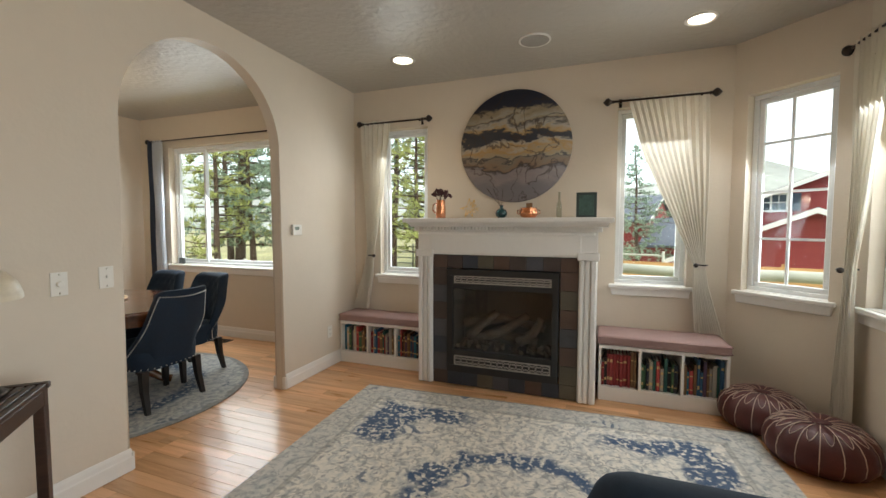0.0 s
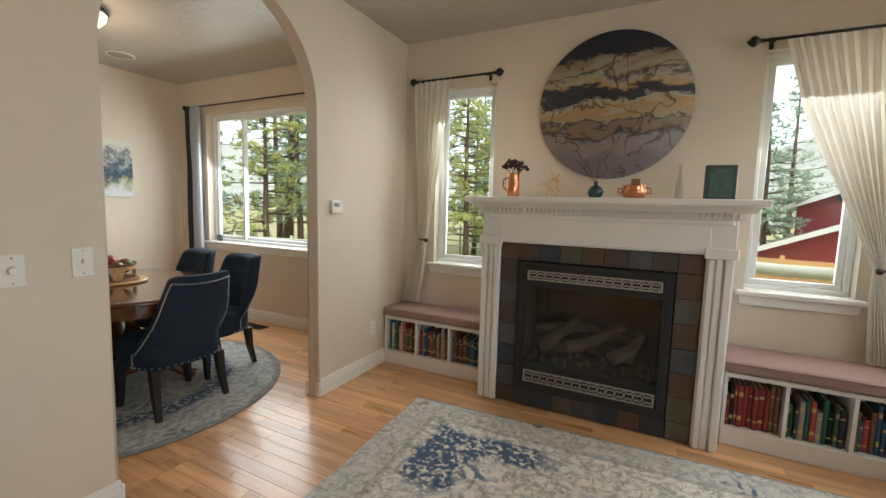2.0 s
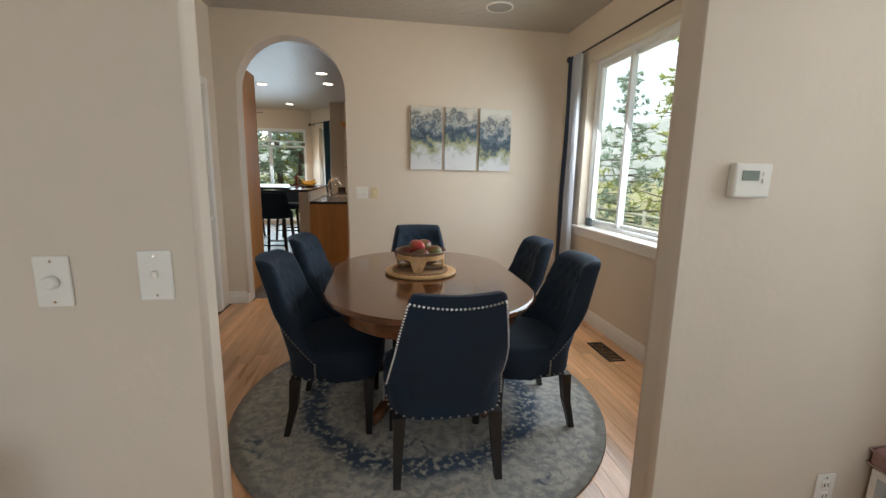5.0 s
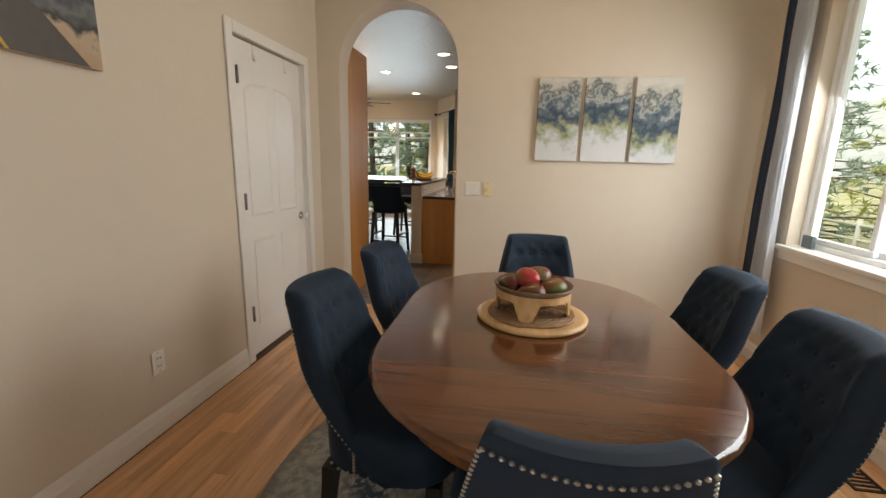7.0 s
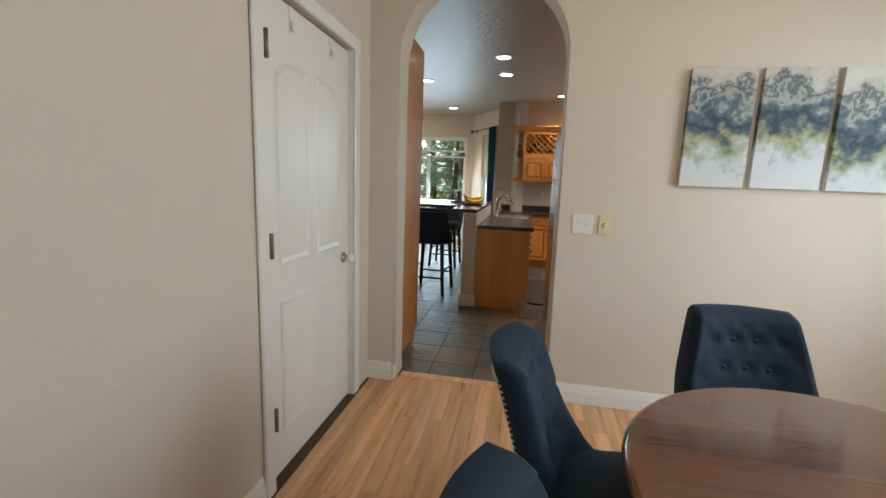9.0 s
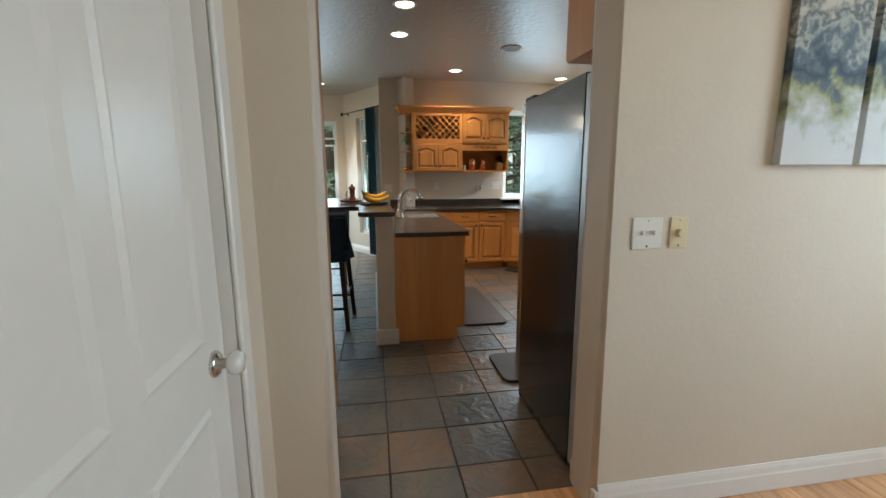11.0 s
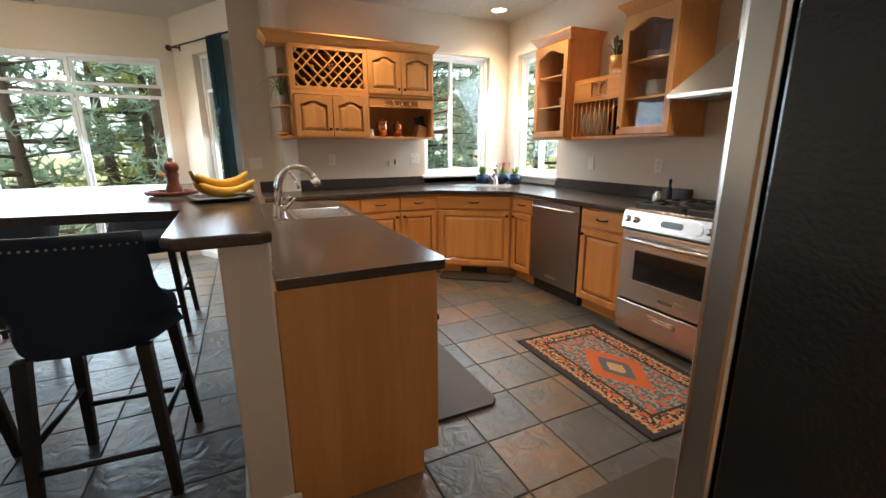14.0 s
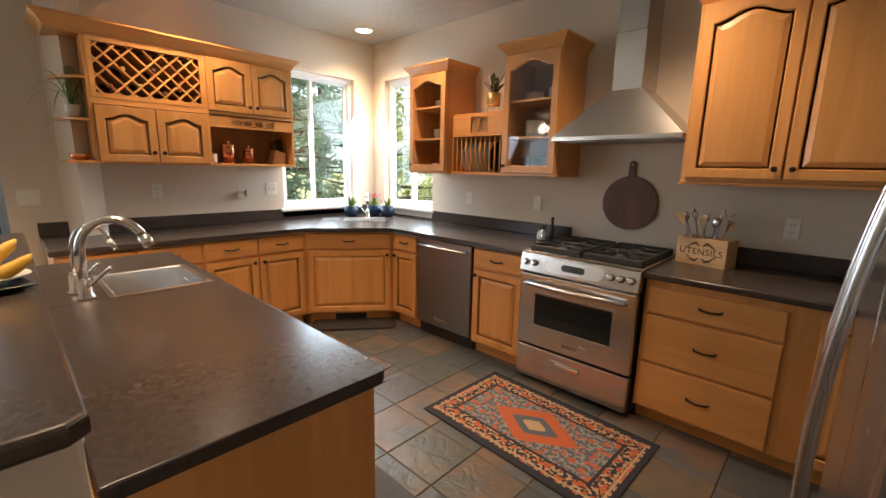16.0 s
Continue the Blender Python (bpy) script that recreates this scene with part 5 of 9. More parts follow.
for k in range(7):
    y = -d + 0.02 + (d - 0.04) * k / 7
    part("shelf_slat", bx(0.03, w - 0.03, y + 0.002, y + d / 9, 0.20, 0.215, bevel=0.002, seg=1), espresso, ct)
lamp = thing("table_lamp", "bronze table lamp with a cream glass dome shade, unlit", "lamp", TB @ pose(0.13, -0.17, h + 0.003))
bm = bmesh.new()
lathe(bm, [(0.085, 0), (0.088, 0.008), (0.07, 0.02), (0.045, 0.032), (0.022, 0.04), (0.016, 0.05)], 32)
part("base", bm, dark_bronze, lamp, "dark bronze ribbed base")
bm = bmesh.new()
lathe(bm, [(0.016, 0.045), (0.018, 0.06), (0.012, 0.065), (0.012, 0.29), (0.012, 0.325), (0.017, 0.335), (0.017, 0.36), (0.011, 0.365), (0.008, 0.50)], 20)
part("stem", bm, dark_bronze, lamp)
bm = bmesh.new()
prof = [(0.142, 0.365), (0.140, 0.385), (0.127, 0.425), (0.092, 0.465), (0.050, 0.488), (0.03, 0.492)]
lathe(bm, prof + [(r - 0.004, z - 0.004) for r, z in prof[::-1]], 40, cap=False)
part("shade", bm, material("cream_glass_shade", (0.62, 0.54, 0.40), 0.3, var=0.12, scale=7, stretch=(1, 1, 6)), lamp, "cream glass dome shade")
bm = bmesh.new()
lathe(bm, [(0.045, 0.492), (0.03, 0.502), (0.013, 0.507), (0.013, 0.525), (0.017, 0.527), (0.017, 0.537), (0.008, 0.541)], 20)
part("finial", bm, dark_bronze, lamp)
for s in (-1, 1):
    bm = bmesh.new()
    tube(bm, [(s * 0.055, 0, 0.47), (s * 0.055, 0, 0.325)], 0.0015, 5)
    chain = part("pull_chain", bm, dark_bronze, lamp)
    bm = bmesh.new()
    lathe(bm, [(0.005, 0.325), (0.008, 0.32), (0.008, 0.292), (0.005, 0.288)], 12, Matrix.Translation((s * 0.055, 0, 0)))
    part("pull", bm, dark_bronze, chain)
bm = bmesh.new()
tube(bm, [(-0.05, -0.07, 0.005), (0.05, -0.11, 0.004), (0.12, -0.145, -0.01), (0.13, -0.16, -0.25), (0.10, -0.17, -0.45), (-0.02, -0.20, -0.42)], 0.003, 6)
part("power_cord", bm, black_iron, lamp, "black power cord")
plant = thing("potted_orchid", "white ceramic pot with a green leafy plant", "plant", TB @ pose(0.31, -0.17, h + 0.003))
bm = bmesh.new()
lathe(bm, [(0.06, 0), (0.062, 0.008), (0.04, 0.012), (0.045, 0.03), (0.062, 0.08), (0.064, 0.13), (0.058, 0.132), (0.05, 0.11)], 24)
part("pot", bm, trim_white, plant)
leafg = material("leaf_green", (0.12, 0.22, 0.03), 0.5, var=0.25, scale=20)


def blade(bm, base, tip, width, droop=0.3, n=6):
    base, tip = Vector(base), Vector(tip)
    side = (tip - base).cross(Vector((0, 0, 1))).normalized() if (tip - base).cross(Vector((0, 0, 1))).length > 1e-4 else Vector((1, 0, 0))
    rows = []
    for k in range(n + 1):
        f = k / n
        p = base.lerp(tip, f) + Vector((0, 0, droop * f * (1 - f)))
        w_ = width * math.sin(math.pi * min(0.98, 0.12 + 0.86 * f)) * 0.5
        rows.append([p - side * w_, p + Vector((0, 0, -w_ * 0.3)), p + side * w_])
    loft(bm, rows, close=False)


for k in range(7):
    a = k * 0.9
    bm = bmesh.new()
    blade(bm, (0, 0, 0.12), (0.13 * math.cos(a), 0.13 * math.sin(a), 0.20 + 0.02 * (k % 3)), 0.05, 0.15)
    part("leaf", bm, leafg, plant)

# ---- dining room ----
bm = bmesh.new()
lathe(bm, [(1.04, 0.0), (1.045, 0.004), (1.04, 0.009), (0.01, 0.009)], 96)
tagged(part("round_rug", bm, vintage_rug_material("vintage_round_rug", True), None, "", pose(-3.57, 2.15, 0.002)), "round faded blue and cream vintage-pattern rug under the dining table", "rug")
RUGZ = 0.0115


def racetrack(half, r, n=24):
    return [(half + r * math.cos(a), r * math.sin(a)) for a in [math.pi * (-0.5 + k / n) for k in range(n + 1)]] + [(-half + r * math.cos(a), r * math.sin(a)) for a in [math.pi * (0.5 + k / n) for k in range(n + 1)]]


table = thing("dining_table", "polished brown oval wooden dining table on a pedestal", "table", pose(-3.577, 2.165, RUGZ))
rows = []
for off, z in ((-0.03, 0.708), (-0.008, 0.710), (0.0, 0.716), (0.004, 0.724), (-0.004, 0.733), (-0.012, 0.738)):
    rows.append([(x, y, z) for x, y in racetrack(0.235, 0.535 + off)])
for s in (-1, 1):
    bm = bmesh.new()
    half = [[(x, y, z) for x, y, z in r if x * s >= 0.2349] for r in rows]
    half = [[(s * 0.1180, -math.copysign(abs(r[0][1]), -r[0][1]), r[0][2])] + r + [(s * 0.1180, r[-1][1], r[-1][2])] for r in half]
    loft(bm, half)
    part("tabletop", bm, table_wood, table)
bm = bmesh.new()
loft(bm, [[(-0.1170, -q, z), (0.1170, -q, z), (0.1170, q, z), (-0.1170, q, z)] for q, z in ((0.505, 0.708), (0.535, 0.716), (0.539, 0.724), (0.531, 0.733), (0.523, 0.738))], True, False)
part("table_leaf", bm, table_wood, table)
bm = bmesh.new()
out, inn = racetrack(0.235, 0.455), racetrack(0.235, 0.43)
loft(bm, [[(x, y, z) for x, y in ps] for ps, z in ((out, 0.70), (out, 0.62), (inn, 0.62), (inn, 0.70))], True, False)
part("apron", bm, table_wood, table)
bm = bmesh.new()
lathe(bm, [(0.15, 0.70), (0.15, 0.66), (0.08, 0.62), (0.07, 0.48), (0.11, 0.36), (0.12, 0.28), (0.08, 0.20), (0.10, 0.14), (0.10, 0.10)], 28)
part("pedestal", bm, table_wood, table)
for k in range(4):
    bm = bmesh.new()
    a = math.pi / 4 + k * math.pi / 2
    tube(bm, [(math.cos(a) * r, math.sin(a) * r, z) for r, z in ((0.06, 0.22), (0.16, 0.20), (0.27, 0.12), (0.38, 0.05), (0.44, 0.035))], 0.04, 10, 0.03)
    part("foot", bm, table_wood, table)


# upholstered chairs with nailhead edging
def dining_chair():
    c = thing("dining_chair", "navy velvet dining chair with a tufted scoop back and nailhead trim", "chair", pose(0, 0, RUGZ), group="chairs round the dining table")
    # seat: rounded drum with an upholstered apron
    bm = bmesh.new()
    rows = []
    for z, g in ((0.315, 0.955), (0.33, 0.985), (0.40, 1.0), (0.45, 1.0), (0.475, 0.97), (0.488, 0.88), (0.492, 0.5)):
        row = []
        for k in range(36):
            a = 2 * math.pi * k / 36
            ca, sa = math.cos(a), math.sin(a)
            q = (abs(ca) ** 3.2 + abs(sa) ** 3.2) ** (-1 / 3.2)
            wid = 0.245 if sa > 0 else 0.232
            row.append((g * wid * q * ca, 0.015 + g * 0.24 * q * sa, z))
        rows.append(row)
    loft(bm, rows)
    part("seat", bm, navy_velvet, c)
    # back: a curved shell whose wings run forward to the seat's sides
    def spine(z):
        f = (z - 0.33) / 0.60
        return -0.215 - 0.17 * max(0.0, f) ** 1.25

    def half_w(z):
        f = (z - 0.33) / 0.60
        return 0.245 - 0.08 * f + 0.012 * math.sin(math.pi * f)

    def wing(z):
        f = max(0.0, (0.70 - z) / 0.37)
        return 0.20 * f ** 1.7
    bm = bmesh.new()
    rows = []
    zs = [0.318, 0.35, 0.40, 0.46, 0.52] + [0.54 + 0.015 * k for k in range(24)] + [0.895, 0.908, 0.918, 0.926, 0.932]
    buttons = [(x, z) for z, xs in ((0.62, (-0.105, -0.035, 0.035, 0.105)), (0.72, (-0.07, 0.0, 0.07)), (0.82, (-0.105, -0.035, 0.035, 0.105))) for x in xs]

    def tuft(x, z):
        """How far the padding swells away from the buttons and the folds between them."""
        near = min(math.hypot(x - p, z - q) for p, q in buttons)
        folds = [abs((x - p) * 0.82 - s * (z - q) * 0.57) for p, q in buttons for s in (-1, 1) if abs(x - p) < 0.075 and abs(z - q) < 0.105]
        fold = min(folds) if folds else 0.03
        return 0.014 * min(1.0, near / 0.03) + 0.006 * min(1.0, fold / 0.014) - 0.012
    for z in zs:
        f = (z - 0.33) / 0.60
        hw, y0, wg = half_w(z), spine(z), wing(z)
        th = 0.075 if z < 0.9 else 0.075 * (1 - ((z - 0.9) / 0.034) ** 2 * 0.75)
        if z > 0.91:
            hw -= 0.012 * ((z - 0.91) / 0.022) ** 2
        outer, inner = [], []
        for k in range(29):
            u = -1 + 2 * k / 28
            bow = 0.045 * (u * u) + wg * max(0, (abs(u) - 0.55) / 0.45) ** 1.4
            outer.append((hw * u, y0 + bow, z))
            inner.append((hw * u * 0.93, y0 + bow + th * (1.0 if abs(u) < 0.95 else 0.75) + (tuft(hw * u * 0.93, z) if abs(u) < 0.93 and 0.53 < z < 0.9 else 0.0), z))
        rows.append(outer + inner[::-1])
    loft(bm, rows)
    bk = part("backrest", bm, navy_velvet, c)
    for r, zt in enumerate((0.62, 0.72, 0.82)):
        for k in range(4 if r != 1 else 3):
            x = (-0.105 + 0.07 * k) if r != 1 else (-0.07 + 0.07 * k)
            bm = bmesh.new()
            ball(bm, (x, spine(zt) + 0.045 * (x / 0.2) ** 2 + 0.068, zt), 0.011, 1, 0.5, 1, 10, 6)
            part("tuft_button", bm, navy_velvet, bk)
    # nailheads: across the top of the back, down its edges and along the wings, and round the seat's foot
    pts = []
    for k in range(23):
        u = -1 + 2 * k / 22
        zn = 0.890 - 0.014 * (1 - u * u)
        pts.append((0.166 * u, spine(zn) + 0.045 * (0.166 * u / half_w(zn)) ** 2 - 0.002, zn))
    for s in (-1, 1):
        for k in range(34):
            z = 0.88 - 0.46 * k / 33
            wg = wing(z)
            pts.append((s * (half_w(z) - 0.004 * (1 - wg)) * 0.998, spine(z) + 0.045 + wg * 0.96, z))
        for k in range(7):
            pts.append((s * 0.246, spine(0.42) + 0.045 + wing(0.42) + 0.001, 0.42 - 0.014 * k))
    for k in range(44):
        a = 2 * math.pi * k / 44
        ca, sa = math.cos(a), math.sin(a)
        if sa > 0.1:
            continue
        q = (abs(ca) ** 3.2 + abs(sa) ** 3.2) ** (-1 / 3.2)
        pts.append((0.232 * q * ca * 1.01, 0.015 + 0.24 * q * sa * 1.01, 0.332))
    bm = bmesh.new()
    bmesh.ops.create_icosphere(bm, subdivisions=1, radius=0.0056)
    nail = bpy.data.meshes.new("nailhead")
    bm.to_mesh(nail)
    bm.free()
    nail.materials.append(brass_nail)
    for p in pts:
        ob = new("nailhead", nail)
        ob.parent = c
        ob.location = p
    for x, y, back in ((-0.19, 0.19, 0), (0.19, 0.19, 0), (-0.19, -0.17, 1), (0.19, -0.17, 1)):
        bm = bmesh.new()
        dx, dy = (0.012 if x > 0 else -0.012), (-0.05 if back else 0.0)
        rows = []
        for f, hw in ((0, 0.024), (0.5, 0.019), (1, 0.014)):
            cx, cy, z = x + dx * f, y + dy * f * f, 0.32 * (1 - f) + 0.001
            rows.append([(cx - hw, cy - hw, z), (cx + hw, cy - hw, z), (cx + hw, cy + hw, z), (cx - hw, cy + hw, z)])
        loft(bm, rows, True, False)
        part("leg", bm, black_wood, c)
    return c


first = dining_chair()
first.matrix_basis = pose(-3.05, 2.19, RUGZ, 0, 0, 91) @ Matrix.Diagonal((1.10, 1.0, 0.95, 1))
for cx, cy, rz in ((-3.46, 1.675, -4), (-4.10, 1.70, -7), (-4.38, 2.23, -89), (-3.95, 2.68, 181), (-3.38, 2.69, 180)):
    copy_thing(first, pose(cx, cy, RUGZ, 0, 0, rz))

# centrepiece
TZ = RUGZ + 0.7385
tray = thing("round_tray", "round light wood tray with a woven mat", "tray", pose(-3.65, 2.145, TZ))
light_wood = wood("bamboo", (0.66, 0.42, 0.20), (0.46, 0.26, 0.10), 0.4, per=0.05, axis=0)
bm = bmesh.new()
lathe(bm, [(0.19, 0), (0.205, 0.004), (0.208, 0.016), (0.19, 0.02), (0.165, 0.017), (0.01, 0.017)], 48)
part("tray", bm, light_wood, tray)
rattan = material("rattan", (0.34, 0.20, 0.10), 0.8, var=0.3, scale=40)
bm = bmesh.new()
tube(bm, [((0.008 + 0.0112 * q / 29) * math.cos(2 * math.pi * q / 29), (0.008 + 0.0112 * q / 29) * math.sin(2 * math.pi * q / 29), 0.020 + 0.003 * (q % 2)) for q in range(29 * 14)], 0.0062, 6)
part("woven_mat", bm, rattan, tray, "woven rattan mat")
stand = thing("bowl_stand", "light bent wood bowl stand", "stand", pose(-3.65, 2.145, TZ + 0.027, 0, 0, -12))
bm = bmesh.new()
rim_loop = []
for q in range(72):
    a = 2 * math.pi * q / 72
    gap = abs((q % 18) - 9) / 9.0
    low = 0.066 * min(1.0, max(0.0, (0.80 - gap) / 0.25))
    c, w = math.cos(a), math.sin(a)
    rim_loop.append([bm.verts.new((r * c, r * w, z)) for r, z in ((0.132, low), (0.140, low), (0.140, 0.092), (0.132, 0.092))])
for q in range(72):
    p, n = rim_loop[q], rim_loop[(q + 1) % 72]
    for k in range(4):
        bm.faces.new((p[k], n[k], n[(k + 1) % 4], p[(k + 1) % 4]))
bmesh.ops.recalc_face_normals(bm, faces=bm.faces)
part("band", bm, light_wood, stand)
for k in range(4):
    m = Matrix.Rotation(k * math.pi / 2, 4, "Z")
    bm = bmesh.new()
    tube(bm, [m @ Vector((0.135, 0, 0.012)), m @ Vector((0.04, 0, 0.030))], 0.008, 6)
    part("brace", bm, light_wood, stand)
bowl = thing("fruit_bowl", "brown wooden fruit bowl on a stand", "bowl", pose(-3.65, 2.145, TZ + 0.06))
bm = bmesh.new()
lathe(bm, [(0.05, -0.012), (0.10, 0.012), (0.132, 0.045), (0.148, 0.076), (0.142, 0.079), (0.12, 0.047), (0.07, 0.015), (0.01, 0.004)], 48)
part("bowl", bm, wood("bowl_wood", (0.20, 0.10, 0.05), (0.09, 0.04, 0.02), 0.4, axis=0), bowl)


def mango_material(name, stops):
    m = material(name, (0.22, 0.03, 0.035), 0.35, var=0.35, scale=9, per=0.3)
    t = m.node_tree
    hs = [n for n in t.nodes if n.type == "HUE_SAT"][0]
    nn = t.nodes.new("ShaderNodeTexNoise")
    nn.inputs["Scale"].default_value = 9
    tc = t.nodes.new("ShaderNodeTexCoord")
    t.links.new(tc.outputs["Object"], nn.inputs["Vector"])
    r = ramp(t, stops)
    t.links.new(nn.outputs[0], r.inputs[0])
    t.links.new(r.outputs[0], hs.inputs["Color"])
    return m


red_mango = mango_material("red_mango_skin", [(0.40, (0.46, 0.03, 0.03)), (0.55, (0.42, 0.06, 0.03)), (0.70, (0.22, 0.10, 0.02))])
green_mango = mango_material("green_mango_skin", [(0.36, (0.22, 0.03, 0.035)), (0.48, (0.15, 0.09, 0.025)), (0.62, (0.11, 0.13, 0.03))])
for k, (x, y, z, rz) in enumerate(((-0.005, -0.025, 0.142, 10), (0.02, 0.072, 0.112, 100), (-0.072, 0.015, 0.132, 75), (0.066, -0.012, 0.097, 80), (-0.02, -0.088, 0.102, 20))):
    bm = bmesh.new()
    bmesh.ops.create_uvsphere(bm, u_segments=20, v_segments=14, radius=0.044)
    for v in bm.verts:
        v.co.x *= 1.25
        v.co.z *= 0.88
        v.co.x += 0.012 * (v.co.y / 0.05) ** 2
        v.co.y += 0.006 * v.co.x / 0.05
    for f in bm.faces:
        f.smooth = True
    tagged(part("mango", bm, green_mango if k else red_mango, None, "", pose(-3.65 + x, 2.145 + y, TZ + 0.012 + z, 15 * k, 0, rz)), "green mango with a red blush in the bowl" if k else "ripe red mango on top of the bowl", "fruit", "fruit in the bowl")


# triptych of watercolour canvases
def watercolour(seed):
    m = bpy.data.materials.new("watercolour_canvas")
    m.use_nodes = True
    t = m.node_tree
    N, L = t.nodes, t.links
    tc, mp = N.new("ShaderNodeTexCoord"), N.new("ShaderNodeMapping")
    mp.inputs["Location"].default_value = (0, seed * 0.36, 0)
    L.new(tc.outputs["Object"], mp.inputs[0])
    n1, n2 = N.new("ShaderNodeTexNoise"), N.new("ShaderNodeTexNoise")
    for n, s, d in ((n1, 10.0, 9), (n2, 30.0, 9)):
        n.inputs["Scale"].default_value, n.inputs["Detail"].default_value = s, d
        L.new(mp.outputs[0], n.inputs["Vector"])
    sep = N.new("ShaderNodeSeparateXYZ")
    L.new(tc.outputs["Object"], sep.inputs[0])
    mr_ = N.new("ShaderNodeMapRange")
    mr_.inputs[1].default_value, mr_.inputs[2].default_value = -0.3, 0.3
    L.new(sep.outputs[2], mr_.inputs[0])
    a1 = N.new("ShaderNodeMath")
    a1.operation = "MULTIPLY_ADD"
    a1.inputs[1].default_value = 0.75
    L.new(n1.outputs[0], a1.inputs[0])
    L.new(mr_.outputs[0], a1.inputs[2])
    a2 = N.new("ShaderNodeMath")
    a2.operation = "MULTIPLY_ADD"
    a2.inputs[1].default_value = 0.28
    L.new(n2.outputs[0], a2.inputs[0])
    L.new(a1.outputs[0], a2.inputs[2])
    r = ramp(t, [(0.30, (0.66, 0.67, 0.66)), (0.44, (0.62, 0.64, 0.65)), (0.50, (0.44, 0.48, 0.42)), (0.56, (0.33, 0.33, 0.17)), (0.61, (0.10, 0.14, 0.15)), (0.67, (0.03, 0.055, 0.085)), (0.74, (0.12, 0.16, 0.19)), (0.79, (0.40, 0.41, 0.38)), (0.83, (0.10, 0.12, 0.13)), (0.88, (0.50, 0.48, 0.42)), (1.0, (0.64, 0.62, 0.55))])
    shift = N.new("ShaderNodeMath")
    shift.operation = "MULTIPLY_ADD"
    shift.inputs[1].default_value, shift.inputs[2].default_value = 0.62, (0.0, -0.02, 0.07)[seed]
    L.new(a2.outputs[0], shift.inputs[0])
    L.new(shift.outputs[0], r.inputs[0])
    L.new(r.outputs[0], N["Principled BSDF"].inputs["Base Color"])
    N["Principled BSDF"].inputs["Roughness"].default_value = 0.7
    return m


for k, (a, c) in enumerate(((2.215, 2.53), (2.56, 2.885), (2.915, 3.24))):
    p = thing("canvas_painting", "unframed blue and green watercolour landscape canvas", "painting", pose(DX + 0.002, (a + c) / 2, 1.665), group="triptych of landscapes")
    part("canvas", bx(0.0, 0.032, -(c - a) / 2, (c - a) / 2, -0.305, 0.305, bevel=0.003), watercolour(k), p)

# road picture on the south wall
road_pic = thing("road_photo", "unframed photo of a road with yellow lines, trees and mountains", "picture", pose(-3.14, DS + 0.002, 1.955))
photo = bpy.data.materials.new("road_photo")
photo.use_nodes = True
pt = photo.node_tree
PN, PL = pt.nodes, pt.links
ptc, psep, pno = PN.new("ShaderNodeTexCoord"), PN.new("ShaderNodeSeparateXYZ"), PN.new("ShaderNodeTexNoise")
pno.inputs["Scale"].default_value, pno.inputs["Detail"].default_value = 16, 9
PL.new(ptc.outputs["Object"], psep.inputs[0])
PL.new(ptc.outputs["Object"], pno.inputs["Vector"])
pma = PN.new("ShaderNodeMath")
pma.operation = "MULTIPLY_ADD"
pma.inputs[1].default_value = 0.35
PL.new(pno.outputs[0], pma.inputs[0])
pmr = PN.new("ShaderNodeMapRange")
pmr.inputs[1].default_value, pmr.inputs[2].default_value = -0.32, 0.32
PL.new(psep.outputs[2], pmr.inputs[0])
PL.new(pmr.outputs[0], pma.inputs[2])
prr = ramp(pt, [(0.10, (0.42, 0.26, 0.13)), (0.34, (0.50, 0.38, 0.27)), (0.40, (0.03, 0.035, 0.035)), (0.50, (0.16, 0.17, 0.18)), (0.60, (0.025, 0.035, 0.05)), (0.74, (0.10, 0.15, 0.22)), (0.9, (0.30, 0.40, 0.52))])
PL.new(pma.outputs[0], prr.inputs[0])
PL.new(prr.outputs[0], PN["Principled BSDF"].inputs["Base Color"])
PN["Principled BSDF"].inputs["Roughness"].default_value = 0.4
part("canvas", bx(-0.45, 0.45, 0.0, 0.03, -0.315, 0.315, bevel=0.003), photo, road_pic)
bm = bmesh.new()
prism(bm, [(-0.40, -0.313), (0.44, -0.313), (0.30, -0.16), (0.14, -0.03), (0.05, 0.0), (-0.06, -0.03), (-0.25, -0.165)], Matrix.Translation((0, 0.0302, 0)) @ AX_Y, 0.0012)
part("printed_road", bm, material("printed_asphalt", (0.085, 0.075, 0.07), 0.45, var=0.15, scale=30), road_pic)
bm = bmesh.new()
for o in (0.0, 0.03):
    prism(bm, [(-0.135 + o * 1.0, -0.312), (-0.122 + o * 1.0, -0.312), (0.056 + o * 0.3, -0.01), (0.05 + o * 0.3, -0.01)], Matrix.Translation((0, 0.0316, 0)) @ AX_Y, 0.0008)
part("printed_line", bm, material("printed_yellow", (0.55, 0.35, 0.03), 0.45), road_pic)

# dining window curtains
curtain_rod(NL, -5.24, -2.75, 2.42, "thin dark curtain rod over the dining window", (True, True), 0.008)
curtain("curtain", NL @ pose(0, -0.075, 0), [(2.43, -5.28, -5.19, 0.8), (1.2, -5.28, -5.20, 0.9), (0.25, -5.27, -5.19, 1)], 3, 0.028, slate_blue_cloth, "slate blue drape hanging beside the dining window")
curtain("curtain", NL @ pose(0, -0.075, 0), [(2.43, -5.19, -5.02, 0.8), (1.2, -5.19, -5.03, 0.9), (0.25, -5.18, -5.0, 1)], 5, 0.026, grey_sheer, "pale sheer curtain beside the dining window")
clock = thing("weather_display", "small grey weather display on the window sill", "display", pose(-4.90, NO + 0.05, 0.868))
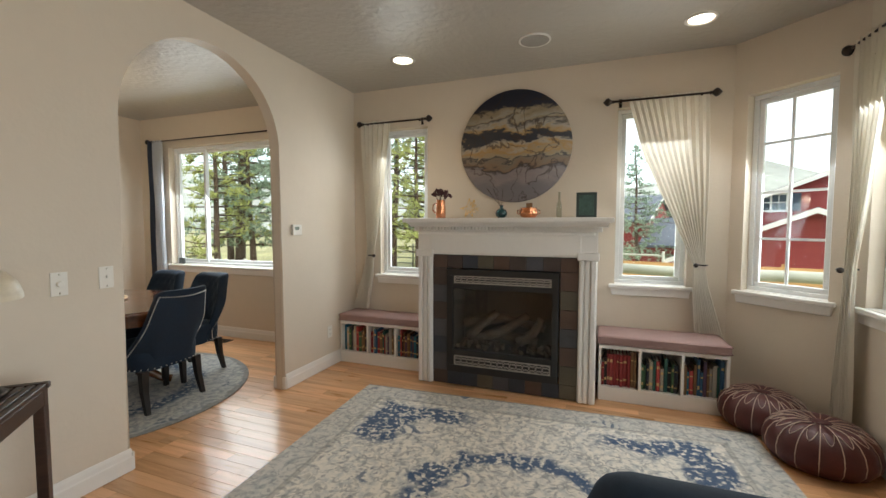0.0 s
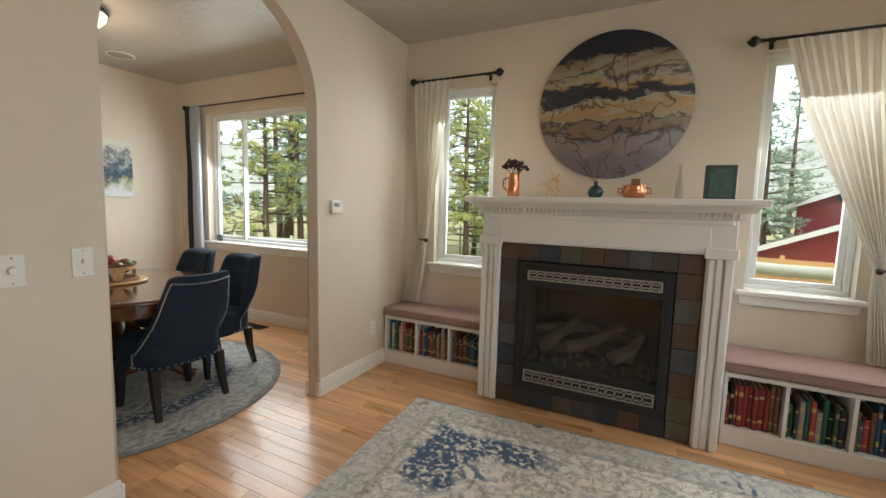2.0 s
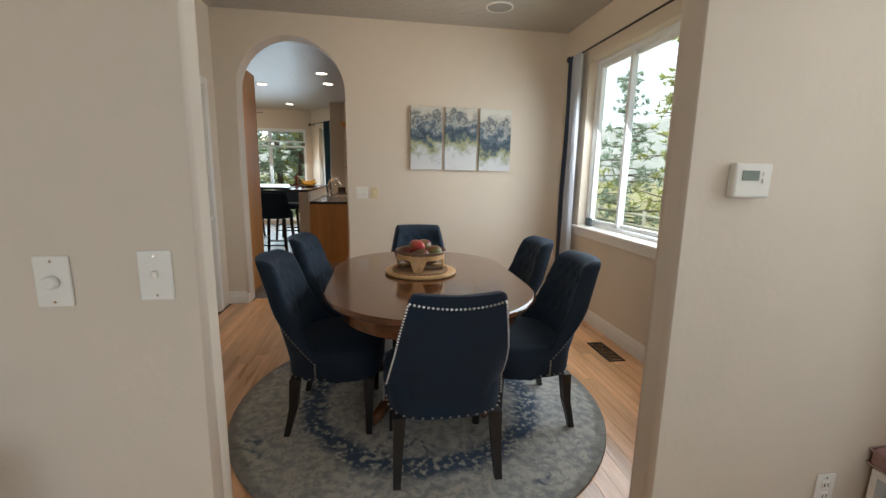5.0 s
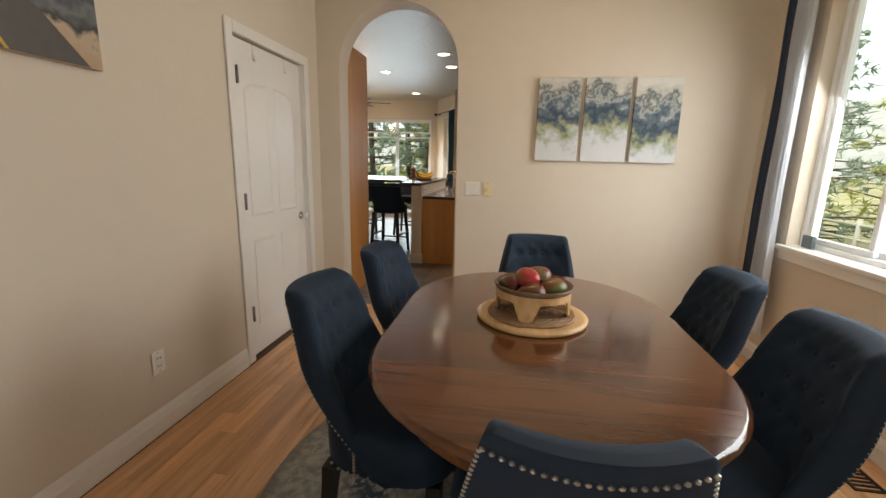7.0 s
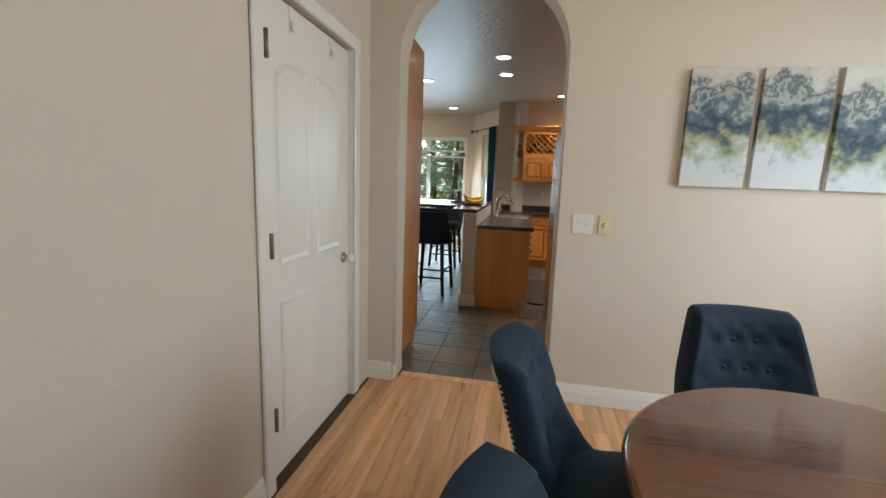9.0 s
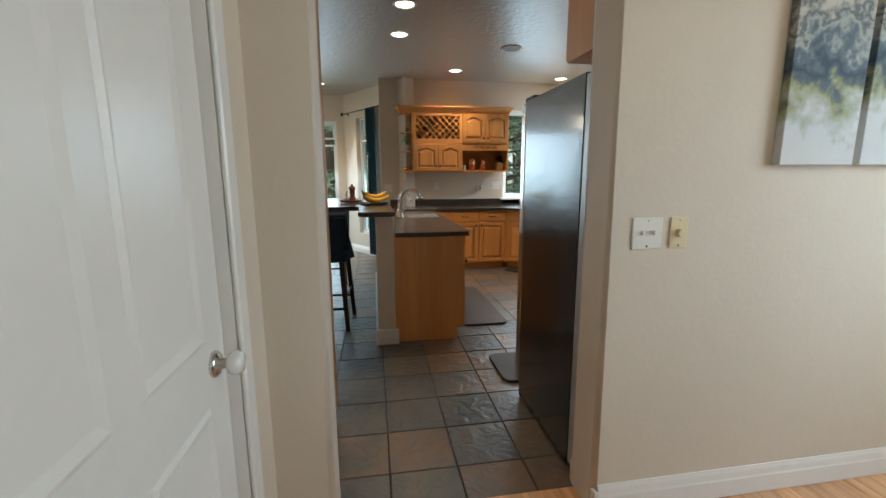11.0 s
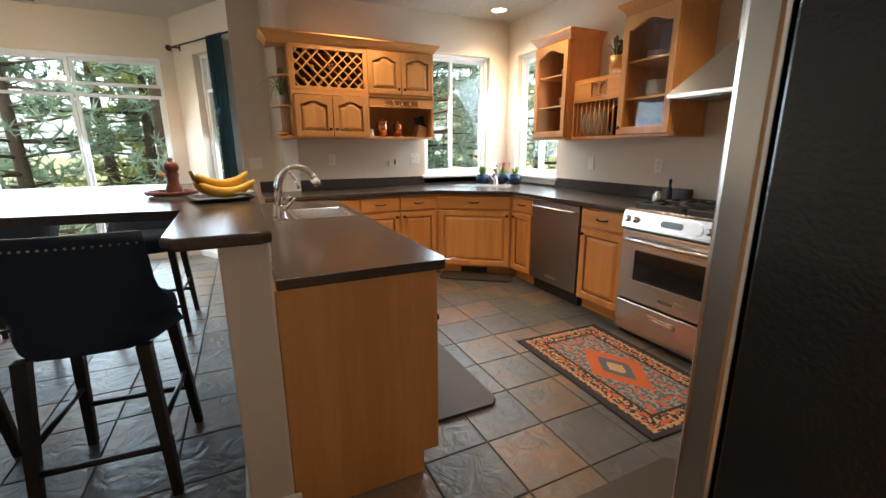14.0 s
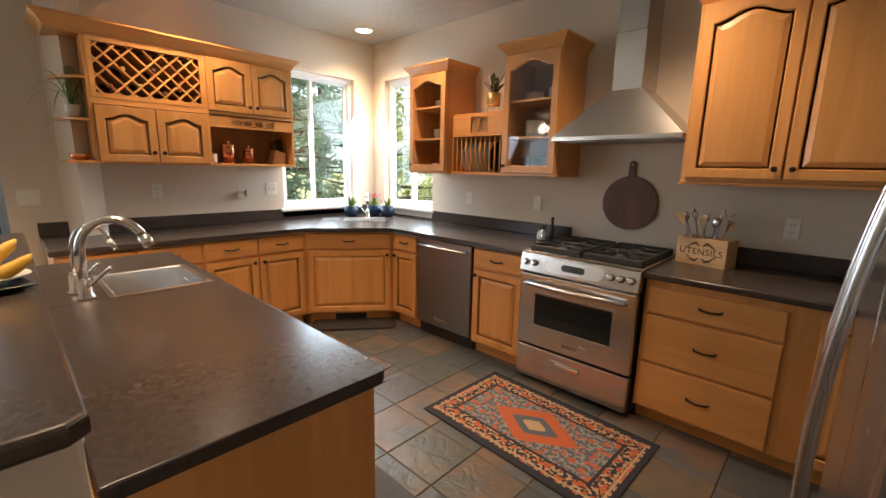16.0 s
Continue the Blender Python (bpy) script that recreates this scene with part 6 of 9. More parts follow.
part("case", bx(-0.045, 0.045, -0.012, 0.012, 0, 0.075, bevel=0.005), material("grey_plastic", (0.09, 0.11, 0.12), 0.4), clock)
part("screen", bx(-0.037, 0.037, -0.0135, -0.0115, 0.01, 0.067), material("lcd", (0.14, 0.18, 0.19), 0.2), clock)

# ---- kitchen ----
CZ = 0.885   # counter height


def panel_door(name, w, h, parent, m, arched=False, knob=None, mat=None, drawer=False, glassy=False):
    """A framed cabinet front: x across, y out of the room's face (negative is towards the room), z up, origin at its lower left corner."""
    mat = mat or maple
    fr = 0.052 if not drawer else 0.0
    d = new(name)
    d.empty_display_size = 0.02
    d.parent, d.matrix_basis = parent, m
    if drawer:
        bm = bmesh.new()
        box(bm, 0, w, -0.019, 0, 0, h, 0.006, 2)
        part("front", bm, maple_x, d)
    else:
        rise = min(0.05, h * 0.1) if arched else 0.0
        top = [(fr + (w - 2 * fr) * k / 16, h - fr - rise * 1.0 + rise * (0.5 - 0.5 * math.cos(2 * math.pi * k / 16)) * (1.0 if 1 else 0)) for k in range(17)]
        bm = bmesh.new()
        inner = [(fr, fr)] + [(w - fr, fr)] + top[::-1]
        outer = [(0, 0), (w, 0)] + [(w - w * k / 16, h) for k in range(17)]
        a = [[bm.verts.new((x, y, z)) for x, z in ps] for ps, y in ((outer, 0), (outer, -0.017), ([(min(max(x, 0.003), w - 0.003), min(max(z, 0.003), h - 0.003)) for x, z in outer], -0.020), ([(x + (0.005 if x < w / 2 else -0.005) * -1, z - (0.005 if z < h / 2 else -0.005)) for x, z in inner], -0.020), (inner, -0.014), (inner, 0))]
        n = len(outer)
        for p, q in zip(a, a[1:]):
            for i in range(n):
                bm.faces.new((p[i], p[(i + 1) % n], q[(i + 1) % n], q[i]))
        part("frame", bm, mat, d)
        if glassy:
            pn = part("glass_pane", bx(fr - 0.004, w - fr + 0.004, -0.008, -0.005, fr - 0.004, h - fr + 0.004), glass, d)
            pn.visible_shadow = False
        else:
            cx, cz = w / 2, h / 2
            def inset(ps, g):
                return [(x + (g if x < cx else -g) * (1 if abs(x - cx) > 0.35 * (w - 2 * fr) else abs(x - cx) / (0.35 * (w - 2 * fr))), z + (g if z < cz else -g)) for x, z in ps]
            bm = bmesh.new()
            loft(bm, [[(x, y, z) for x, z in ps] for ps, y in ((inner, -0.006), (inset(inner, 0.010), -0.006), (inset(inner, 0.034), -0.0165), (inset(inner, 0.036), -0.0165))], True, False)
            part("raised_panel", bm, mat, d)
    if knob == "pull":
        bm = bmesh.new()
        cx, cz = w / 2, h / 2
        tube(bm, [(cx - 0.05, -0.019, cz + 0.004), (cx - 0.045, -0.032, cz), (cx, -0.038, cz - 0.004), (cx + 0.045, -0.032, cz), (cx + 0.05, -0.019, cz + 0.004)], 0.006, 8)
        part("pull_handle", bm, dark_bronze, d, "dark bronze pull")
    elif knob:
        bm = bmesh.new()
        lathe(bm, [(0.006, 0.019), (0.006, 0.030), (0.014, 0.036), (0.014, 0.042), (0.007, 0.046)], 14, Matrix.Translation((knob[0], 0, knob[1])) @ Matrix.Rotation(radians(90), 4, "X"))
        part("knob", bm, dark_bronze, d, "dark bronze knob")
    return d


def facing(x, y, z, rz):
    return pose(x, y, z, 0, 0, rz)


# rz: north wall 0 (faces -y), west wall 90 (faces +x)
def base_cabinet(x, y, w, rz, fronts, label, depth=0.60, name="base_cabinet", toe=True):
    """A floor unit whose front lower left corner stands at (x, y). fronts: (kind, x0, z0, w, h, knob)."""
    c = thing(name, label, "cabinet", facing(x, y, 0, rz), group="kitchen base cabinets")
    bm = bmesh.new()
    box(bm, 0.0005, w - 0.0005, 0.0, depth, 0.095, CZ - 0.037)
    part("body", bm, maple, c)
    part("toe_kick", bx(0.0005, w - 0.0005, 0.065, depth - 0.01, 0.002, 0.094), maple_x, c)
    for kind, x0, z0, ww, hh, kn in fronts:
        if kind == "drawer":
            panel_door("drawer", ww, hh, c, pose(x0, -0.001, z0), drawer=True, knob="pull")
        elif kind == "plain":
            panel_door("drawer", ww, hh, c, pose(x0, -0.001, z0), drawer=True, knob=None)
        else:
            panel_door("door", ww, hh, c, pose(x0, -0.001, z0), knob=kn)
    return c


ZD, HD, ZB, HB = 0.70, 0.135, 0.115, 0.565   # drawer row and door row
LB = "honey maple base cabinet with a drawer over panelled doors"
# west run, from its south end
WF = -9.94
for y0, w in ((1.04, 0.80), (1.84, 0.80)):
    half = w / 2 - 0.018
    base_cabinet(WF, y0, w, 90, [("drawer", 0.01, ZD, half, HD, 1), ("drawer", w / 2 + 0.008, ZD, half, HD, 1),
                                 ("door", 0.01, ZB, half, HB, (half - 0.03, HB - 0.04)), ("door", w / 2 + 0.008, ZB, half, HB, (0.03, HB - 0.04))], LB, 0.64)
# slanting sink base in the corner
dx_, dy_ = -9.94, 2.64
ex_, ey_ = -9.46, 3.26
dl_ = math.hypot(ex_ - dx_, ey_ - dy_)
drz = math.degrees(math.atan2(ey_ - dy_, ex_ - dx_))
sinkb = thing("corner_sink_cabinet", "honey maple corner sink cabinet with one panelled door", "cabinet", facing(dx_, dy_, 0, drz), group="kitchen base cabinets")
inv = facing(dx_, dy_, 0, drz).inverted()
bm = bmesh.new()
corner = [inv @ Vector((x, y, 0)) for x, y in ((dx_, dy_), (ex_, ey_), (ex_, KN - 0.004), (KW + 0.004, KN - 0.004), (KW + 0.004, dy_))]
prism(bm, [(p.x, p.y) for p in corner], Matrix.Translation((0, 0, 0.095)), CZ - 0.037 - 0.095)
part("body", bm, maple, sinkb)
bm = bmesh.new()
prism(bm, [(p.x + (0.03 if k == 0 else -0.03 if k == 1 else 0), p.y + (0.06 if k < 2 else 0)) for k, p in enumerate(corner)], Matrix.Translation((0, 0, 0.002)), 0.092)
part("toe_kick", bm, maple_x, sinkb)
panel_door("drawer", dl_ - 0.06, HD, sinkb, pose(0.03, -0.001, ZD), drawer=True, knob="pull")
panel_door("door", dl_ - 0.06, HB, sinkb, pose(0.03, -0.001, ZB), knob=(dl_ - 0.09, HB - 0.04))
bm = bmesh.new()
box(bm, dl_ / 2 - 0.14, dl_ / 2 + 0.14, 0.048, 0.0595, 0.02, 0.085, 0.003, 1)
vg = part("toe_vent", bm, black_iron, sinkb, "black toe-kick vent grille")
for k in range(8):
    part("vent_slat", bx(dl_ / 2 - 0.12 + 0.03 * k, dl_ / 2 - 0.105 + 0.03 * k, 0.045, 0.0485, 0.028, 0.077), dark_bronze, vg)
# north run
NF = 3.265
base_cabinet(-9.46, NF, 0.32, 0, [("drawer", 0.01, ZD, 0.30, HD, 1), ("door", 0.01, ZB, 0.30, HB, (0.03, HB - 0.04))], LB, 0.64)
base_cabinet(-8.53, NF, 0.455, 0, [("drawer", 0.015, ZD, 0.425, HD, 1), ("door", 0.015, ZB, 0.425, HB, (0.03, HB - 0.04))], LB, 0.64)
base_cabinet(-7.305, NF, 0.64, 0, [("drawer", 0.02, 0.665, 0.595, 0.145, 1), ("drawer", 0.02, 0.385, 0.595, 0.265, 1), ("drawer", 0.02, 0.105, 0.595, 0.265, 1)], "honey maple cabinet with three deep drawers", 0.64, "drawer_cabinet")
base_cabinet(-6.665, NF, 0.98, 0, [("door", 0.09, ZB, 0.45, 0.70, (0.03, 0.62))], "honey maple base cabinet beside the fridge", 0.64)

# worktops
wt = thing("worktop", "dark brown stone worktop with a low backsplash", "counter", pose(0, 0, 0))


def worktop_piece(name, pts, parent, z0=CZ - 0.036, z1=CZ, bev=0.010):
    bm = bmesh.new()
    prism(bm, pts, Matrix.Translation((0, 0, z0)), z1 - z0, bev, 3)
    return part(name, bm, counter_stone, parent)


worktop_piece("slab", [(KW + 0.003, 1.02), (-9.905, 1.02), (-9.905, 2.63), (-9.435, 3.225), (-8.075, 3.225), (-8.075, KN - 0.003), (KW + 0.003, KN - 0.003)], wt)
worktop_piece("slab", [(-7.31, 3.225), (-5.67, 3.225), (-5.67, KN - 0.003), (-7.31, KN - 0.003)], wt)
part("backsplash", bx(KW + 0.003, KW + 0.022, 1.02, KN - 0.025, CZ + 0.001, CZ + 0.10, bevel=0.003), counter_stone, wt)
part("backsplash", bx(KW + 0.023, -8.08, KN - 0.022, KN - 0.003, CZ + 0.001, CZ + 0.10, bevel=0.003), counter_stone, wt)
part("backsplash", bx(-7.30, -5.68, KN - 0.022, KN - 0.003, CZ + 0.001, CZ + 0.10, bevel=0.003), counter_stone, wt)

# corner sink: steel rim, drainer ridges and tap
cs = thing("corner_sink", "small steel sink with ridged drainer in the corner", "sink", pose(-10.08, 3.40, CZ + 0.001, 0, 0, drz - 0))
bm = bmesh.new()
ring(bm, -0.22, 0.22, -0.16, 0.16, 0.015, 0.0, 0.004, 0.001)
bm.transform(Matrix(((1, 0, 0, 0), (0, 0, 1, 0), (0, 1, 0, 0), (0, 0, 0, 1))))
part("rim", bm, steel, cs)
part("basin", bx(-0.205, 0.205, -0.145, 0.145, 0.0, 0.002), dark_steel, cs)
for k in range(9):
    part("drainer_groove", bx(-0.42 + 0.02 * k, -0.41 + 0.02 * k, -0.13, 0.13, 0.0, 0.003), dark_steel, cs)


def gooseneck(x, y, z, rz, h, reach, r, label):
    f = thing("faucet", label, "faucet", pose(x, y, z, 0, 0, rz))
    bm = bmesh.new()
    lathe(bm, [(0.03, 0), (0.03, 0.008), (0.022, 0.014), (0.02, 0.07), (0.016, 0.085)], 20)
    part("base", bm, chrome, f)
    bm = bmesh.new()
    pts = [(0, 0, 0.07), (0, 0, h * 0.6)] + [(reach / 2 - reach / 2 * math.cos(a), 0, h * 0.6 + h * 0.4 * math.sin(a)) for a in [math.pi * k / 14 * 0.86 for k in range(1, 15)]]
    tube(bm, pts, r, 12)
    part("spout", bm, chrome, f)
    bm = bmesh.new()
    e = Vector(pts[-1])
    d = (e - Vector(pts[-2])).normalized()
    tube(bm, [e, e + d * 0.045], r * 1.25, 12)
    part("spray_head", bm, chrome, f)
    bm = bmesh.new()
    tube(bm, [(0, 0.0, 0.05), (0.03, -0.03, 0.062), (0.085, -0.06, 0.115), (0.10, -0.065, 0.13)], 0.009, 10, 0.006)
    part("lever", bm, chrome, f)
    return f


gooseneck(-10.2, 3.52, CZ, drz - 90, 0.27, 0.15, 0.012, "nickel gooseneck tap over the corner sink")
for k, (px, py, hh, kind) in enumerate(((-10.42, 3.47, 0.11, 0), (-10.34, 3.71, 0.115, 1), (-10.17, 3.76, 0.115, 2))):
    pt_ = thing("potted_plant", "glazed dark blue pot with %s" % ("pink flowers" if kind == 1 else "a small green plant"), "plant", pose(px, py, CZ + 0.001), group="blue pots by the corner sink")
    bm = bmesh.new()
    lathe(bm, [(0.045, 0), (0.07, 0.02), (0.082, 0.06), (0.075, 0.09), (0.066, 0.10), (0.072, hh), (0.06, hh), (0.055, 0.08)], 24)
    part("pot", bm, material("cobalt_glaze", (0.01, 0.03, 0.075), 0.15, var=0.3, scale=15, coat=0.4), pt_)
    rp = random.Random(k + 3)
    bm = bmesh.new()
    for q in range(26):
        a, rr = rp.uniform(0, 6.28), rp.uniform(0.02, 0.08)
        blade(bm, (0.02 * math.cos(a), 0.02 * math.sin(a), 0.09), (rr * math.cos(a), rr * math.sin(a), 0.13 + rp.uniform(0, 0.09)), 0.02, 0.06, 3)
    part("foliage", bm, leafg, pt_)
    if kind == 1:
        pinkm = material("pink_petals", (0.55, 0.12, 0.16), 0.7, var=0.2)
        for q in range(12):
            a, rr = rp.uniform(0, 6.28), rp.uniform(0.0, 0.09)
            bm = bmesh.new()
            tube(bm, [(0, 0, 0.1), (rr * math.cos(a), rr * math.sin(a), 0.2)], 0.0012, 4)
            for w_ in range(5):
                ball(bm, (rr * math.cos(a) + rp.gauss(0, 0.007), rr * math.sin(a) + rp.gauss(0, 0.007), 0.2 + rp.uniform(0, 0.04)), 0.007, u=6, v=4)
            part("blossom", bm, pinkm, pt_)

# dishwasher
dw = thing("dishwasher", "dark stainless dishwasher with a bar handle", "dishwasher", pose(-9.137, 3.245, 0))
part("body", bx(0.004, 0.596, 0.03, 0.62, 0.10, CZ - 0.038), black_iron, dw)
bm = bmesh.new()
box(bm, 0.004, 0.596, 0.0, 0.03, 0.115, CZ - 0.042, 0.006, 2)
part("door", bm, dark_steel, dw)
bm = bmesh.new()
tube(bm, [(0.04, 0.002, 0.79), (0.045, -0.035, 0.79), (0.555, -0.035, 0.79), (0.56, 0.002, 0.79)], 0.011, 12)
part("handle", bm, steel, dw)
part("badge", bx(0.22, 0.36, -0.0015, 0.001, 0.165, 0.19), steel, dw)
part("toe_panel", bx(0.004, 0.596, 0.05, 0.06, 0.004, 0.10), black_iron, dw)

# range
rg = thing("gas_range", "stainless steel gas range with black grates", "stove", pose(-8.068, 3.175, 0))
W_ = 0.752
part("side_panel", bx(0.002, W_ - 0.002, 0.06, 0.70, 0.03, 0.86), black_iron, rg)
bm = bmesh.new()
prism(bm, [(0.0, 0.775), (0.005, 0.765), (0.05, 0.765), (0.10, 0.765), (0.10, 0.895), (0.045, 0.895), (0.02, 0.885)], AX_X, W_, 0.004, 1)
cp = part("control_panel", bm, steel, rg)
bm = bmesh.new()
tilt = Matrix.Translation((0, 0.010, 0.83)) @ Matrix.Rotation(radians(-12), 4, "X")
pts = arc(0.22, 0, 0.04, 90, 270, 12) + arc(0.52, 0, 0.04, -90, 90, 12)
prism(bm, pts, tilt @ Matrix.Rotation(radians(90), 4, "X"), 0.006, 0.002, 1)
part("display_surround", bm, material("satin_silver", (0.72, 0.70, 0.67), 0.3, metal=0.8), cp)
bm = bmesh.new()
pts = arc(0.315, 0.0, 0.02, 90, 270, 10) + arc(0.425, 0.0, 0.02, -90, 90, 10)
prism(bm, pts, tilt @ Matrix.Rotation(radians(90), 4, "X") @ Matrix.Translation((0, 0, 0.0062)), 0.002)
part("display", bm, black_gloss, cp, "black oval display")
for kx in (0.045, 0.105, 0.60, 0.655, 0.71):
    bm = bmesh.new()
    lathe(bm, [(0.022, 0), (0.022, 0.006), (0.017, 0.012), (0.016, 0.028), (0.012, 0.03)], 18, Matrix.Translation((kx, 0.008, 0.83)) @ Matrix.Rotation(radians(78), 4, "X"))
    part("burner_knob", bm, chrome, cp)
bm = bmesh.new()
box(bm, 0.004, W_ - 0.004, 0.012, 0.06, 0.275, 0.755, 0.008, 2)
od = part("oven_door", bm, steel, rg)
part("oven_window", bx(0.125, W_ - 0.125, 0.0085, 0.013, 0.42, 0.63, bevel=0.002), material("oven_glass", (0.01, 0.012, 0.013), 0.06, coat=0.5), od, "black oven glass")
bm = bmesh.new()
ring(bm, 0.11, W_ - 0.11, 0.405, 0.645, 0.016, 0.007, 0.0125, 0.002)
part("window_trim", bm, steel, od)
bm = bmesh.new()
tube(bm, [(0.06, 0.014, 0.695), (0.07, -0.03, 0.70), (W_ / 2, -0.048, 0.70), (W_ - 0.07, -0.03, 0.70), (W_ - 0.06, 0.014, 0.695)], 0.014, 12)
part("oven_handle", bm, steel, od)
part("badge", bx(0.33, 0.43, 0.0095, 0.0125, 0.325, 0.345), dark_steel, od)
bm = bmesh.new()
box(bm, 0.004, W_ - 0.004, 0.014, 0.06, 0.045, 0.262, 0.008, 2)
dr_ = part("drawer", bm, steel, rg)
bm = bmesh.new()
box(bm, 0.30, 0.46, -0.004, 0.015, 0.17, 0.205, 0.008, 3)
part("drawer_handle", bm, chrome, dr_)
part("kick", bx(0.01, W_ - 0.01, 0.07, 0.08, 0.003, 0.04), black_iron, rg)
bm = bmesh.new()
box(bm, -0.002, W_ + 0.002, 0.05, 0.70, 0.875, 0.897, 0.004, 1)
part("cooktop", bm, steel, rg)
for gx0 in (0.02, 0.39):
    bm = bmesh.new()
    gx1 = gx0 + 0.345
    ring(bm, gx0, gx1, 0.09, 0.66, 0.018, 0.0, 0.034, 0.004)
    bm.transform(Matrix(((1, 0, 0, 0), (0, 0, 1, 0), (0, 1, 0, 0.897), (0, 0, 0, 1))))
    box(bm, gx0 + 0.015, gx1 - 0.015, 0.365, 0.385, 0.905, 0.931, 0.003, 1)
    for yc in (0.235, 0.515):
        cxx = (gx0 + gx1) / 2
        for a in range(6):
            dx, dy = math.cos(a * math.pi / 3), math.sin(a * math.pi / 3)
            tube(bm, [(cxx + dx * 0.045, yc + dy * 0.045, 0.931), (cxx + dx * 0.15, yc + dy * 0.13, 0.922)], 0.006, 6)
    part("grate", bm, black_iron, rg, "black cast iron grate")
    for yc in (0.235, 0.515):
        bm = bmesh.new()
        lathe(bm, [(0.05, 0.897), (0.05, 0.905), (0.035, 0.91), (0.035, 0.918), (0.01, 0.92)], 20, Matrix.Translation(((gx0 + gx1) / 2, yc, 0)))
        part("burner", bm, black_iron, rg)

# hood
hd = thing("range_hood", "stainless steel chimney range hood", "range hood", pose(-7.68, 0, 0))
bm = bmesh.new()
f0, bk_ = 3.50, KN - 0.003
lo = [(-0.40, f0, 1.61), (0.40, f0, 1.61), (0.40, bk_, 1.61), (-0.40, bk_, 1.61)]
lo2 = [(x, y, 1.635) for x, y, _ in lo]
up = [(-0.085, 3.635, 1.92), (0.115, 3.635, 1.92), (0.115, bk_, 1.92), (-0.085, bk_, 1.92)]
loft(bm, [lo, lo2, up], True, False)
part("canopy", bm, steel, hd)
part("chimney", bx(-0.078, 0.108, 3.642, bk_, 1.915, 2.26, bevel=0.003, seg=1), steel, hd)
part("upper_chimney", bx(-0.072, 0.102, 3.649, bk_, 2.26, CEIL - 0.002, bevel=0.003, seg=1), steel, hd)
part("filter", bx(-0.36, 0.36, f0 + 0.05, bk_ - 0.04, 1.603, 1.611), dark_steel, hd)
part("badge", bx(-0.045, 0.035, f0 - 0.0012, f0 + 0.002, 1.616, 1.629), chrome, hd)
for k in range(4):
    part("button", bx(-0.06 + 0.04 * k, -0.045 + 0.04 * k, f0 + 0.02, f0 + 0.035, 1.605, 1.6105), black_iron, hd)

# fridge
fr_ = thing("refrigerator", "tall black fridge with stainless side-by-side doors", "refrigerator", pose(0, 0, 0))
bm = bmesh.new()
box(bm, -6.44, -5.79, 1.61, 2.50, 0.03, 1.725, 0.006, 2)
part("cabinet", bm, black_gloss, fr_, "black textured fridge cabinet")
part("back_panel", bx(-5.7895, -5.73, 1.612, 2.498, 0.04, 1.715, bevel=0.004), material("galvanised_sheet", (0.50, 0.51, 0.51), 0.42, metal=0.5, var=0.08), fr_, "grey galvanised back panel")
for y0, y1 in ((1.612, 1.985), (1.99, 2.498)):
    bm = bmesh.new()
    box(bm, -6.52, -6.448, y0, y1, 0.10, 1.72, 0.014, 3)
    dd = part("door", bm, steel, fr_, "stainless steel fridge door")
    yh = 1.945 if y0 < 1.7 else 2.03
    bm = bmesh.new()
    tube(bm, [(-6.516 - 0.062 * math.sin(math.pi * q / 30) ** 0.7, yh, 0.30 + 1.16 * q / 30) for q in range(31)], 0.0135, 16)
    part("handle", bm, steel, dd)
part("kick_plate", bx(-6.45, -6.42, 1.62, 2.49, 0.004, 0.095), black_iron, fr_)
for yy in (1.66, 2.44):
    part("hinge_cover", bx(-6.50, -6.38, yy - 0.035, yy + 0.035, 1.721, 1.748, bevel=0.006), black_iron, fr_)
ofc = thing("over_fridge_cabinet", "honey maple cabinet over the fridge", "cabinet", pose(0, 0, 0))
part("body", bx(-5.98, DX - TK - 0.003, 1.615, 2.49, 1.80, 2.33, bevel=0.003, seg=1), maple, ofc)
for k in range(2):
    panel_door("door", 0.425, 0.50, ofc, pose(-5.982, 2.485 - 0.44 * k, 1.815, 0, 0, -90), knob=(0.03 if k else 0.39, 0.04))
# pantry cabinet beside the arch
pn = thing("pantry_cabinet", "tall honey maple pantry cabinet with a crown moulding", "cabinet", pose(0, 0, 0))
part("body", bx(-6.40, DX - TK - 0.003, -0.06, 0.545, 0.09, 2.28, bevel=0.002, seg=1), maple, pn)
part("toe_kick", bx(-6.34, DX - TK - 0.003, -0.05, 0.535, 0.003, 0.09), maple_x, pn)
for k in range(2):
    panel_door("door", 0.59, 1.04, pn, pose(-6.4005, 0.54, 0.11 + 1.07 * k, 0, 0, -90), arched=True, knob=(0.55, 0.5))


def crown(name, pts, parent, z, out=0.05, h=0.075, mat=None):
    """A crown moulding along a plan line; it leans out to the line's right."""
    P = [Vector((x, y, 0)) for x, y in pts]
    prof = [(0.0, 0.0), (0.006, 0.008), (0.012, 0.022), (out * 0.55, h * 0.55), (out * 0.9, h * 0.78), (out, h * 0.84), (out, h), (0.0, h)]
    rows = []
    for k, p in enumerate(P):
        d0 = (p - P[k - 1]).normalized() if k else (P[1] - p).normalized()
        d1 = (P[k + 1] - p).normalized() if k < len(P) - 1 else d0
        n0, n1 = Vector((d0.y, -d0.x, 0)), Vector((d1.y, -d1.x, 0))
        b = (n0 + n1).normalized()
        b /= max(0.3, b.dot(n0))
        rows.append([p + b * o + Vector((0, 0, z + zz)) for o, zz in prof])
    bm = bmesh.new()
    loft(bm, rows, True, False)
    return part(name, bm, mat or maple_x, parent)


crown("crown_moulding", [(DX - TK - 0.004, 0.545), (-6.40, 0.545), (-6.40, -0.06)][::-1], pn, 2.27)
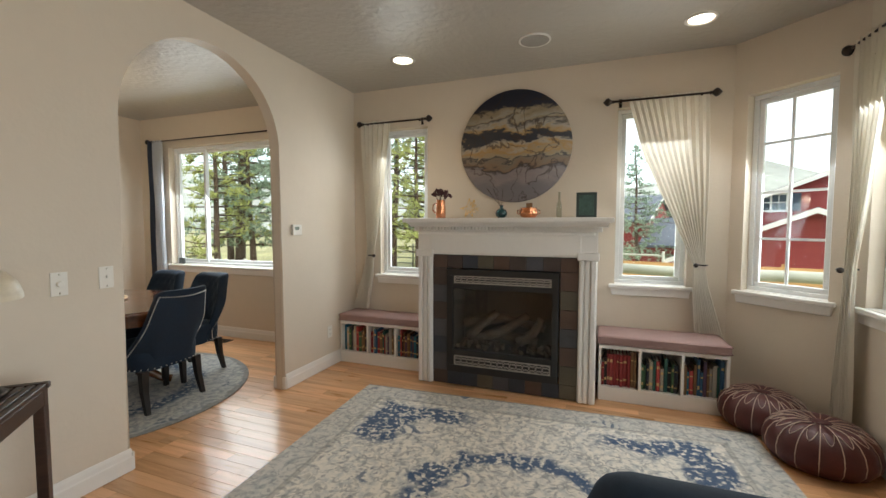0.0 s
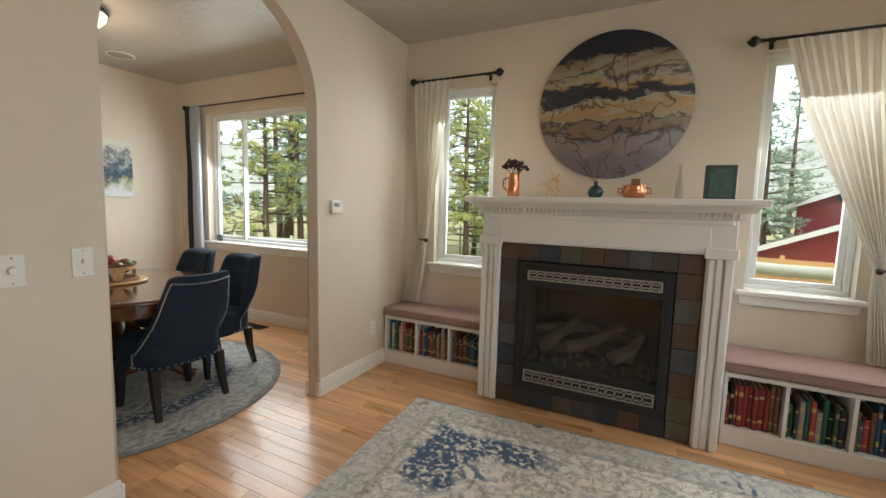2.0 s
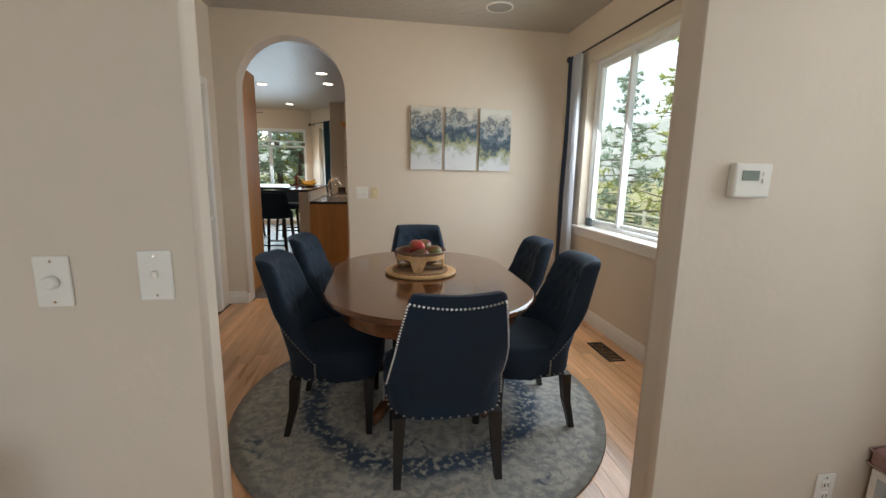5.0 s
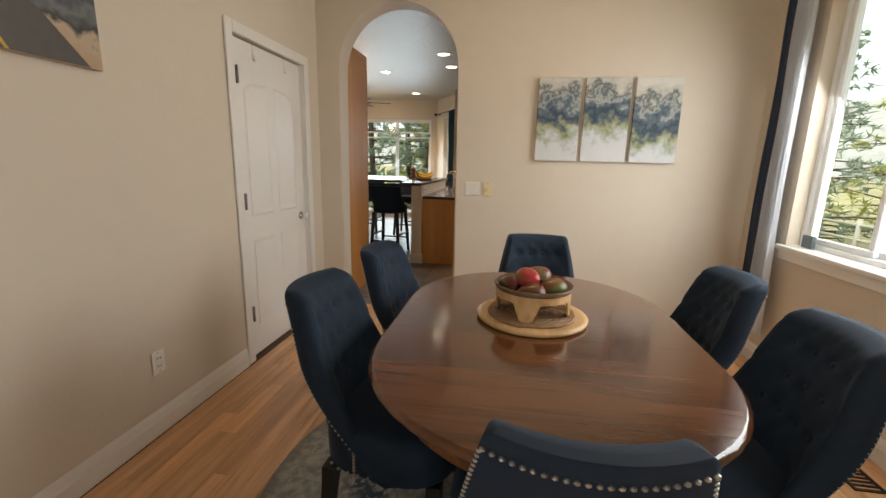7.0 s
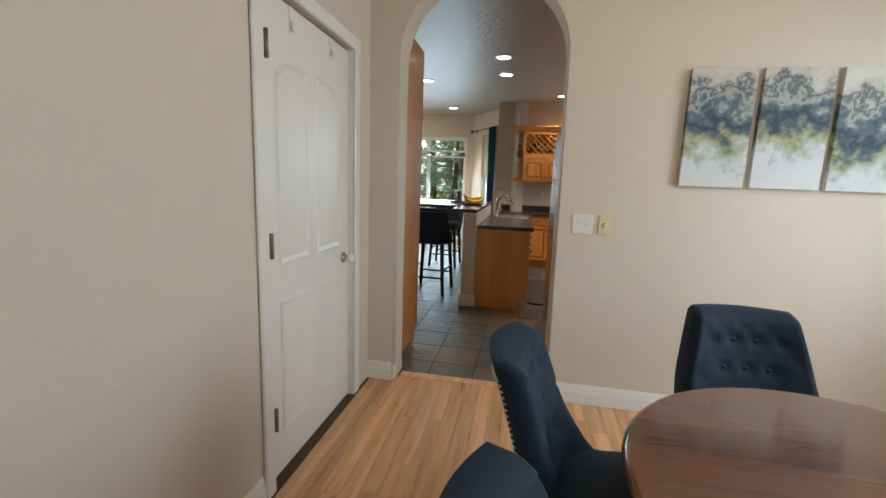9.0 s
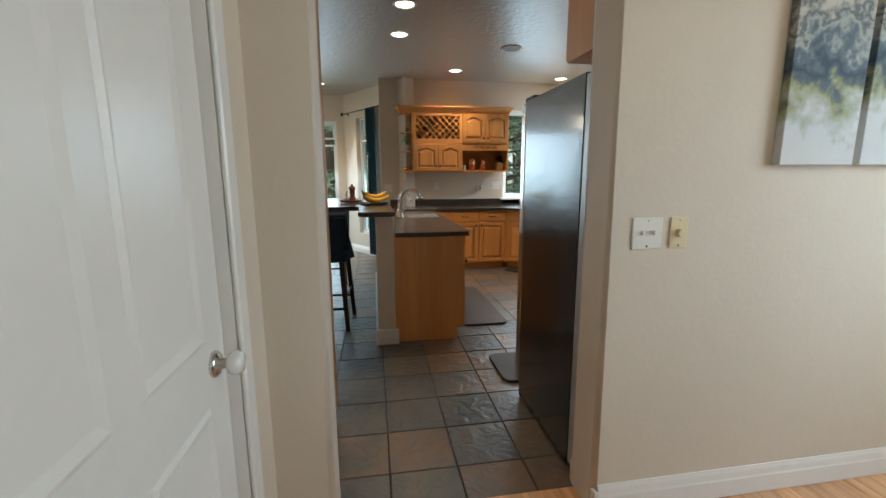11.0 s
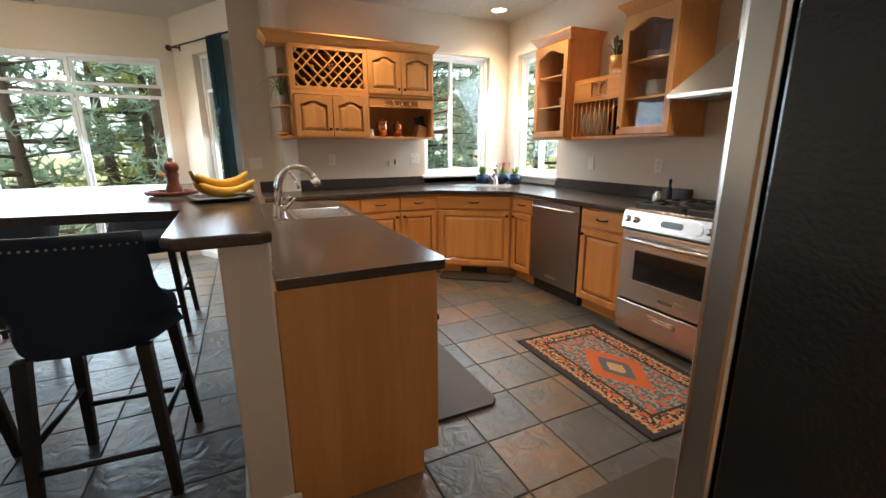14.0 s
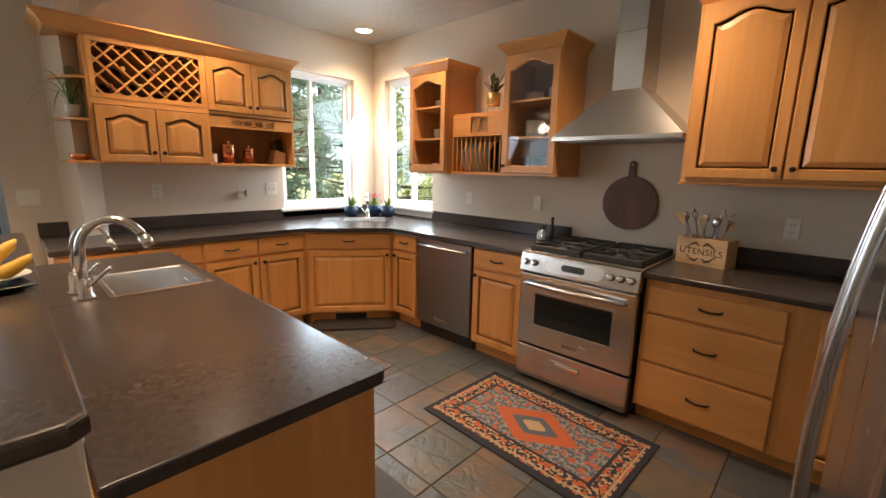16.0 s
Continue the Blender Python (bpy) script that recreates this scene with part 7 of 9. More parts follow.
crown("crown_moulding", [(-5.98, 2.49), (-5.98, 1.615), (DX - TK - 0.004, 1.615)][::-1], ofc, 2.31)


# wall cabinets
def upper(x, y, rz, label, name="wall_cabinet"):
    return thing(name, label, "cabinet", facing(x, y, 0, rz), group="kitchen wall cabinets")


# west cabinet: end shelves, wine lattice, doors and an open niche
UW = upper(-10.29, 1.175, 90, "honey maple wall cabinet with wine lattice, doors and open niche", "wine_cabinet")
D = 0.305
L_ = 1.60
z0, z1 = 1.40, 2.235
a0, a1 = 0.19, 0.885     # wine section and its doors
part("end_back", bx(0.0, a0, D - 0.012, D, z0, z1), maple, UW)
part("side", bx(a0 - 0.018, a0, 0, D, z0, z1), maple, UW)
part("side", bx(L_ - 0.018, L_, 0, D, z0, z1), maple, UW)
part("divider", bx(a1, a1 + 0.018, 0, D, z0, z1), maple, UW)
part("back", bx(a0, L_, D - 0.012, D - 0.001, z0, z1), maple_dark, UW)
part("bottom", bx(0.02, L_, -0.004, D, z0 - 0.002, z0 + 0.018, bevel=0.002, seg=1), maple_x, UW)
part("top", bx(0.0, L_, 0, D, z1 - 0.018, z1), maple_x, UW)
for zz in (1.40, 1.68, 1.945):
    bm = bmesh.new()
    prism(bm, [(a0 - 0.019, 0.0)] + [(a0 - 0.019 - 0.165 * math.sin(math.pi / 2 * k / 8), 0.0 + (D - 0.014) * (1 - math.cos(math.pi / 2 * k / 8))) for k in range(1, 9)] + [(a0 - 0.019, D - 0.014)], Matrix.Translation((0, 0, zz)), 0.016)
    part("end_shelf", bm, maple_x, UW)
part("mid_rail", bx(a0, a1, 0.0, D - 0.013, 1.795, 1.835), maple_x, UW)
bm = bmesh.new()
ring(bm, a0, a1, 1.835, z1 - 0.018, 0.03, -0.004, 0.018, 0.002)
part("lattice_frame", bm, maple_x, UW)
lx0, lx1, lz0, lz1 = a0 + 0.03, a1 - 0.03, 1.865, z1 - 0.048


def clip_diag(c, s):
    """End points, inside the lattice's frame, of a slanting bar x - s * z = c."""
    pts = []
    for z in (lz0, lz1):
        x = c + s * z
        if lx0 <= x <= lx1:
            pts.append((x, z))
    for x in (lx0, lx1):
        z = (x - c) * s
        if lz0 < z < lz1:
            pts.append((x, z))
    return pts[:2] if len(pts) >= 2 else None


for s, dep in ((1, 0.004), (-1, 0.010)):
    for k in range(-14, 16):
        p = clip_diag(lx0 + 0.095 * k - s * (lz0 if s > 0 else lz1), s)
        if p:
            (xa, za), (xb, zb) = p
            bm = bmesh.new()
            n = Vector((-(zb - za), 0, xb - xa)).normalized() * 0.0055
            loft(bm, [[(x + sx * n.x, y, z + sx * n.z) for sx, y in ((-1, dep), (1, dep), (1, dep + 0.22), (-1, dep + 0.22))] for x, z in ((xa, za), (xb, zb))], True, False)
            part("lattice_bar", bm, maple_x, UW)
dwid = (a1 - a0) / 2 - 0.006
for k in range(2):
    panel_door("door", dwid, 0.375, UW, pose(a0 + 0.004 + (dwid + 0.006) * k, -0.001, 1.412), arched=True, knob=((dwid - 0.028) if k == 0 else 0.028, 0.07))
part("rail", bx(a1 + 0.018, L_ - 0.018, 0.0, D - 0.013, 1.80, 1.822), maple_x, UW)
uwid = (L_ - a1 - 0.018) / 2 - 0.006
for k in range(2):
    panel_door("door", uwid, 0.395, UW, pose(a1 + 0.012 + (uwid + 0.004) * k, -0.001, 1.826), arched=True, knob=((uwid - 0.028) if k == 0 else 0.028, 0.05))


def fretwork(x0, x1, zc, h, parent, n=3):
    """A pierced board: linked ovals over a backing coloured dark for the gap's shade."""
    bm = bmesh.new()
    ring(bm, x0, x1, zc - h / 2, zc + h / 2, 0.012, -0.004, 0.014, 0.001)
    part("fret_board", bm, maple_x, parent)
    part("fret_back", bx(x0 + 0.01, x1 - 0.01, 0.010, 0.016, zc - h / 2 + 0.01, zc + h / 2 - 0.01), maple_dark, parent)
    bm = bmesh.new()
    mid = (x0 + x1) / 2
    w = min(0.09, (x1 - x0 - 0.04) / n)
    for e in (x0 + 0.012, mid + w * n / 2):
        box(bm, e, e + (x1 - x0 - w * n) / 2 - 0.012, -0.003, 0.010, zc - h / 2 + 0.012, zc + h / 2 - 0.012)
    for k in range(n):
        c = mid - w * n / 2 + w * (k + 0.5)
        tube(bm, [(c + w * 0.62 * math.cos(2 * math.pi * q / 14), 0.003, zc + (h / 2 - 0.016) * math.sin(2 * math.pi * q / 14)) for q in range(15)], 0.006, 6)
    part("fretwork", bm, maple_x, parent)


fretwork(a1 + 0.018, L_ - 0.018, 1.745, 0.085, UW, 4)
crown("crown_moulding", [(0.0, D), (0.0, 0.0), (L_, 0.0), (L_, D)], UW, z1 - 0.005, 0.055, 0.085)
UWM = facing(-10.29, 1.175, 0, 90)
for k, (x, z, s) in enumerate(((0.30, 1.91, 1), (0.47, 1.93, 1), (0.62, 1.90, 1), (0.72, 1.94, 1), (0.38, 2.03, 1), (0.56, 2.05, 1))):
    b = thing("wine_bottle", "dark wine bottle lying in the lattice rack", "bottle", UWM @ pose(x, 0.25, z + 0.01, 90, 0, 0), group="bottles in the wine rack")
    bm = bmesh.new()
    lathe(bm, [(0.034, 0.0), (0.036, 0.01), (0.036, 0.13), (0.014, 0.17), (0.013, 0.23), (0.015, 0.235), (0.013, 0.24)], 16)
    part("glass", bm, material("bottle_green", (0.01, 0.015, 0.01), 0.1, coat=0.5), b)
    bm = bmesh.new()
    lathe(bm, [(0.0145, 0.20), (0.0155, 0.201), (0.0155, 0.244), (0.001, 0.245)], 14)
    part("foil", bm, (copper, gold, maroon)[k % 3], b)
white_china = material("white_china", (0.75, 0.72, 0.66), 0.2, var=0.03, coat=0.3)
for x, r, h in ((1.08, 0.055, 0.14), (1.25, 0.045, 0.115)):
    cn = thing("copper_canister", "shiny copper canister with a lid", "canister", UWM @ pose(x, 0.16, 1.4185), group="copper canisters")
    bm = bmesh.new()
    lathe(bm, [(r, 0), (r, h), (r * 0.97, h + 0.003)], 28)
    part("body", bm, copper, cn)
    bm = bmesh.new()
    lathe(bm, [(r * 1.03, h + 0.003), (r * 1.03, h + 0.016), (r * 0.8, h + 0.022), (0.012, h + 0.023), (0.012, h + 0.032), (0.016, h + 0.04), (0.004, h + 0.045)], 28)
    part("lid", bm, copper, cn)
kb = thing("knife_block", "light wood knife block full of black-handled knives", "knife block", UWM @ pose(1.50, 0.17, 1.4185))
bm = bmesh.new()
prism(bm, [(-0.06, 0), (0.06, 0), (0.075, 0.10), (-0.02, 0.13)], Matrix.Translation((0, -0.06, 0)) @ AX_Y, 0.12, 0.004, 1)
part("block", bm, light_wood, kb)
for k in range(9):
    bm = bmesh.new()
    x, y = -0.005 + 0.028 * (k % 3), -0.04 + 0.04 * (k // 3)
    tube(bm, [(x, y, 0.11), (x - 0.025 + 0.01 * (k % 2), y, 0.20 + 0.012 * (k % 3))], 0.009, 6)
    part("knife_handle", bm, black_iron, kb)
mug = thing("mug", "small white mug in the open niche", "mug", UWM @ pose(0.945, 0.12, 1.4185))
bm = bmesh.new()
lathe(bm, [(0.025, 0), (0.03, 0.005), (0.033, 0.075), (0.03, 0.075), (0.027, 0.01)], 20)
part("cup", bm, white_china, mug)
wp = thing("potted_plant", "white pot with a trailing spider plant on the end shelf", "plant", UWM @ pose(0.10, 0.13, 1.6965))
bm = bmesh.new()
lathe(bm, [(0.032, 0), (0.045, 0.075), (0.046, 0.085), (0.04, 0.083), (0.036, 0.06)], 20)
part("pot", bm, white_china, wp)
for k in range(14):
    a = -2.6 + 3.6 * k / 14
    bm = bmesh.new()
    blade(bm, (0, 0, 0.08), (0.22 * math.cos(a) - 0.05, 0.14 * math.sin(a), 0.02 + 0.10 * (k % 3)), 0.012, 0.45, 7)
    part("leaf", bm, leafg, wp)
cb = thing("copper_bowl", "small copper bowl on the end shelf", "bowl", UWM @ pose(0.105, 0.12, 1.4165))
bm = bmesh.new()
lathe(bm, [(0.03, 0), (0.055, 0.015), (0.06, 0.045), (0.057, 0.045), (0.05, 0.015)], 24)
part("bowl", bm, copper, cb)
jar = thing("glass_jar", "small clear glass jar on the end shelf", "jar", UWM @ pose(0.11, 0.14, 1.9615))
bm = bmesh.new()
lathe(bm, [(0.02, 0), (0.028, 0.01), (0.03, 0.05), (0.015, 0.06), (0.017, 0.068)], 16)
part("jar", bm, MATS["bottle_glass"], jar)


# north cabinets: two glazed, plate rack between, and a pair of doors by the fridge
def glazed(x0, w, y0, z1, label, shelves):
    c = upper(x0, y0, 0, label, "glazed_wall_cabinet")
    D = KN - 0.004 - y0
    z0 = 1.385
    for n, b in (("side", bx(0, 0.018, 0, D, z0, z1)), ("side", bx(w - 0.018, w, 0, D, z0, z1))):
        part(n, b, maple, c)
    part("bottom", bx(-0.004, w + 0.004, -0.006, D, z0 - 0.016, z0 + 0.006, bevel=0.002, seg=1), maple_x, c)
    part("top", bx(0.018, w - 0.018, 0, D, z1 - 0.018, z1), maple_x, c)
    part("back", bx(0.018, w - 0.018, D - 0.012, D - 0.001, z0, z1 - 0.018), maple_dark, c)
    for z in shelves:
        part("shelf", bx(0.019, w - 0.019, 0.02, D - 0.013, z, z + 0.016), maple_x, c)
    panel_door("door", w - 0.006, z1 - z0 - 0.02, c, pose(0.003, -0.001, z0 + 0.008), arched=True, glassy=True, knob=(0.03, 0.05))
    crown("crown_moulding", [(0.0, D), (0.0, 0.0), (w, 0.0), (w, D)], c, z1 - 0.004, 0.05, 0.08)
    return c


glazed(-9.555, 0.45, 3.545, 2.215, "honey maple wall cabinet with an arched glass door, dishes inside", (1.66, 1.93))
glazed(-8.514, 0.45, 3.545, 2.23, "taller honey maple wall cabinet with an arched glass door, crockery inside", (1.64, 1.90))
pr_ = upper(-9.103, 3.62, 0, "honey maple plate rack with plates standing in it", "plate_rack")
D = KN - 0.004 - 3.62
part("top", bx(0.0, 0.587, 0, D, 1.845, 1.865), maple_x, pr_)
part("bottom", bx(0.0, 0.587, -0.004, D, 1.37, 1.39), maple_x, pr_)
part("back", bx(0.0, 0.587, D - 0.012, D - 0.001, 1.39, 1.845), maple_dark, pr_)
part("rail", bx(0.0, 0.587, 0.0, 0.016, 1.68, 1.70), maple_x, pr_)
for sx in (0.0, 0.569):
    part("side", bx(sx, sx + 0.018, 0, D, 1.39, 1.845), maple, pr_)
fretwork(0.018, 0.569, 1.772, 0.145, pr_, 2)
for k in range(11):
    for yy in (0.02, 0.15):
        bm = bmesh.new()
        tube(bm, [(0.045 + 0.05 * k, yy, 1.39), (0.045 + 0.05 * k, yy, 1.68)], 0.006, 8)
        part("dowel", bm, maple, pr_)
plate_dark = material("dark_plate", (0.03, 0.04, 0.05), 0.2, coat=0.3)
for k in range(9):
    pl = thing("dinner_plate", "dinner plate standing in the plate rack", "plate", pose(-9.103 + 0.07 + 0.05 * k, 3.62 + 0.15, 1.392 + 0.125, 0, 96, 0), group="plates in the rack")
    bm = bmesh.new()
    lathe(bm, [(0.06, 0), (0.075, 0.003), (0.125, 0.016), (0.125, 0.019), (0.075, 0.008), (0.01, 0.006)], 32)
    part("plate", bm, white_china if k < 6 else plate_dark, pl)


def bowl_stack(x, y, z, r, n, mat, label, name="bowl_stack"):
    s = thing(name, label, "dishes", pose(x, y, z), group="crockery behind glass")
    for k in range(n):
        bm = bmesh.new()
        lathe(bm, [(r * 0.5, 0), (r * 0.85, 0.02), (r, 0.05), (r * 0.96, 0.05), (r * 0.5, 0.012)], 24)
        part("bowl", bm, mat, s, "", pose(0, 0, 0.018 * k))


bowl_stack(-9.42, 3.78, 1.392, 0.06, 2, white_china, "white cups in the glazed cabinet")
bowl_stack(-9.26, 3.75, 1.392, 0.05, 3, white_china, "white cups in the glazed cabinet")
bowl_stack(-9.35, 3.76, 1.677, 0.085, 3, white_china, "stack of white bowls in the glazed cabinet")
bowl_stack(-9.35, 3.76, 1.947, 0.075, 2, white_china, "stack of small plates in the glazed cabinet")
bowl_stack(-8.36, 3.74, 1.657, 0.075, 5, white_china, "stack of white bowls in the glazed cabinet")
bowl_stack(-8.20, 3.74, 1.657, 0.05, 3, material("pink_china", (0.50, 0.30, 0.24), 0.3), "pale pink cups in the glazed cabinet")
bowl_stack(-8.38, 3.74, 1.917, 0.07, 2, material("blush_china", (0.60, 0.42, 0.32), 0.3), "blush bowls on the top shelf")
bowl_stack(-8.2, 3.74, 1.917, 0.06, 3, white_china, "white bowls on the top shelf")
for k in range(5):
    g = thing("drinking_glass", "pale green drinking glass in the cabinet", "glass", pose(-8.42 + 0.075 * k, 3.70 + 0.05 * (k % 2), 1.392), group="glasses in the cabinet")
    bm = bmesh.new()
    lathe(bm, [(0.026, 0), (0.028, 0.004), (0.034, 0.12), (0.032, 0.12), (0.026, 0.01)], 18)
    part("glass", bm, MATS["bottle_glass"], g)
gp = thing("potted_plant", "gold pot on legs with leafy flowers on the plate rack", "plant", pose(-8.78, 3.76, 1.866))
bm = bmesh.new()
lathe(bm, [(0.05, 0.06), (0.055, 0.065), (0.06, 0.16), (0.056, 0.16), (0.05, 0.08)], 24)
part("pot", bm, gold, gp)
for k in range(3):
    bm = bmesh.new()
    a = k * 2.1
    tube(bm, [(0.045 * math.cos(a), 0.045 * math.sin(a), 0.07), (0.055 * math.cos(a), 0.055 * math.sin(a), 0.001)], 0.004, 6)
    part("leg", bm, gold, gp)
rp = random.Random(9)
darkleaf = material("dusky_leaf", (0.075, 0.10, 0.035), 0.6, var=0.3, scale=20)
for k in range(26):
    a, e = rp.uniform(0, 6.28), rp.uniform(0.05, 0.14)
    bm = bmesh.new()
    blade(bm, (0.02 * math.cos(a), 0.02 * math.sin(a), 0.15), (e * math.cos(a), 0.7 * e * math.sin(a), 0.20 + rp.uniform(0, 0.13)), 0.035, 0.12, 4)
    part("leaf", bm, darkleaf if k % 4 else white_china, gp)
UD = upper(-7.272, 3.54, 0, "honey maple wall cabinet with two arched panel doors")
part("body", bx(0, 1.0, 0, KN - 0.004 - 3.54, 1.375, 2.29, bevel=0.002, seg=1), maple, UD)
part("light_rail", bx(-0.006, 1.006, -0.008, KN - 0.004 - 3.54, 1.355, 1.374, bevel=0.003, seg=1), maple_x, UD)
for k in range(2):
    panel_door("door", 0.425, 0.88, UD, pose(0.02 + 0.435 * k, -0.001, 1.392), arched=True, knob=(0.395 if k == 0 else 0.03, 0.05))
crown("crown_moulding", [(0.0, 0.37), (0.0, 0.0), (1.0, 0.0), (1.0, 0.37)], UD, 2.285, 0.055, 0.09)

# island with raised bar
IZ = 0.895
isl = thing("island", "honey maple kitchen island with a plain end panel", "island", pose(0, 0, 0))
bm = bmesh.new()
box(bm, -9.42, -9.04, 0.925, 1.475, 0.095, IZ - 0.037)
box(bm, -9.04, -8.57, 0.925, 1.475, 0.095, IZ - 0.20)
box(bm, -9.04, -8.57, 1.465, 1.475, IZ - 0.20, IZ - 0.037)
box(bm, -8.57, -7.425, 0.925, 1.475, 0.095, IZ - 0.037)
part("body", bm, maple, isl)
bm = bmesh.new()
prism(bm, [(0.925, 0.002), (1.42, 0.002), (1.42, 0.10), (1.485, 0.10), (1.485, IZ - 0.037), (0.925, IZ - 0.037)], Matrix.Translation((-7.425, 0, 0)) @ AX_X, 0.018)
part("end_panel", bm, maple, isl)
part("toe_kick", bx(-9.41, -7.426, 0.93, 1.42, 0.002, 0.094), maple_x, isl)
for k in range(4):
    x = -7.445 - 0.495 * k
    panel_door("drawer", 0.47, HD, isl, pose(x, 1.4755, ZD, 0, 0, 180), drawer=True, knob="pull")
    panel_door("door", 0.47, HB, isl, pose(x, 1.4755, ZB, 0, 0, 180), knob=(0.03, HB - 0.04))
itop = thing("island_worktop", "dark brown stone island worktop with rounded corner", "counter", pose(0, 0, 0))
sx0, sx1, sy0, sy1 = -9.02, -8.59, 1.13, 1.475
for pts in ([(-7.395, 0.93), (-7.395, 1.50)] + arc(-7.425, 1.495, 0.03, 0, 90, 5) + [(sx1, 1.525), (sx1, 0.93)], [(sx0, 0.93), (sx0, 1.525), (-9.45, 1.525), (-9.45, 0.93)], [(sx1, sy1), (sx1, 1.525), (sx0, 1.525), (sx0, sy1)], [(sx1, 0.93), (sx1, sy0), (sx0, sy0), (sx0, 0.93)]):
    worktop_piece("slab", pts[::-1], itop, IZ - 0.036, IZ, 0.006 if len(pts) > 5 else 0.0)
isk = thing("island_sink", "stainless steel bowl sink set in the island", "sink", pose(0, 0, 0))
bm = bmesh.new()
bmesh_rows = [[(x, y, z) for x, y in ((sx0 + g, sy0 + g), (sx1 - g, sy0 + g), (sx1 - g, sy1 - g), (sx0 + g, sy1 - g))] for g, z in ((-0.012, IZ + 0.001), (0.004, IZ + 0.003), (0.012, IZ - 0.002), (0.03, IZ - 0.15), (0.05, IZ - 0.16))]
loft(bm, bmesh_rows, True, False)
bm.faces.ensure_lookup_table()
big = max((f for f in bm.faces if len(f.verts) == 4 and abs(f.calc_center_median().z - (IZ + 0.001)) < 1e-4), key=lambda f: f.calc_area())
bm.faces.remove(big)
part("bowl", bm, steel, isk)
gooseneck(-8.635, 1.055, IZ, 70, 0.30, 0.21, 0.0175, "nickel gooseneck tap at the island sink")
gooseneck(-8.75, 1.04, IZ, 70, 0.27, 0.13, 0.008, "slim nickel filter tap beside the island tap")
half_wall = thing("bar_half_wall", "cream painted half wall under the raised bar", "wall", pose(0, 0, 0))
part("wall", bx(-9.42, -7.375, 0.785, 0.922, 0.002, 1.028, bevel=0.008), wall_paint, half_wall)
for b_ in (bx(-7.376, -7.358, 0.765, 0.942, 0.003, 0.13, bevel=0.006), bx(-9.42, -7.376, 0.767, 0.785, 0.003, 0.13, bevel=0.006)):
    part("baseboard", b_, trim_white, half_wall)
wall_plate("arch_living", 0, 0, "outlet", "white outlet on the end of the half wall").matrix_basis = pose(-7.55, 0.9225, 0.965, 0, 0, 180) @ Matrix.Rotation(radians(90), 4, "Y")
bar = thing("raised_bar_top", "dark brown stone raised bar top with breakfast peninsula", "counter", pose(0, 0, 0))
worktop_piece("slab", [(-7.305, 0.69), (-7.305, 0.905)] + [(-7.325, 0.93), (-9.46, 0.93), (-9.46, -1.35), (-8.15, -1.35), (-7.96, 0.45), (-7.93, 0.655), (-7.35, 0.655)], bar, 1.03, 1.066, 0.010)
bm = bmesh.new()
box(bm, -9.0, -8.75, -1.15, -0.9, 0.002, 1.028, 0.005, 1)
part("support_wall", bm, wall_paint, bar)


# bar stools
def bar_stool():
    s = thing("bar_stool", "navy upholstered bar stool with black legs and nailhead trim", "stool", pose(0, 0, 0), group="stools at the raised bar")
    bm = bmesh.new()
    rows = []
    for z, g in ((0.60, 0.90), (0.615, 0.97), (0.66, 1.0), (0.69, 0.99), (0.71, 0.9), (0.716, 0.5)):
        row = []
        for k in range(32):
            a = 2 * math.pi * k / 32
            ca, sa = math.cos(a), math.sin(a)
            q = (abs(ca) ** 3 + abs(sa) ** 3) ** (-1 / 3)
            row.append((g * 0.235 * q * ca, g * 0.225 * q * sa, z))
        rows.append(row)
    loft(bm, rows)
    part("seat", bm, navy_velvet, s)
    bm = bmesh.new()
    rows = []
    for k in range(11):
        z = 0.605 + 0.425 * k / 10
        f = k / 10
        hw = 0.255 - 0.02 * f
        y0 = -0.215 - 0.055 * f
        wg = 0.22 * max(0, 1 - f * 1.9) ** 0.8 if f < 0.53 else 0.0
        th = 0.06 if k < 9 else (0.05 if k == 9 else 0.02)
        o, i = [], []
        for q in range(13):
            u = -1 + q / 6
            bow = 0.03 * u * u + wg * max(0, (abs(u) - 0.6) / 0.4) ** 1.3
            o.append((hw * u, y0 + bow, z))
            i.append((hw * u * 0.9, y0 + bow + th, z))
        rows.append(o + i[::-1])
    loft(bm, rows)
    part("backrest", bm, navy_velvet, s)
    bm = bmesh.new()
    for k in range(20):
        u = -1 + 2 * k / 19
        bmesh.ops.create_icosphere(bm, subdivisions=1, radius=0.005, matrix=Matrix.Translation((0.215 * u, -0.268 + 0.03 * u * u, 0.99)))
    part("nailheads", bm, brass_nail, s)
    feet = ((-0.21, -0.25), (0.21, -0.25), (0.21, 0.22), (-0.21, 0.22))
    for x, y in feet:
        bm = bmesh.new()
        rows = []
        for f, hw in ((0, 0.022), (1, 0.016)):
            cx, cy, z = x * (0.82 + 0.18 * f), y * (0.80 + 0.20 * f), 0.61 * (1 - f) + 0.001
            rows.append([(cx - hw, cy - hw, z), (cx + hw, cy - hw, z), (cx + hw, cy + hw, z), (cx - hw, cy + hw, z)])
        loft(bm, rows, True, False)
        part("leg", bm, black_wood, s)
    for k in range(4):
        (xa, ya), (xb, yb) = feet[k], feet[(k + 1) % 4]
        z = 0.20 if k % 2 == 0 else 0.29
        g = 1 - 0.18 * z / 0.61
        bm = bmesh.new()
        tube(bm, [(xa * g, ya * g, z), (xb * g, yb * g, z)], 0.012, 6)
        part("stretcher", bm, black_wood, s)
    return s


st = bar_stool()
st.matrix_basis = pose(-7.985, 0.33, 0, 0, 0, 86)
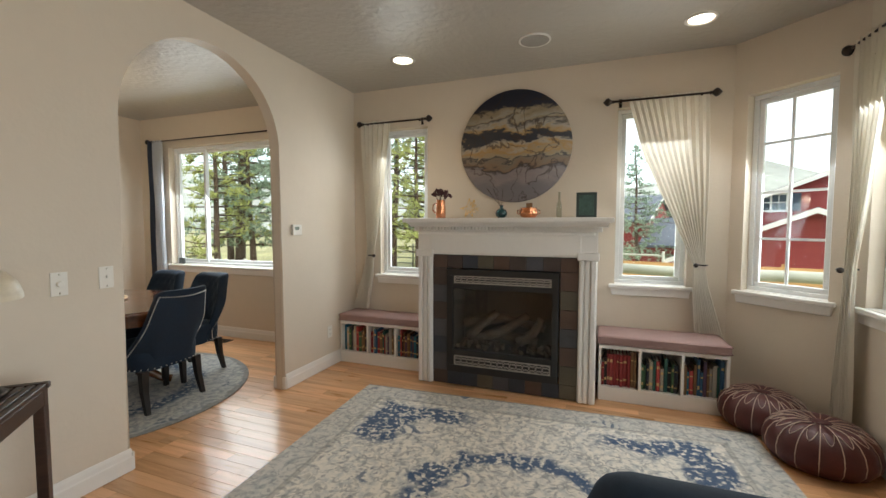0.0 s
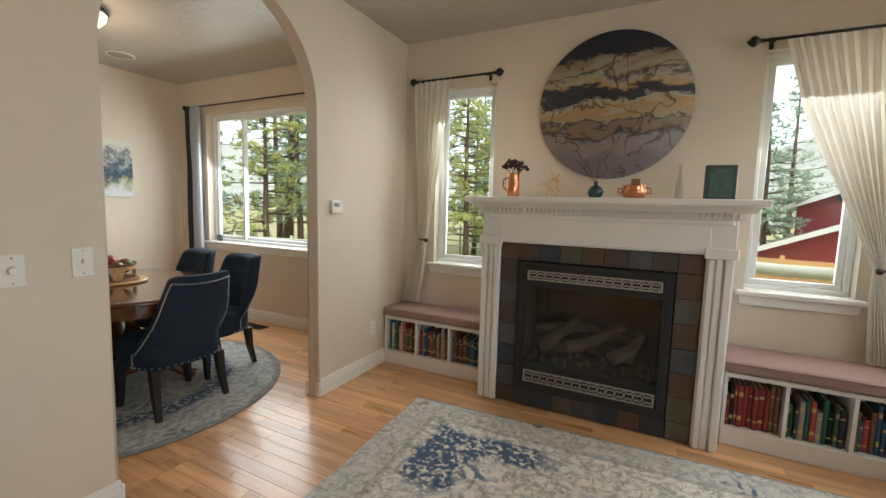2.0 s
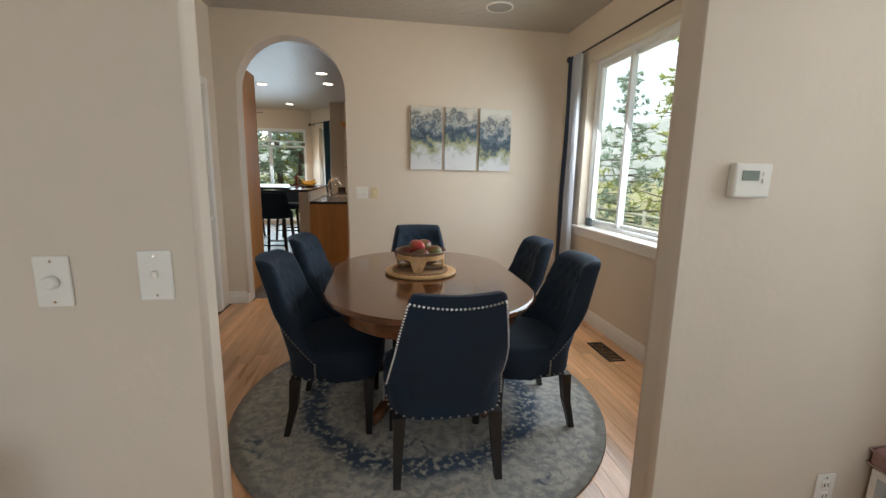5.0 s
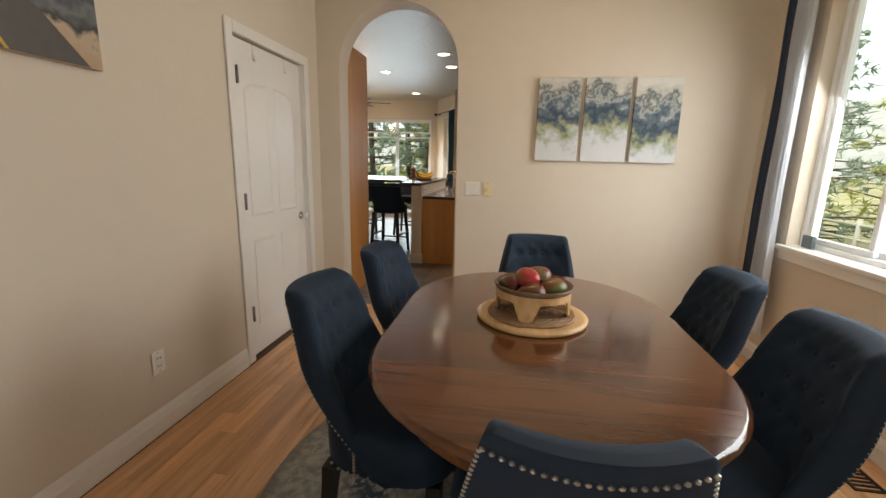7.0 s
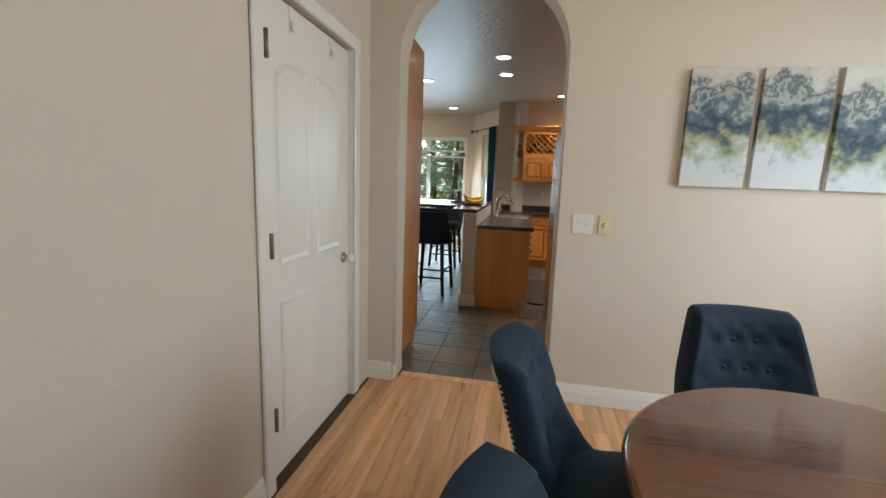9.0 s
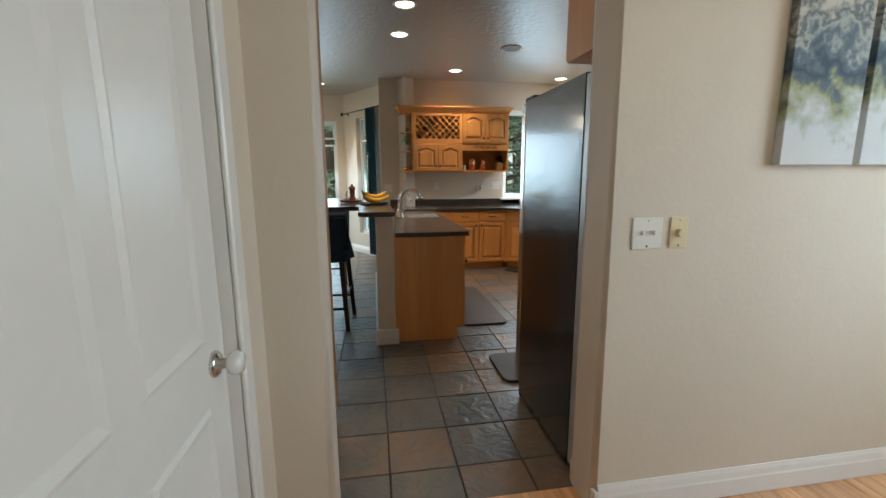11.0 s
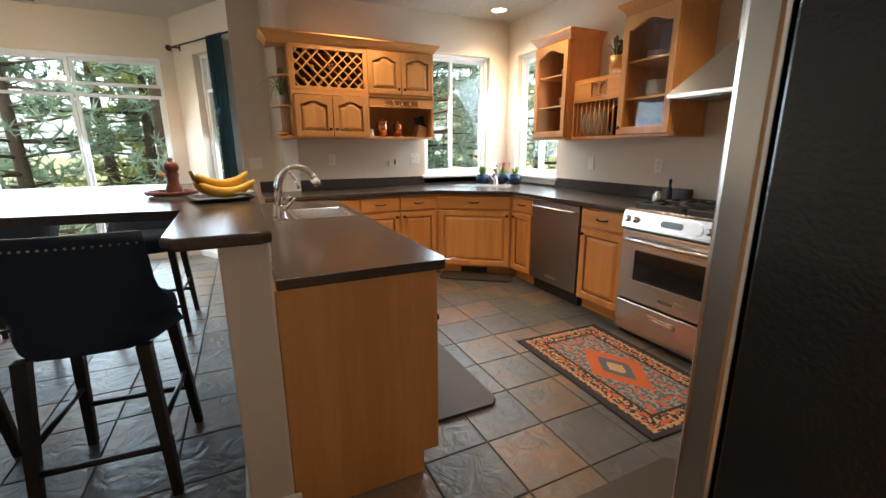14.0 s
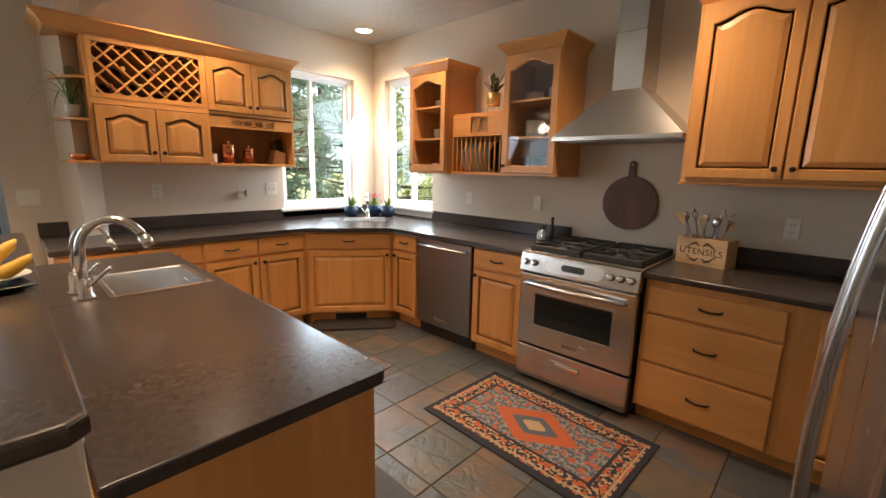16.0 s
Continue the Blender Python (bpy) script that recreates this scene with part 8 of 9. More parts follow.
for x, y, rz in ((-8.05, -0.35, 88), (-8.12, -1.0, 88), (-9.62, 0.2, -92), (-9.6, -0.55, -90)):
    copy_thing(st, pose(x, y, 0, 0, 0, rz))

# things on the bar
BZ = 1.067
pd = thing("serving_dish", "round dark wood serving dish on a white mat", "dish", pose(-8.49, 0.55, BZ))
bm = bmesh.new()
lathe(bm, [(0.10, 0), (0.10, 0.006), (0.01, 0.006)], 32)
part("mat", bm, white_china, pd)
bm = bmesh.new()
lathe(bm, [(0.07, 0.007), (0.11, 0.014), (0.115, 0.03), (0.105, 0.03), (0.095, 0.018), (0.01, 0.016)], 32)
redwood = wood("red_brown_wood", (0.16, 0.05, 0.028), (0.08, 0.022, 0.014), 0.35, axis=2)
part("dish", bm, redwood, pd)
pm = thing("pepper_mill", "turned brown wooden pepper mill", "pepper mill", pose(-8.47, 0.565, BZ + 0.0165))
bm = bmesh.new()
lathe(bm, [(0.034, 0), (0.036, 0.01), (0.036, 0.03), (0.026, 0.05), (0.024, 0.07), (0.029, 0.09), (0.024, 0.105), (0.031, 0.115), (0.034, 0.135), (0.026, 0.15), (0.01, 0.153), (0.013, 0.165), (0.004, 0.172)], 24)
part("body", bm, redwood, pm)
gb = thing("salt_bottle", "small glass bottle with a cork beside the pepper mill", "bottle", pose(-8.53, 0.51, BZ + 0.0165))
bm = bmesh.new()
lathe(bm, [(0.018, 0), (0.019, 0.06), (0.012, 0.075), (0.012, 0.082)], 16)
part("glass", bm, MATS["bottle_glass"], gb)
bm = bmesh.new()
lathe(bm, [(0.0115, 0.076), (0.013, 0.10)], 12)
part("cork", bm, light_wood, gb)
bt = thing("fruit_tray", "small square dark tray under the bananas", "tray", pose(-8.22, 0.775, BZ, 0, 0, 15))
bm = bmesh.new()
loft(bm, [[(-q, -q, z), (q, -q, z), (q, q, z), (-q, q, z)] for q, z in ((0.09, 0.0), (0.12, 0.018), (0.115, 0.02), (0.085, 0.006))], True, False)
part("tray", bm, black_iron, bt)
rim_d = thing("small_plate", "white plate standing behind the bananas", "plate", pose(-8.25, 0.83, BZ + 0.018, 0, 0, 0))
bm = bmesh.new()
lathe(bm, [(0.05, 0), (0.085, 0.014), (0.082, 0.016), (0.04, 0.004)], 28)
part("plate", bm, white_china, rim_d)
banana_skin = material("banana_peel", (0.62, 0.36, 0.02), 0.5, var=0.12, scale=9)
bun = thing("banana_bunch", "bunch of ripe yellow bananas on a tray", "bananas", pose(-8.21, 0.775, BZ + 0.05, 0, 0, 118))
for k in range(3):
    bm = bmesh.new()
    rows = []
    for q in range(13):
        f = q / 12
        a = -0.80 + 1.65 * f
        R = 0.150 + 0.008 * k
        c = Vector((R * math.sin(a) + 0.015, (k - 1) * 0.05 * (0.3 + f), R * (1 - math.cos(a)) - 0.014 + 0.034 * (k == 1)))
        rad = 0.0235 * (math.sin(math.pi * min(0.97, 0.10 + 0.85 * f)) ** 0.45) * (0.35 if q in (0, 12) else 1)
        t = Vector((math.cos(a), 0, math.sin(a)))
        n_ = t.cross(Vector((0, 1, 0)))
        rows.append([c + (n_ * math.cos(2 * math.pi * w / 8) + Vector((0, 1, 0)) * math.sin(2 * math.pi * w / 8)) * rad for w in range(8)])
    loft(bm, rows)
    part("banana", bm, banana_skin, bun)
bm = bmesh.new()
tube(bm, [(-0.09, 0, 0.035), (-0.108, 0, 0.055), (-0.118, 0, 0.085)], 0.011, 8, 0.007)
part("stalk", bm, material("banana_stalk", (0.16, 0.10, 0.02), 0.8), bun)

# cutting board, utensil box, bottles
brd = thing("cutting_board", "round dark walnut cutting board hanging on the wall", "cutting board", pose(-7.665, KN - 0.003, 1.20))
walnut = wood("walnut_board", (0.13, 0.055, 0.035), (0.06, 0.025, 0.018), 0.45, per=0.1, axis=2, grain=0.7)
bm = bmesh.new()
pts = arc(0, 0, 0.185, 82, -262, 40)
pts = [(x, z) for x, z in pts] + [(-0.022, 0.20), (-0.018, 0.25), (-0.022, 0.28), (0.0, 0.292), (0.022, 0.28), (0.018, 0.25), (0.022, 0.20)]
prism(bm, pts, Matrix.Translation((0, -0.022, 0)) @ AX_Y, 0.02, 0.004, 2)
part("board", bm, walnut, brd)
bm = bmesh.new()
lathe(bm, [(0.007, 0.0), (0.007, 0.003)], 12, Matrix.Translation((0, -0.022, 0.265)) @ Matrix.Rotation(radians(90), 4, "X"))
part("hanging_hole", bm, steel, brd)
ub = thing("utensil_box", "light wooden box lettered UTENSILS, full of kitchen tools", "utensil box", pose(-7.13, 3.71, CZ + 0.001, 0, 0, -12))
w_, h_, d_ = 0.135, 0.16, 0.07
for nm, b_ in (("front", bx(-w_, w_, -d_, -d_ + 0.009, 0, h_)), ("back", bx(-w_, w_, d_ - 0.009, d_, 0, h_)), ("end", bx(-w_, -w_ + 0.009, -d_ + 0.0095, d_ - 0.0095, 0, h_)), ("end", bx(w_ - 0.009, w_, -d_ + 0.0095, d_ - 0.0095, 0, h_)), ("bottom", bx(-w_ + 0.0095, w_ - 0.0095, -d_ + 0.0095, d_ - 0.0095, 0, 0.008))):
    part(nm, b_, light_wood, ub)
ink = material("dark_ink", (0.035, 0.02, 0.012), 0.8)
fc = bpy.data.curves.new("lettering", "FONT")
fc.body, fc.size, fc.extrude, fc.align_x, fc.align_y, fc.space_character = "UTENSILS", 0.052, 0.0006, "CENTER", "CENTER", 1.08
fo = new("lettering_source", fc)
me = bpy.data.meshes.new_from_object(fo.evaluated_get(bpy.context.evaluated_depsgraph_get()))
bpy.data.objects.remove(fo)
me.materials.append(ink)
lt = new("lettering", me)
lt.parent, lt.matrix_basis = ub, pose(0, -d_ - 0.0008, 0.078, 90, 0, 0)
lt["label"] = "dark lettering UTENSILS"
for zc, s in ((0.115, 1), (0.04, -1)):
    bm = bmesh.new()
    for k in (-1, 1):
        tube(bm, [(k * (0.01 + 0.075 * f), -d_ - 0.001, zc + s * (0.012 * math.sin(f * 5) - 0.004 * f)) for f in [q / 10 for q in range(11)]], 0.004, 5, 0.0015)
        tube(bm, [(k * (0.02 + 0.05 * f), -d_ - 0.001, zc + s * (0.018 - 0.02 * f * f)) for f in [q / 8 for q in range(9)]], 0.003, 5, 0.001)
    part("ornament", bm, ink, ub)
ru = random.Random(12)
for k in range(9):
    x, lean = -0.09 + 0.022 * k, ru.uniform(-0.25, 0.25) + (k - 4) * 0.06
    tip = (x + lean * 0.17, ru.uniform(-0.03, 0.03), ru.uniform(0.20, 0.27))
    bm = bmesh.new()
    tube(bm, [(x * 0.5, 0, 0.02), tip], 0.0045, 6)
    d = (Vector(tip) - Vector((x * 0.5, 0, 0.02))).normalized()
    if k % 3 == 0:
        ball(bm, Vector(tip) + d * 0.025, 0.025, 0.9, 0.35, 1.2, 12, 8)
    elif k % 3 == 1:
        e = Vector(tip)
        s_ = Vector((1, 0, -d.x)).normalized() * 0.024
        loft(bm, [[e - s_ * 0.4, e + s_ * 0.4, e + s_ * 0.4 + Vector((0, 0.004, 0)), e - s_ * 0.4 + Vector((0, 0.004, 0))], [e + d * 0.07 - s_, e + d * 0.07 + s_, e + d * 0.07 + s_ + Vector((0, 0.004, 0)), e + d * 0.07 - s_ + Vector((0, 0.004, 0))]], True, False)
    else:
        for q in range(5):
            a = q * math.pi / 5
            o = Vector((math.cos(a), math.sin(a), 0)) * 0.02
            tube(bm, [Vector(tip), Vector(tip) + d * 0.035 + o, Vector(tip) + d * 0.08, Vector(tip) + d * 0.035 - o, Vector(tip)], 0.0014, 4)
    part("utensil", bm, (steel, light_wood, black_iron)[k % 3] if k % 3 != 2 else steel, ub)
for k, (x, y, h, r, mt_) in enumerate(((-8.26, 3.74, 0.09, 0.022, white_china), (-8.20, 3.69, 0.11, 0.026, steel), (-8.18, 3.78, 0.17, 0.02, black_iron))):
    b = thing("condiment_bottle", ("white salt shaker", "steel pepper shaker", "tall dark oil bottle")[k] + " beside the range", "bottle", pose(x, y, CZ + 0.001), group="bottles by the range")
    bm = bmesh.new()
    lathe(bm, [(r, 0), (r * 1.05, h * 0.1), (r, h * 0.55), (r * 0.5, h * 0.72), (r * 0.45, h * 0.85)], 18)
    part("body", bm, mt_, b)
    bm = bmesh.new()
    lathe(bm, [(r * 0.55, h * 0.85), (r * 0.55, h), (r * 0.3, h * 1.04)], 14)
    part("cap", bm, black_iron, b)
nt = thing("paper_note", "small white wall charger below the wall cabinet", "charger", pose(KW + 0.002, 2.38, 1.14))
part("body", bx(0, 0.035, -0.03, 0.03, -0.025, 0.03, bevel=0.004), white_china, nt)
part("plug", bx(0, 0.05, 0.045, 0.065, -0.01, 0.04, bevel=0.004), white_china, nt)


# mats and rug
def mat_thing(x0, x1, y0, y1, rz, label, h=0.018):
    cx, cy = (x0 + x1) / 2, (y0 + y1) / 2
    bm = bmesh.new()
    rr = 0.05
    pts = []
    for sx, sy, a in ((1, 1, 0), (-1, 1, 90), (-1, -1, 180), (1, -1, 270)):
        pts += arc(sx * ((x1 - x0) / 2 - rr), sy * ((y1 - y0) / 2 - rr), rr, a, a + 90, 5)
    prism(bm, pts, Matrix(), h, 0.010, 2)
    ob = part("floor_mat", bm, material("dark_brown_vinyl", (0.035, 0.028, 0.024), 0.55, var=0.15, scale=10, bump=0.25, bump_scale=200), None, "", pose(cx, cy, 0.001, 0, 0, rz))
    tagged(ob, label, "mat")


mat_thing(-8.9, -7.66, 1.53, 1.95, 0, "dark brown cushioned kitchen mat beside the island")
mat_thing(-10.02, -9.28, 2.80, 3.12, drz, "dark brown cushioned mat before the corner sink")
mat_thing(-7.02, -6.60, 1.58, 2.40, 0, "dark brown cushioned mat before the fridge")


def persian():
    m = bpy.data.materials.new("persian_rug")
    m.use_nodes = True
    t = m.node_tree
    N, L = t.nodes, t.links
    tc = N.new("ShaderNodeTexCoord")
    sep = N.new("ShaderNodeSeparateXYZ")
    L.new(tc.outputs["Object"], sep.inputs[0])

    def mm(op, a, c=0.0):
        x = N.new("ShaderNodeMath")
        x.operation = op
        for s, v in ((0, a), (1, c)):
            if isinstance(v, (int, float)):
                x.inputs[s].default_value = v
            else:
                L.new(v, x.inputs[s])
        return x.outputs[0]

    def nz(scale, detail=4):
        n = N.new("ShaderNodeTexNoise")
        n.inputs["Scale"].default_value, n.inputs["Detail"].default_value = scale, detail
        L.new(mir, n.inputs["Vector"])
        return n.outputs[0]

    def mix(f, a, c):
        x = N.new("ShaderNodeMix")
        x.data_type = "RGBA"
        L.new(f, x.inputs[0])
        for s, v in ((6, a), (7, c)):
            if isinstance(v, tuple):
                x.inputs[s].default_value = (*v, 1)
            else:
                L.new(v, x.inputs[s])
        return x.outputs[2]

    def less(v, k):
        return mm("LESS_THAN", v, k)
    ax, ay = mm("ABSOLUTE", sep.outputs[0]), mm("ABSOLUTE", sep.outputs[1])
    cmb = N.new("ShaderNodeCombineXYZ")
    L.new(ax, cmb.inputs[0])
    L.new(ay, cmb.inputs[1])
    mir = cmb.outputs[0]
    ink_, slate_, rust, tan = (0.022, 0.022, 0.03), (0.085, 0.10, 0.12), (0.42, 0.10, 0.03), (0.42, 0.27, 0.15)
    motif = mm("GREATER_THAN", nz(46, 3), 0.52)
    flower = mm("GREATER_THAN", nz(24, 2), 0.57)
    field = mix(motif, slate_, (0.24, 0.235, 0.22))
    field = mix(mm("MULTIPLY", flower, 0.9), field, rust)
    wob = mm("MULTIPLY", mm("SUBTRACT", nz(20), 0.5), 0.05)
    dia = mm("ADD", mm("ADD", mm("MULTIPLY", ax, 0.85), mm("MULTIPLY", ay, 1.35)), wob)
    field = mix(less(dia, 0.24), field, rust)
    field = mix(less(dia, 0.13), field, slate_)
    field = mix(less(dia, 0.07), field, tan)
    cornr = mm("GREATER_THAN", mm("ADD", mm("ADD", mm("MULTIPLY", ax, 1.0), mm("MULTIPLY", ay, 1.0)), wob), 0.55)
    field = mix(mm("MULTIPLY", cornr, mm("SUBTRACT", 1.0, mm("MULTIPLY", motif, 0.6))), field, rust)
    bd = mix(motif, ink_, tan)
    bd = mix(mm("MULTIPLY", flower, 1.0), bd, rust)
    ex, ey = mm("SUBTRACT", 0.55, ax), mm("SUBTRACT", 0.325, ay)
    e = mm("MINIMUM", ex, ey)
    col = mix(less(e, 0.125), field, bd)
    for k, c in ((0.130, ink_), ):
        band = mm("MULTIPLY", less(e, 0.137), mm("GREATER_THAN", e, 0.120))
        col = mix(band, col, c)
    band = mm("MULTIPLY", less(e, 0.052), mm("GREATER_THAN", e, 0.042))
    col = mix(band, col, tan)
    col = mix(less(e, 0.03), col, ink_)
    L.new(col, N["Principled BSDF"].inputs["Base Color"])
    N["Principled BSDF"].inputs["Roughness"].default_value = 0.95
    bp = N.new("ShaderNodeBump")
    bp.inputs["Strength"].default_value, bp.inputs["Distance"].default_value = 0.4, 0.003
    L.new(nz(300, 2), bp.inputs["Height"])
    L.new(bp.outputs[0], N["Principled BSDF"].inputs["Normal"])
    return m


bm = bmesh.new()
box(bm, -0.55, 0.55, -0.34, 0.34, 0, 0.008, 0.003, 2)
tagged(part("kitchen_rug", bm, persian(), None, "", pose(-7.657, 2.775, 0.001, 0, 0, -2)), "small orange, navy and grey oriental rug before the range", "rug")

# nook: curtain, ceiling fan
NK = WALL["wall_nook_slant"]
curtain_rod(NK, 0.12, 1.35, 2.40, "dark curtain rod in the breakfast nook")
curtain("curtain", NK @ pose(0, -0.075, 0), [(2.41, 0.86, 1.12, 0.8), (1.2, 0.88, 1.12, 0.9), (0.05, 0.86, 1.14, 1)], 5, 0.03, teal_cloth, "dark teal drape in the breakfast nook")
NS = WALL["wall_nook_slant_south"]
curtain_rod(NS, 0.6, 1.70, 2.40, "dark curtain rod in the breakfast nook")
fan = thing("ceiling_fan", "ceiling fan with wooden blades and a lit frosted bowl", "ceiling fan", pose(-10.95, -1.17, 0))
bm = bmesh.new()
lathe(bm, [(0.07, CEIL - 0.001), (0.07, CEIL - 0.03), (0.02, CEIL - 0.05), (0.015, CEIL - 0.12), (0.09, CEIL - 0.14), (0.11, CEIL - 0.19), (0.09, CEIL - 0.24), (0.05, CEIL - 0.25)], 28)
part("motor", bm, dark_bronze, fan)
bm = bmesh.new()
lathe(bm, [(0.12, CEIL - 0.252), (0.11, CEIL - 0.29), (0.06, CEIL - 0.32), (0.005, CEIL - 0.33)], 28)
part("light_bowl", bm, MATS["dome_glow"], fan, "glowing frosted bowl").visible_shadow = False
for k in range(5):
    a = k * 72 + 35
    bm = bmesh.new()
    prism(bm, [(0.16, -0.05), (0.58, -0.065), (0.62, -0.03), (0.62, 0.03), (0.58, 0.065), (0.16, 0.05)], pose(0, 0, CEIL - 0.20, 10, 0, a), 0.008, 0.002, 1)
    bl = part("blade", bm, espresso, fan)
    bm = bmesh.new()
    tube(bm, [Vector((math.cos(radians(a)) * 0.09, math.sin(radians(a)) * 0.09, CEIL - 0.20)), Vector((math.cos(radians(a)) * 0.2, math.sin(radians(a)) * 0.2, CEIL - 0.197))], 0.012, 8)
    part("blade_arm", bm, dark_bronze, bl)

# ---- outdoors ----
GZ = -0.7
grass_mat = material("dry_grass", (0.27, 0.25, 0.11), 1.0, var=0.5, scale=0.5, bump=0.6, bump_scale=6)
bm = bmesh.new()
R0 = 5
grid = [-900, -300, -120, -60, -35, -20, -12, -6, 0, 6, 12, 20, 35, 60, 120, 300, 900]
vs = {}
for i, x in enumerate(grid):
    for j, y in enumerate(grid):
        d = math.hypot(x + 4, y)
        vs[i, j] = bm.verts.new((x - 4, y, GZ + (0.35 * noise.noise((x * 0.06, y * 0.06, 0)) if d > 14 else 0) - (1.25 if x >= 6 and y >= 12 else 0)))
for i in range(len(grid) - 1):
    for j in range(len(grid) - 1):
        bm.faces.new((vs[i, j], vs[i + 1, j], vs[i + 1, j + 1], vs[i, j + 1])).smooth = True
structure(part("ground", bm, grass_mat), "dry spring grass round the house", "ground")
hill_mat = material("hill_scrub", (0.30, 0.31, 0.27), 1.0, var=0.4, scale=0.02, bump=0.3, bump_scale=0.3)
bm = bmesh.new()
rows = []
for k in range(6):
    f = k / 5
    row = []
    for q in range(48):
        a = 2 * math.pi * q / 48
        h = (30 + 34 * noise.noise((math.cos(a) * 2.1, math.sin(a) * 2.1, 3)) + 16 * noise.noise((math.cos(a) * 6, math.sin(a) * 6, 1))) * math.sin(math.pi * 0.5 * f)
        r = 190 + 150 * f
        row.append((r * math.cos(a) - 4, r * math.sin(a), GZ - 1 + max(0, h)))
    rows.append(row)
rows = [list(r) + [r[0]] for r in rows]
loft(bm, rows, close=False)
structure(part("backdrop_hills", bm, hill_mat), "low scrubby hills in the distance", "backdrop")

bark_mat = material("pine_bark", (0.10, 0.065, 0.045), 0.95, var=0.4, scale=4, bump=0.8, bump_scale=18)
# Needle green is paled and blued: distance haze put into the colour.
needle = material("hazy_pine_needles", (0.33, 0.42, 0.31), 0.8, var=0.45, scale=1.2, per=0.3, island=True)
leafy = material("spring_leaves", (0.50, 0.52, 0.20), 0.8, var=0.4, scale=1.2, per=0.35, island=True)

for lm, tint in ((needle, (0.38, 0.48, 0.34)), (leafy, (0.50, 0.54, 0.18))):
    LN, LL = lm.node_tree.nodes, lm.node_tree.links
    thin, both = LN.new("ShaderNodeBsdfTranslucent"), LN.new("ShaderNodeMixShader")
    thin.inputs[0].default_value = (*tint, 1)
    both.inputs[0].default_value = 0.45
    LL.new(LN["Principled BSDF"].outputs[0], both.inputs[1])
    LL.new(thin.outputs[0], both.inputs[2])
    LL.new(both.outputs[0], LN["Material Output"].inputs[0])


def pine(name, height, seed, bushy=1.0, bare=0.18, mat=None, label="ponderosa pine with long green needles"):
    """A tapered trunk, whorls of limbs, and tufts of needles set along them."""
    r = random.Random(seed)
    t = thing(name, label, "tree", pose(0, 0, 0), group="pines round the house")
    bm = bmesh.new()
    lean = (r.uniform(-0.03, 0.03), r.uniform(-0.03, 0.03))
    pts = [(lean[0] * z + 0.06 * noise.noise((z * 0.4, seed, 0)), lean[1] * z + 0.06 * noise.noise((z * 0.4, seed, 9)), z) for z in [height * k / 10 for k in range(11)]]
    tube(bm, pts, height * 0.017, 9, 0.02)
    verts, faces = [], []
    z = height * bare
    while z < height * 0.985:
        f = (z - height * bare) / (height * (1 - bare))
        reach = height * 0.20 * bushy * (1 - f) ** 0.75 * r.uniform(0.75, 1.15) + 0.25
        for _ in range(r.choice((3, 4, 4, 5))):
            a = r.uniform(0, 2 * math.pi)
            ln = reach * r.uniform(0.6, 1.1)
            d = Vector((math.cos(a), math.sin(a), 0))
            p0 = Vector((lean[0] * z, lean[1] * z, z))
            rise = r.uniform(-0.1, 0.28) * ln
            lp = [p0, p0 + d * ln * 0.5 + Vector((0, 0, rise * 0.35)), p0 + d * ln + Vector((0, 0, rise))]
            tube(bm, lp, 0.012 + 0.02 * (1 - f), 4, 0.006)
            for s in range(max(3, int(ln * 5.5))):
                g = r.uniform(0.3, 1.02)
                c = p0.lerp(lp[2], g) + Vector((r.gauss(0, 0.10), r.gauss(0, 0.10), r.gauss(0.03, 0.07))) * (0.6 + ln * 0.35)
                for q in range(9):
                    v = Vector((r.gauss(0, 1), r.gauss(0, 1), r.gauss(0.25, 0.8))).normalized() * r.uniform(0.14, 0.27)
                    sd = v.cross(Vector((r.gauss(0, 1), r.gauss(0, 1), r.gauss(0, 1)))).normalized() * r.uniform(0.018, 0.034)
                    n0 = len(verts)
                    verts.extend((c - sd, c + sd, c + v))
                    faces.append((n0, n0 + 1, n0 + 2))
        z += height * r.uniform(0.028, 0.045)
    part("trunk", bm, bark_mat, t)
    me = bpy.data.meshes.new("crown")
    me.from_pydata(verts, [], faces)
    me.materials.append(mat or needle)
    ob = new("crown", me)
    ob.parent = t
    return t


rt = random.Random(11)
kinds = [pine("pine_tree", 9.0, 1), pine("pine_tree", 12.0, 2, 0.85, 0.25), pine("pine_tree", 6.5, 3, 1.3, 0.06)]
kinds.append(pine("birch_tree", 7.0, 5, 1.25, 0.15, leafy, "young tree with light spring leaves"))
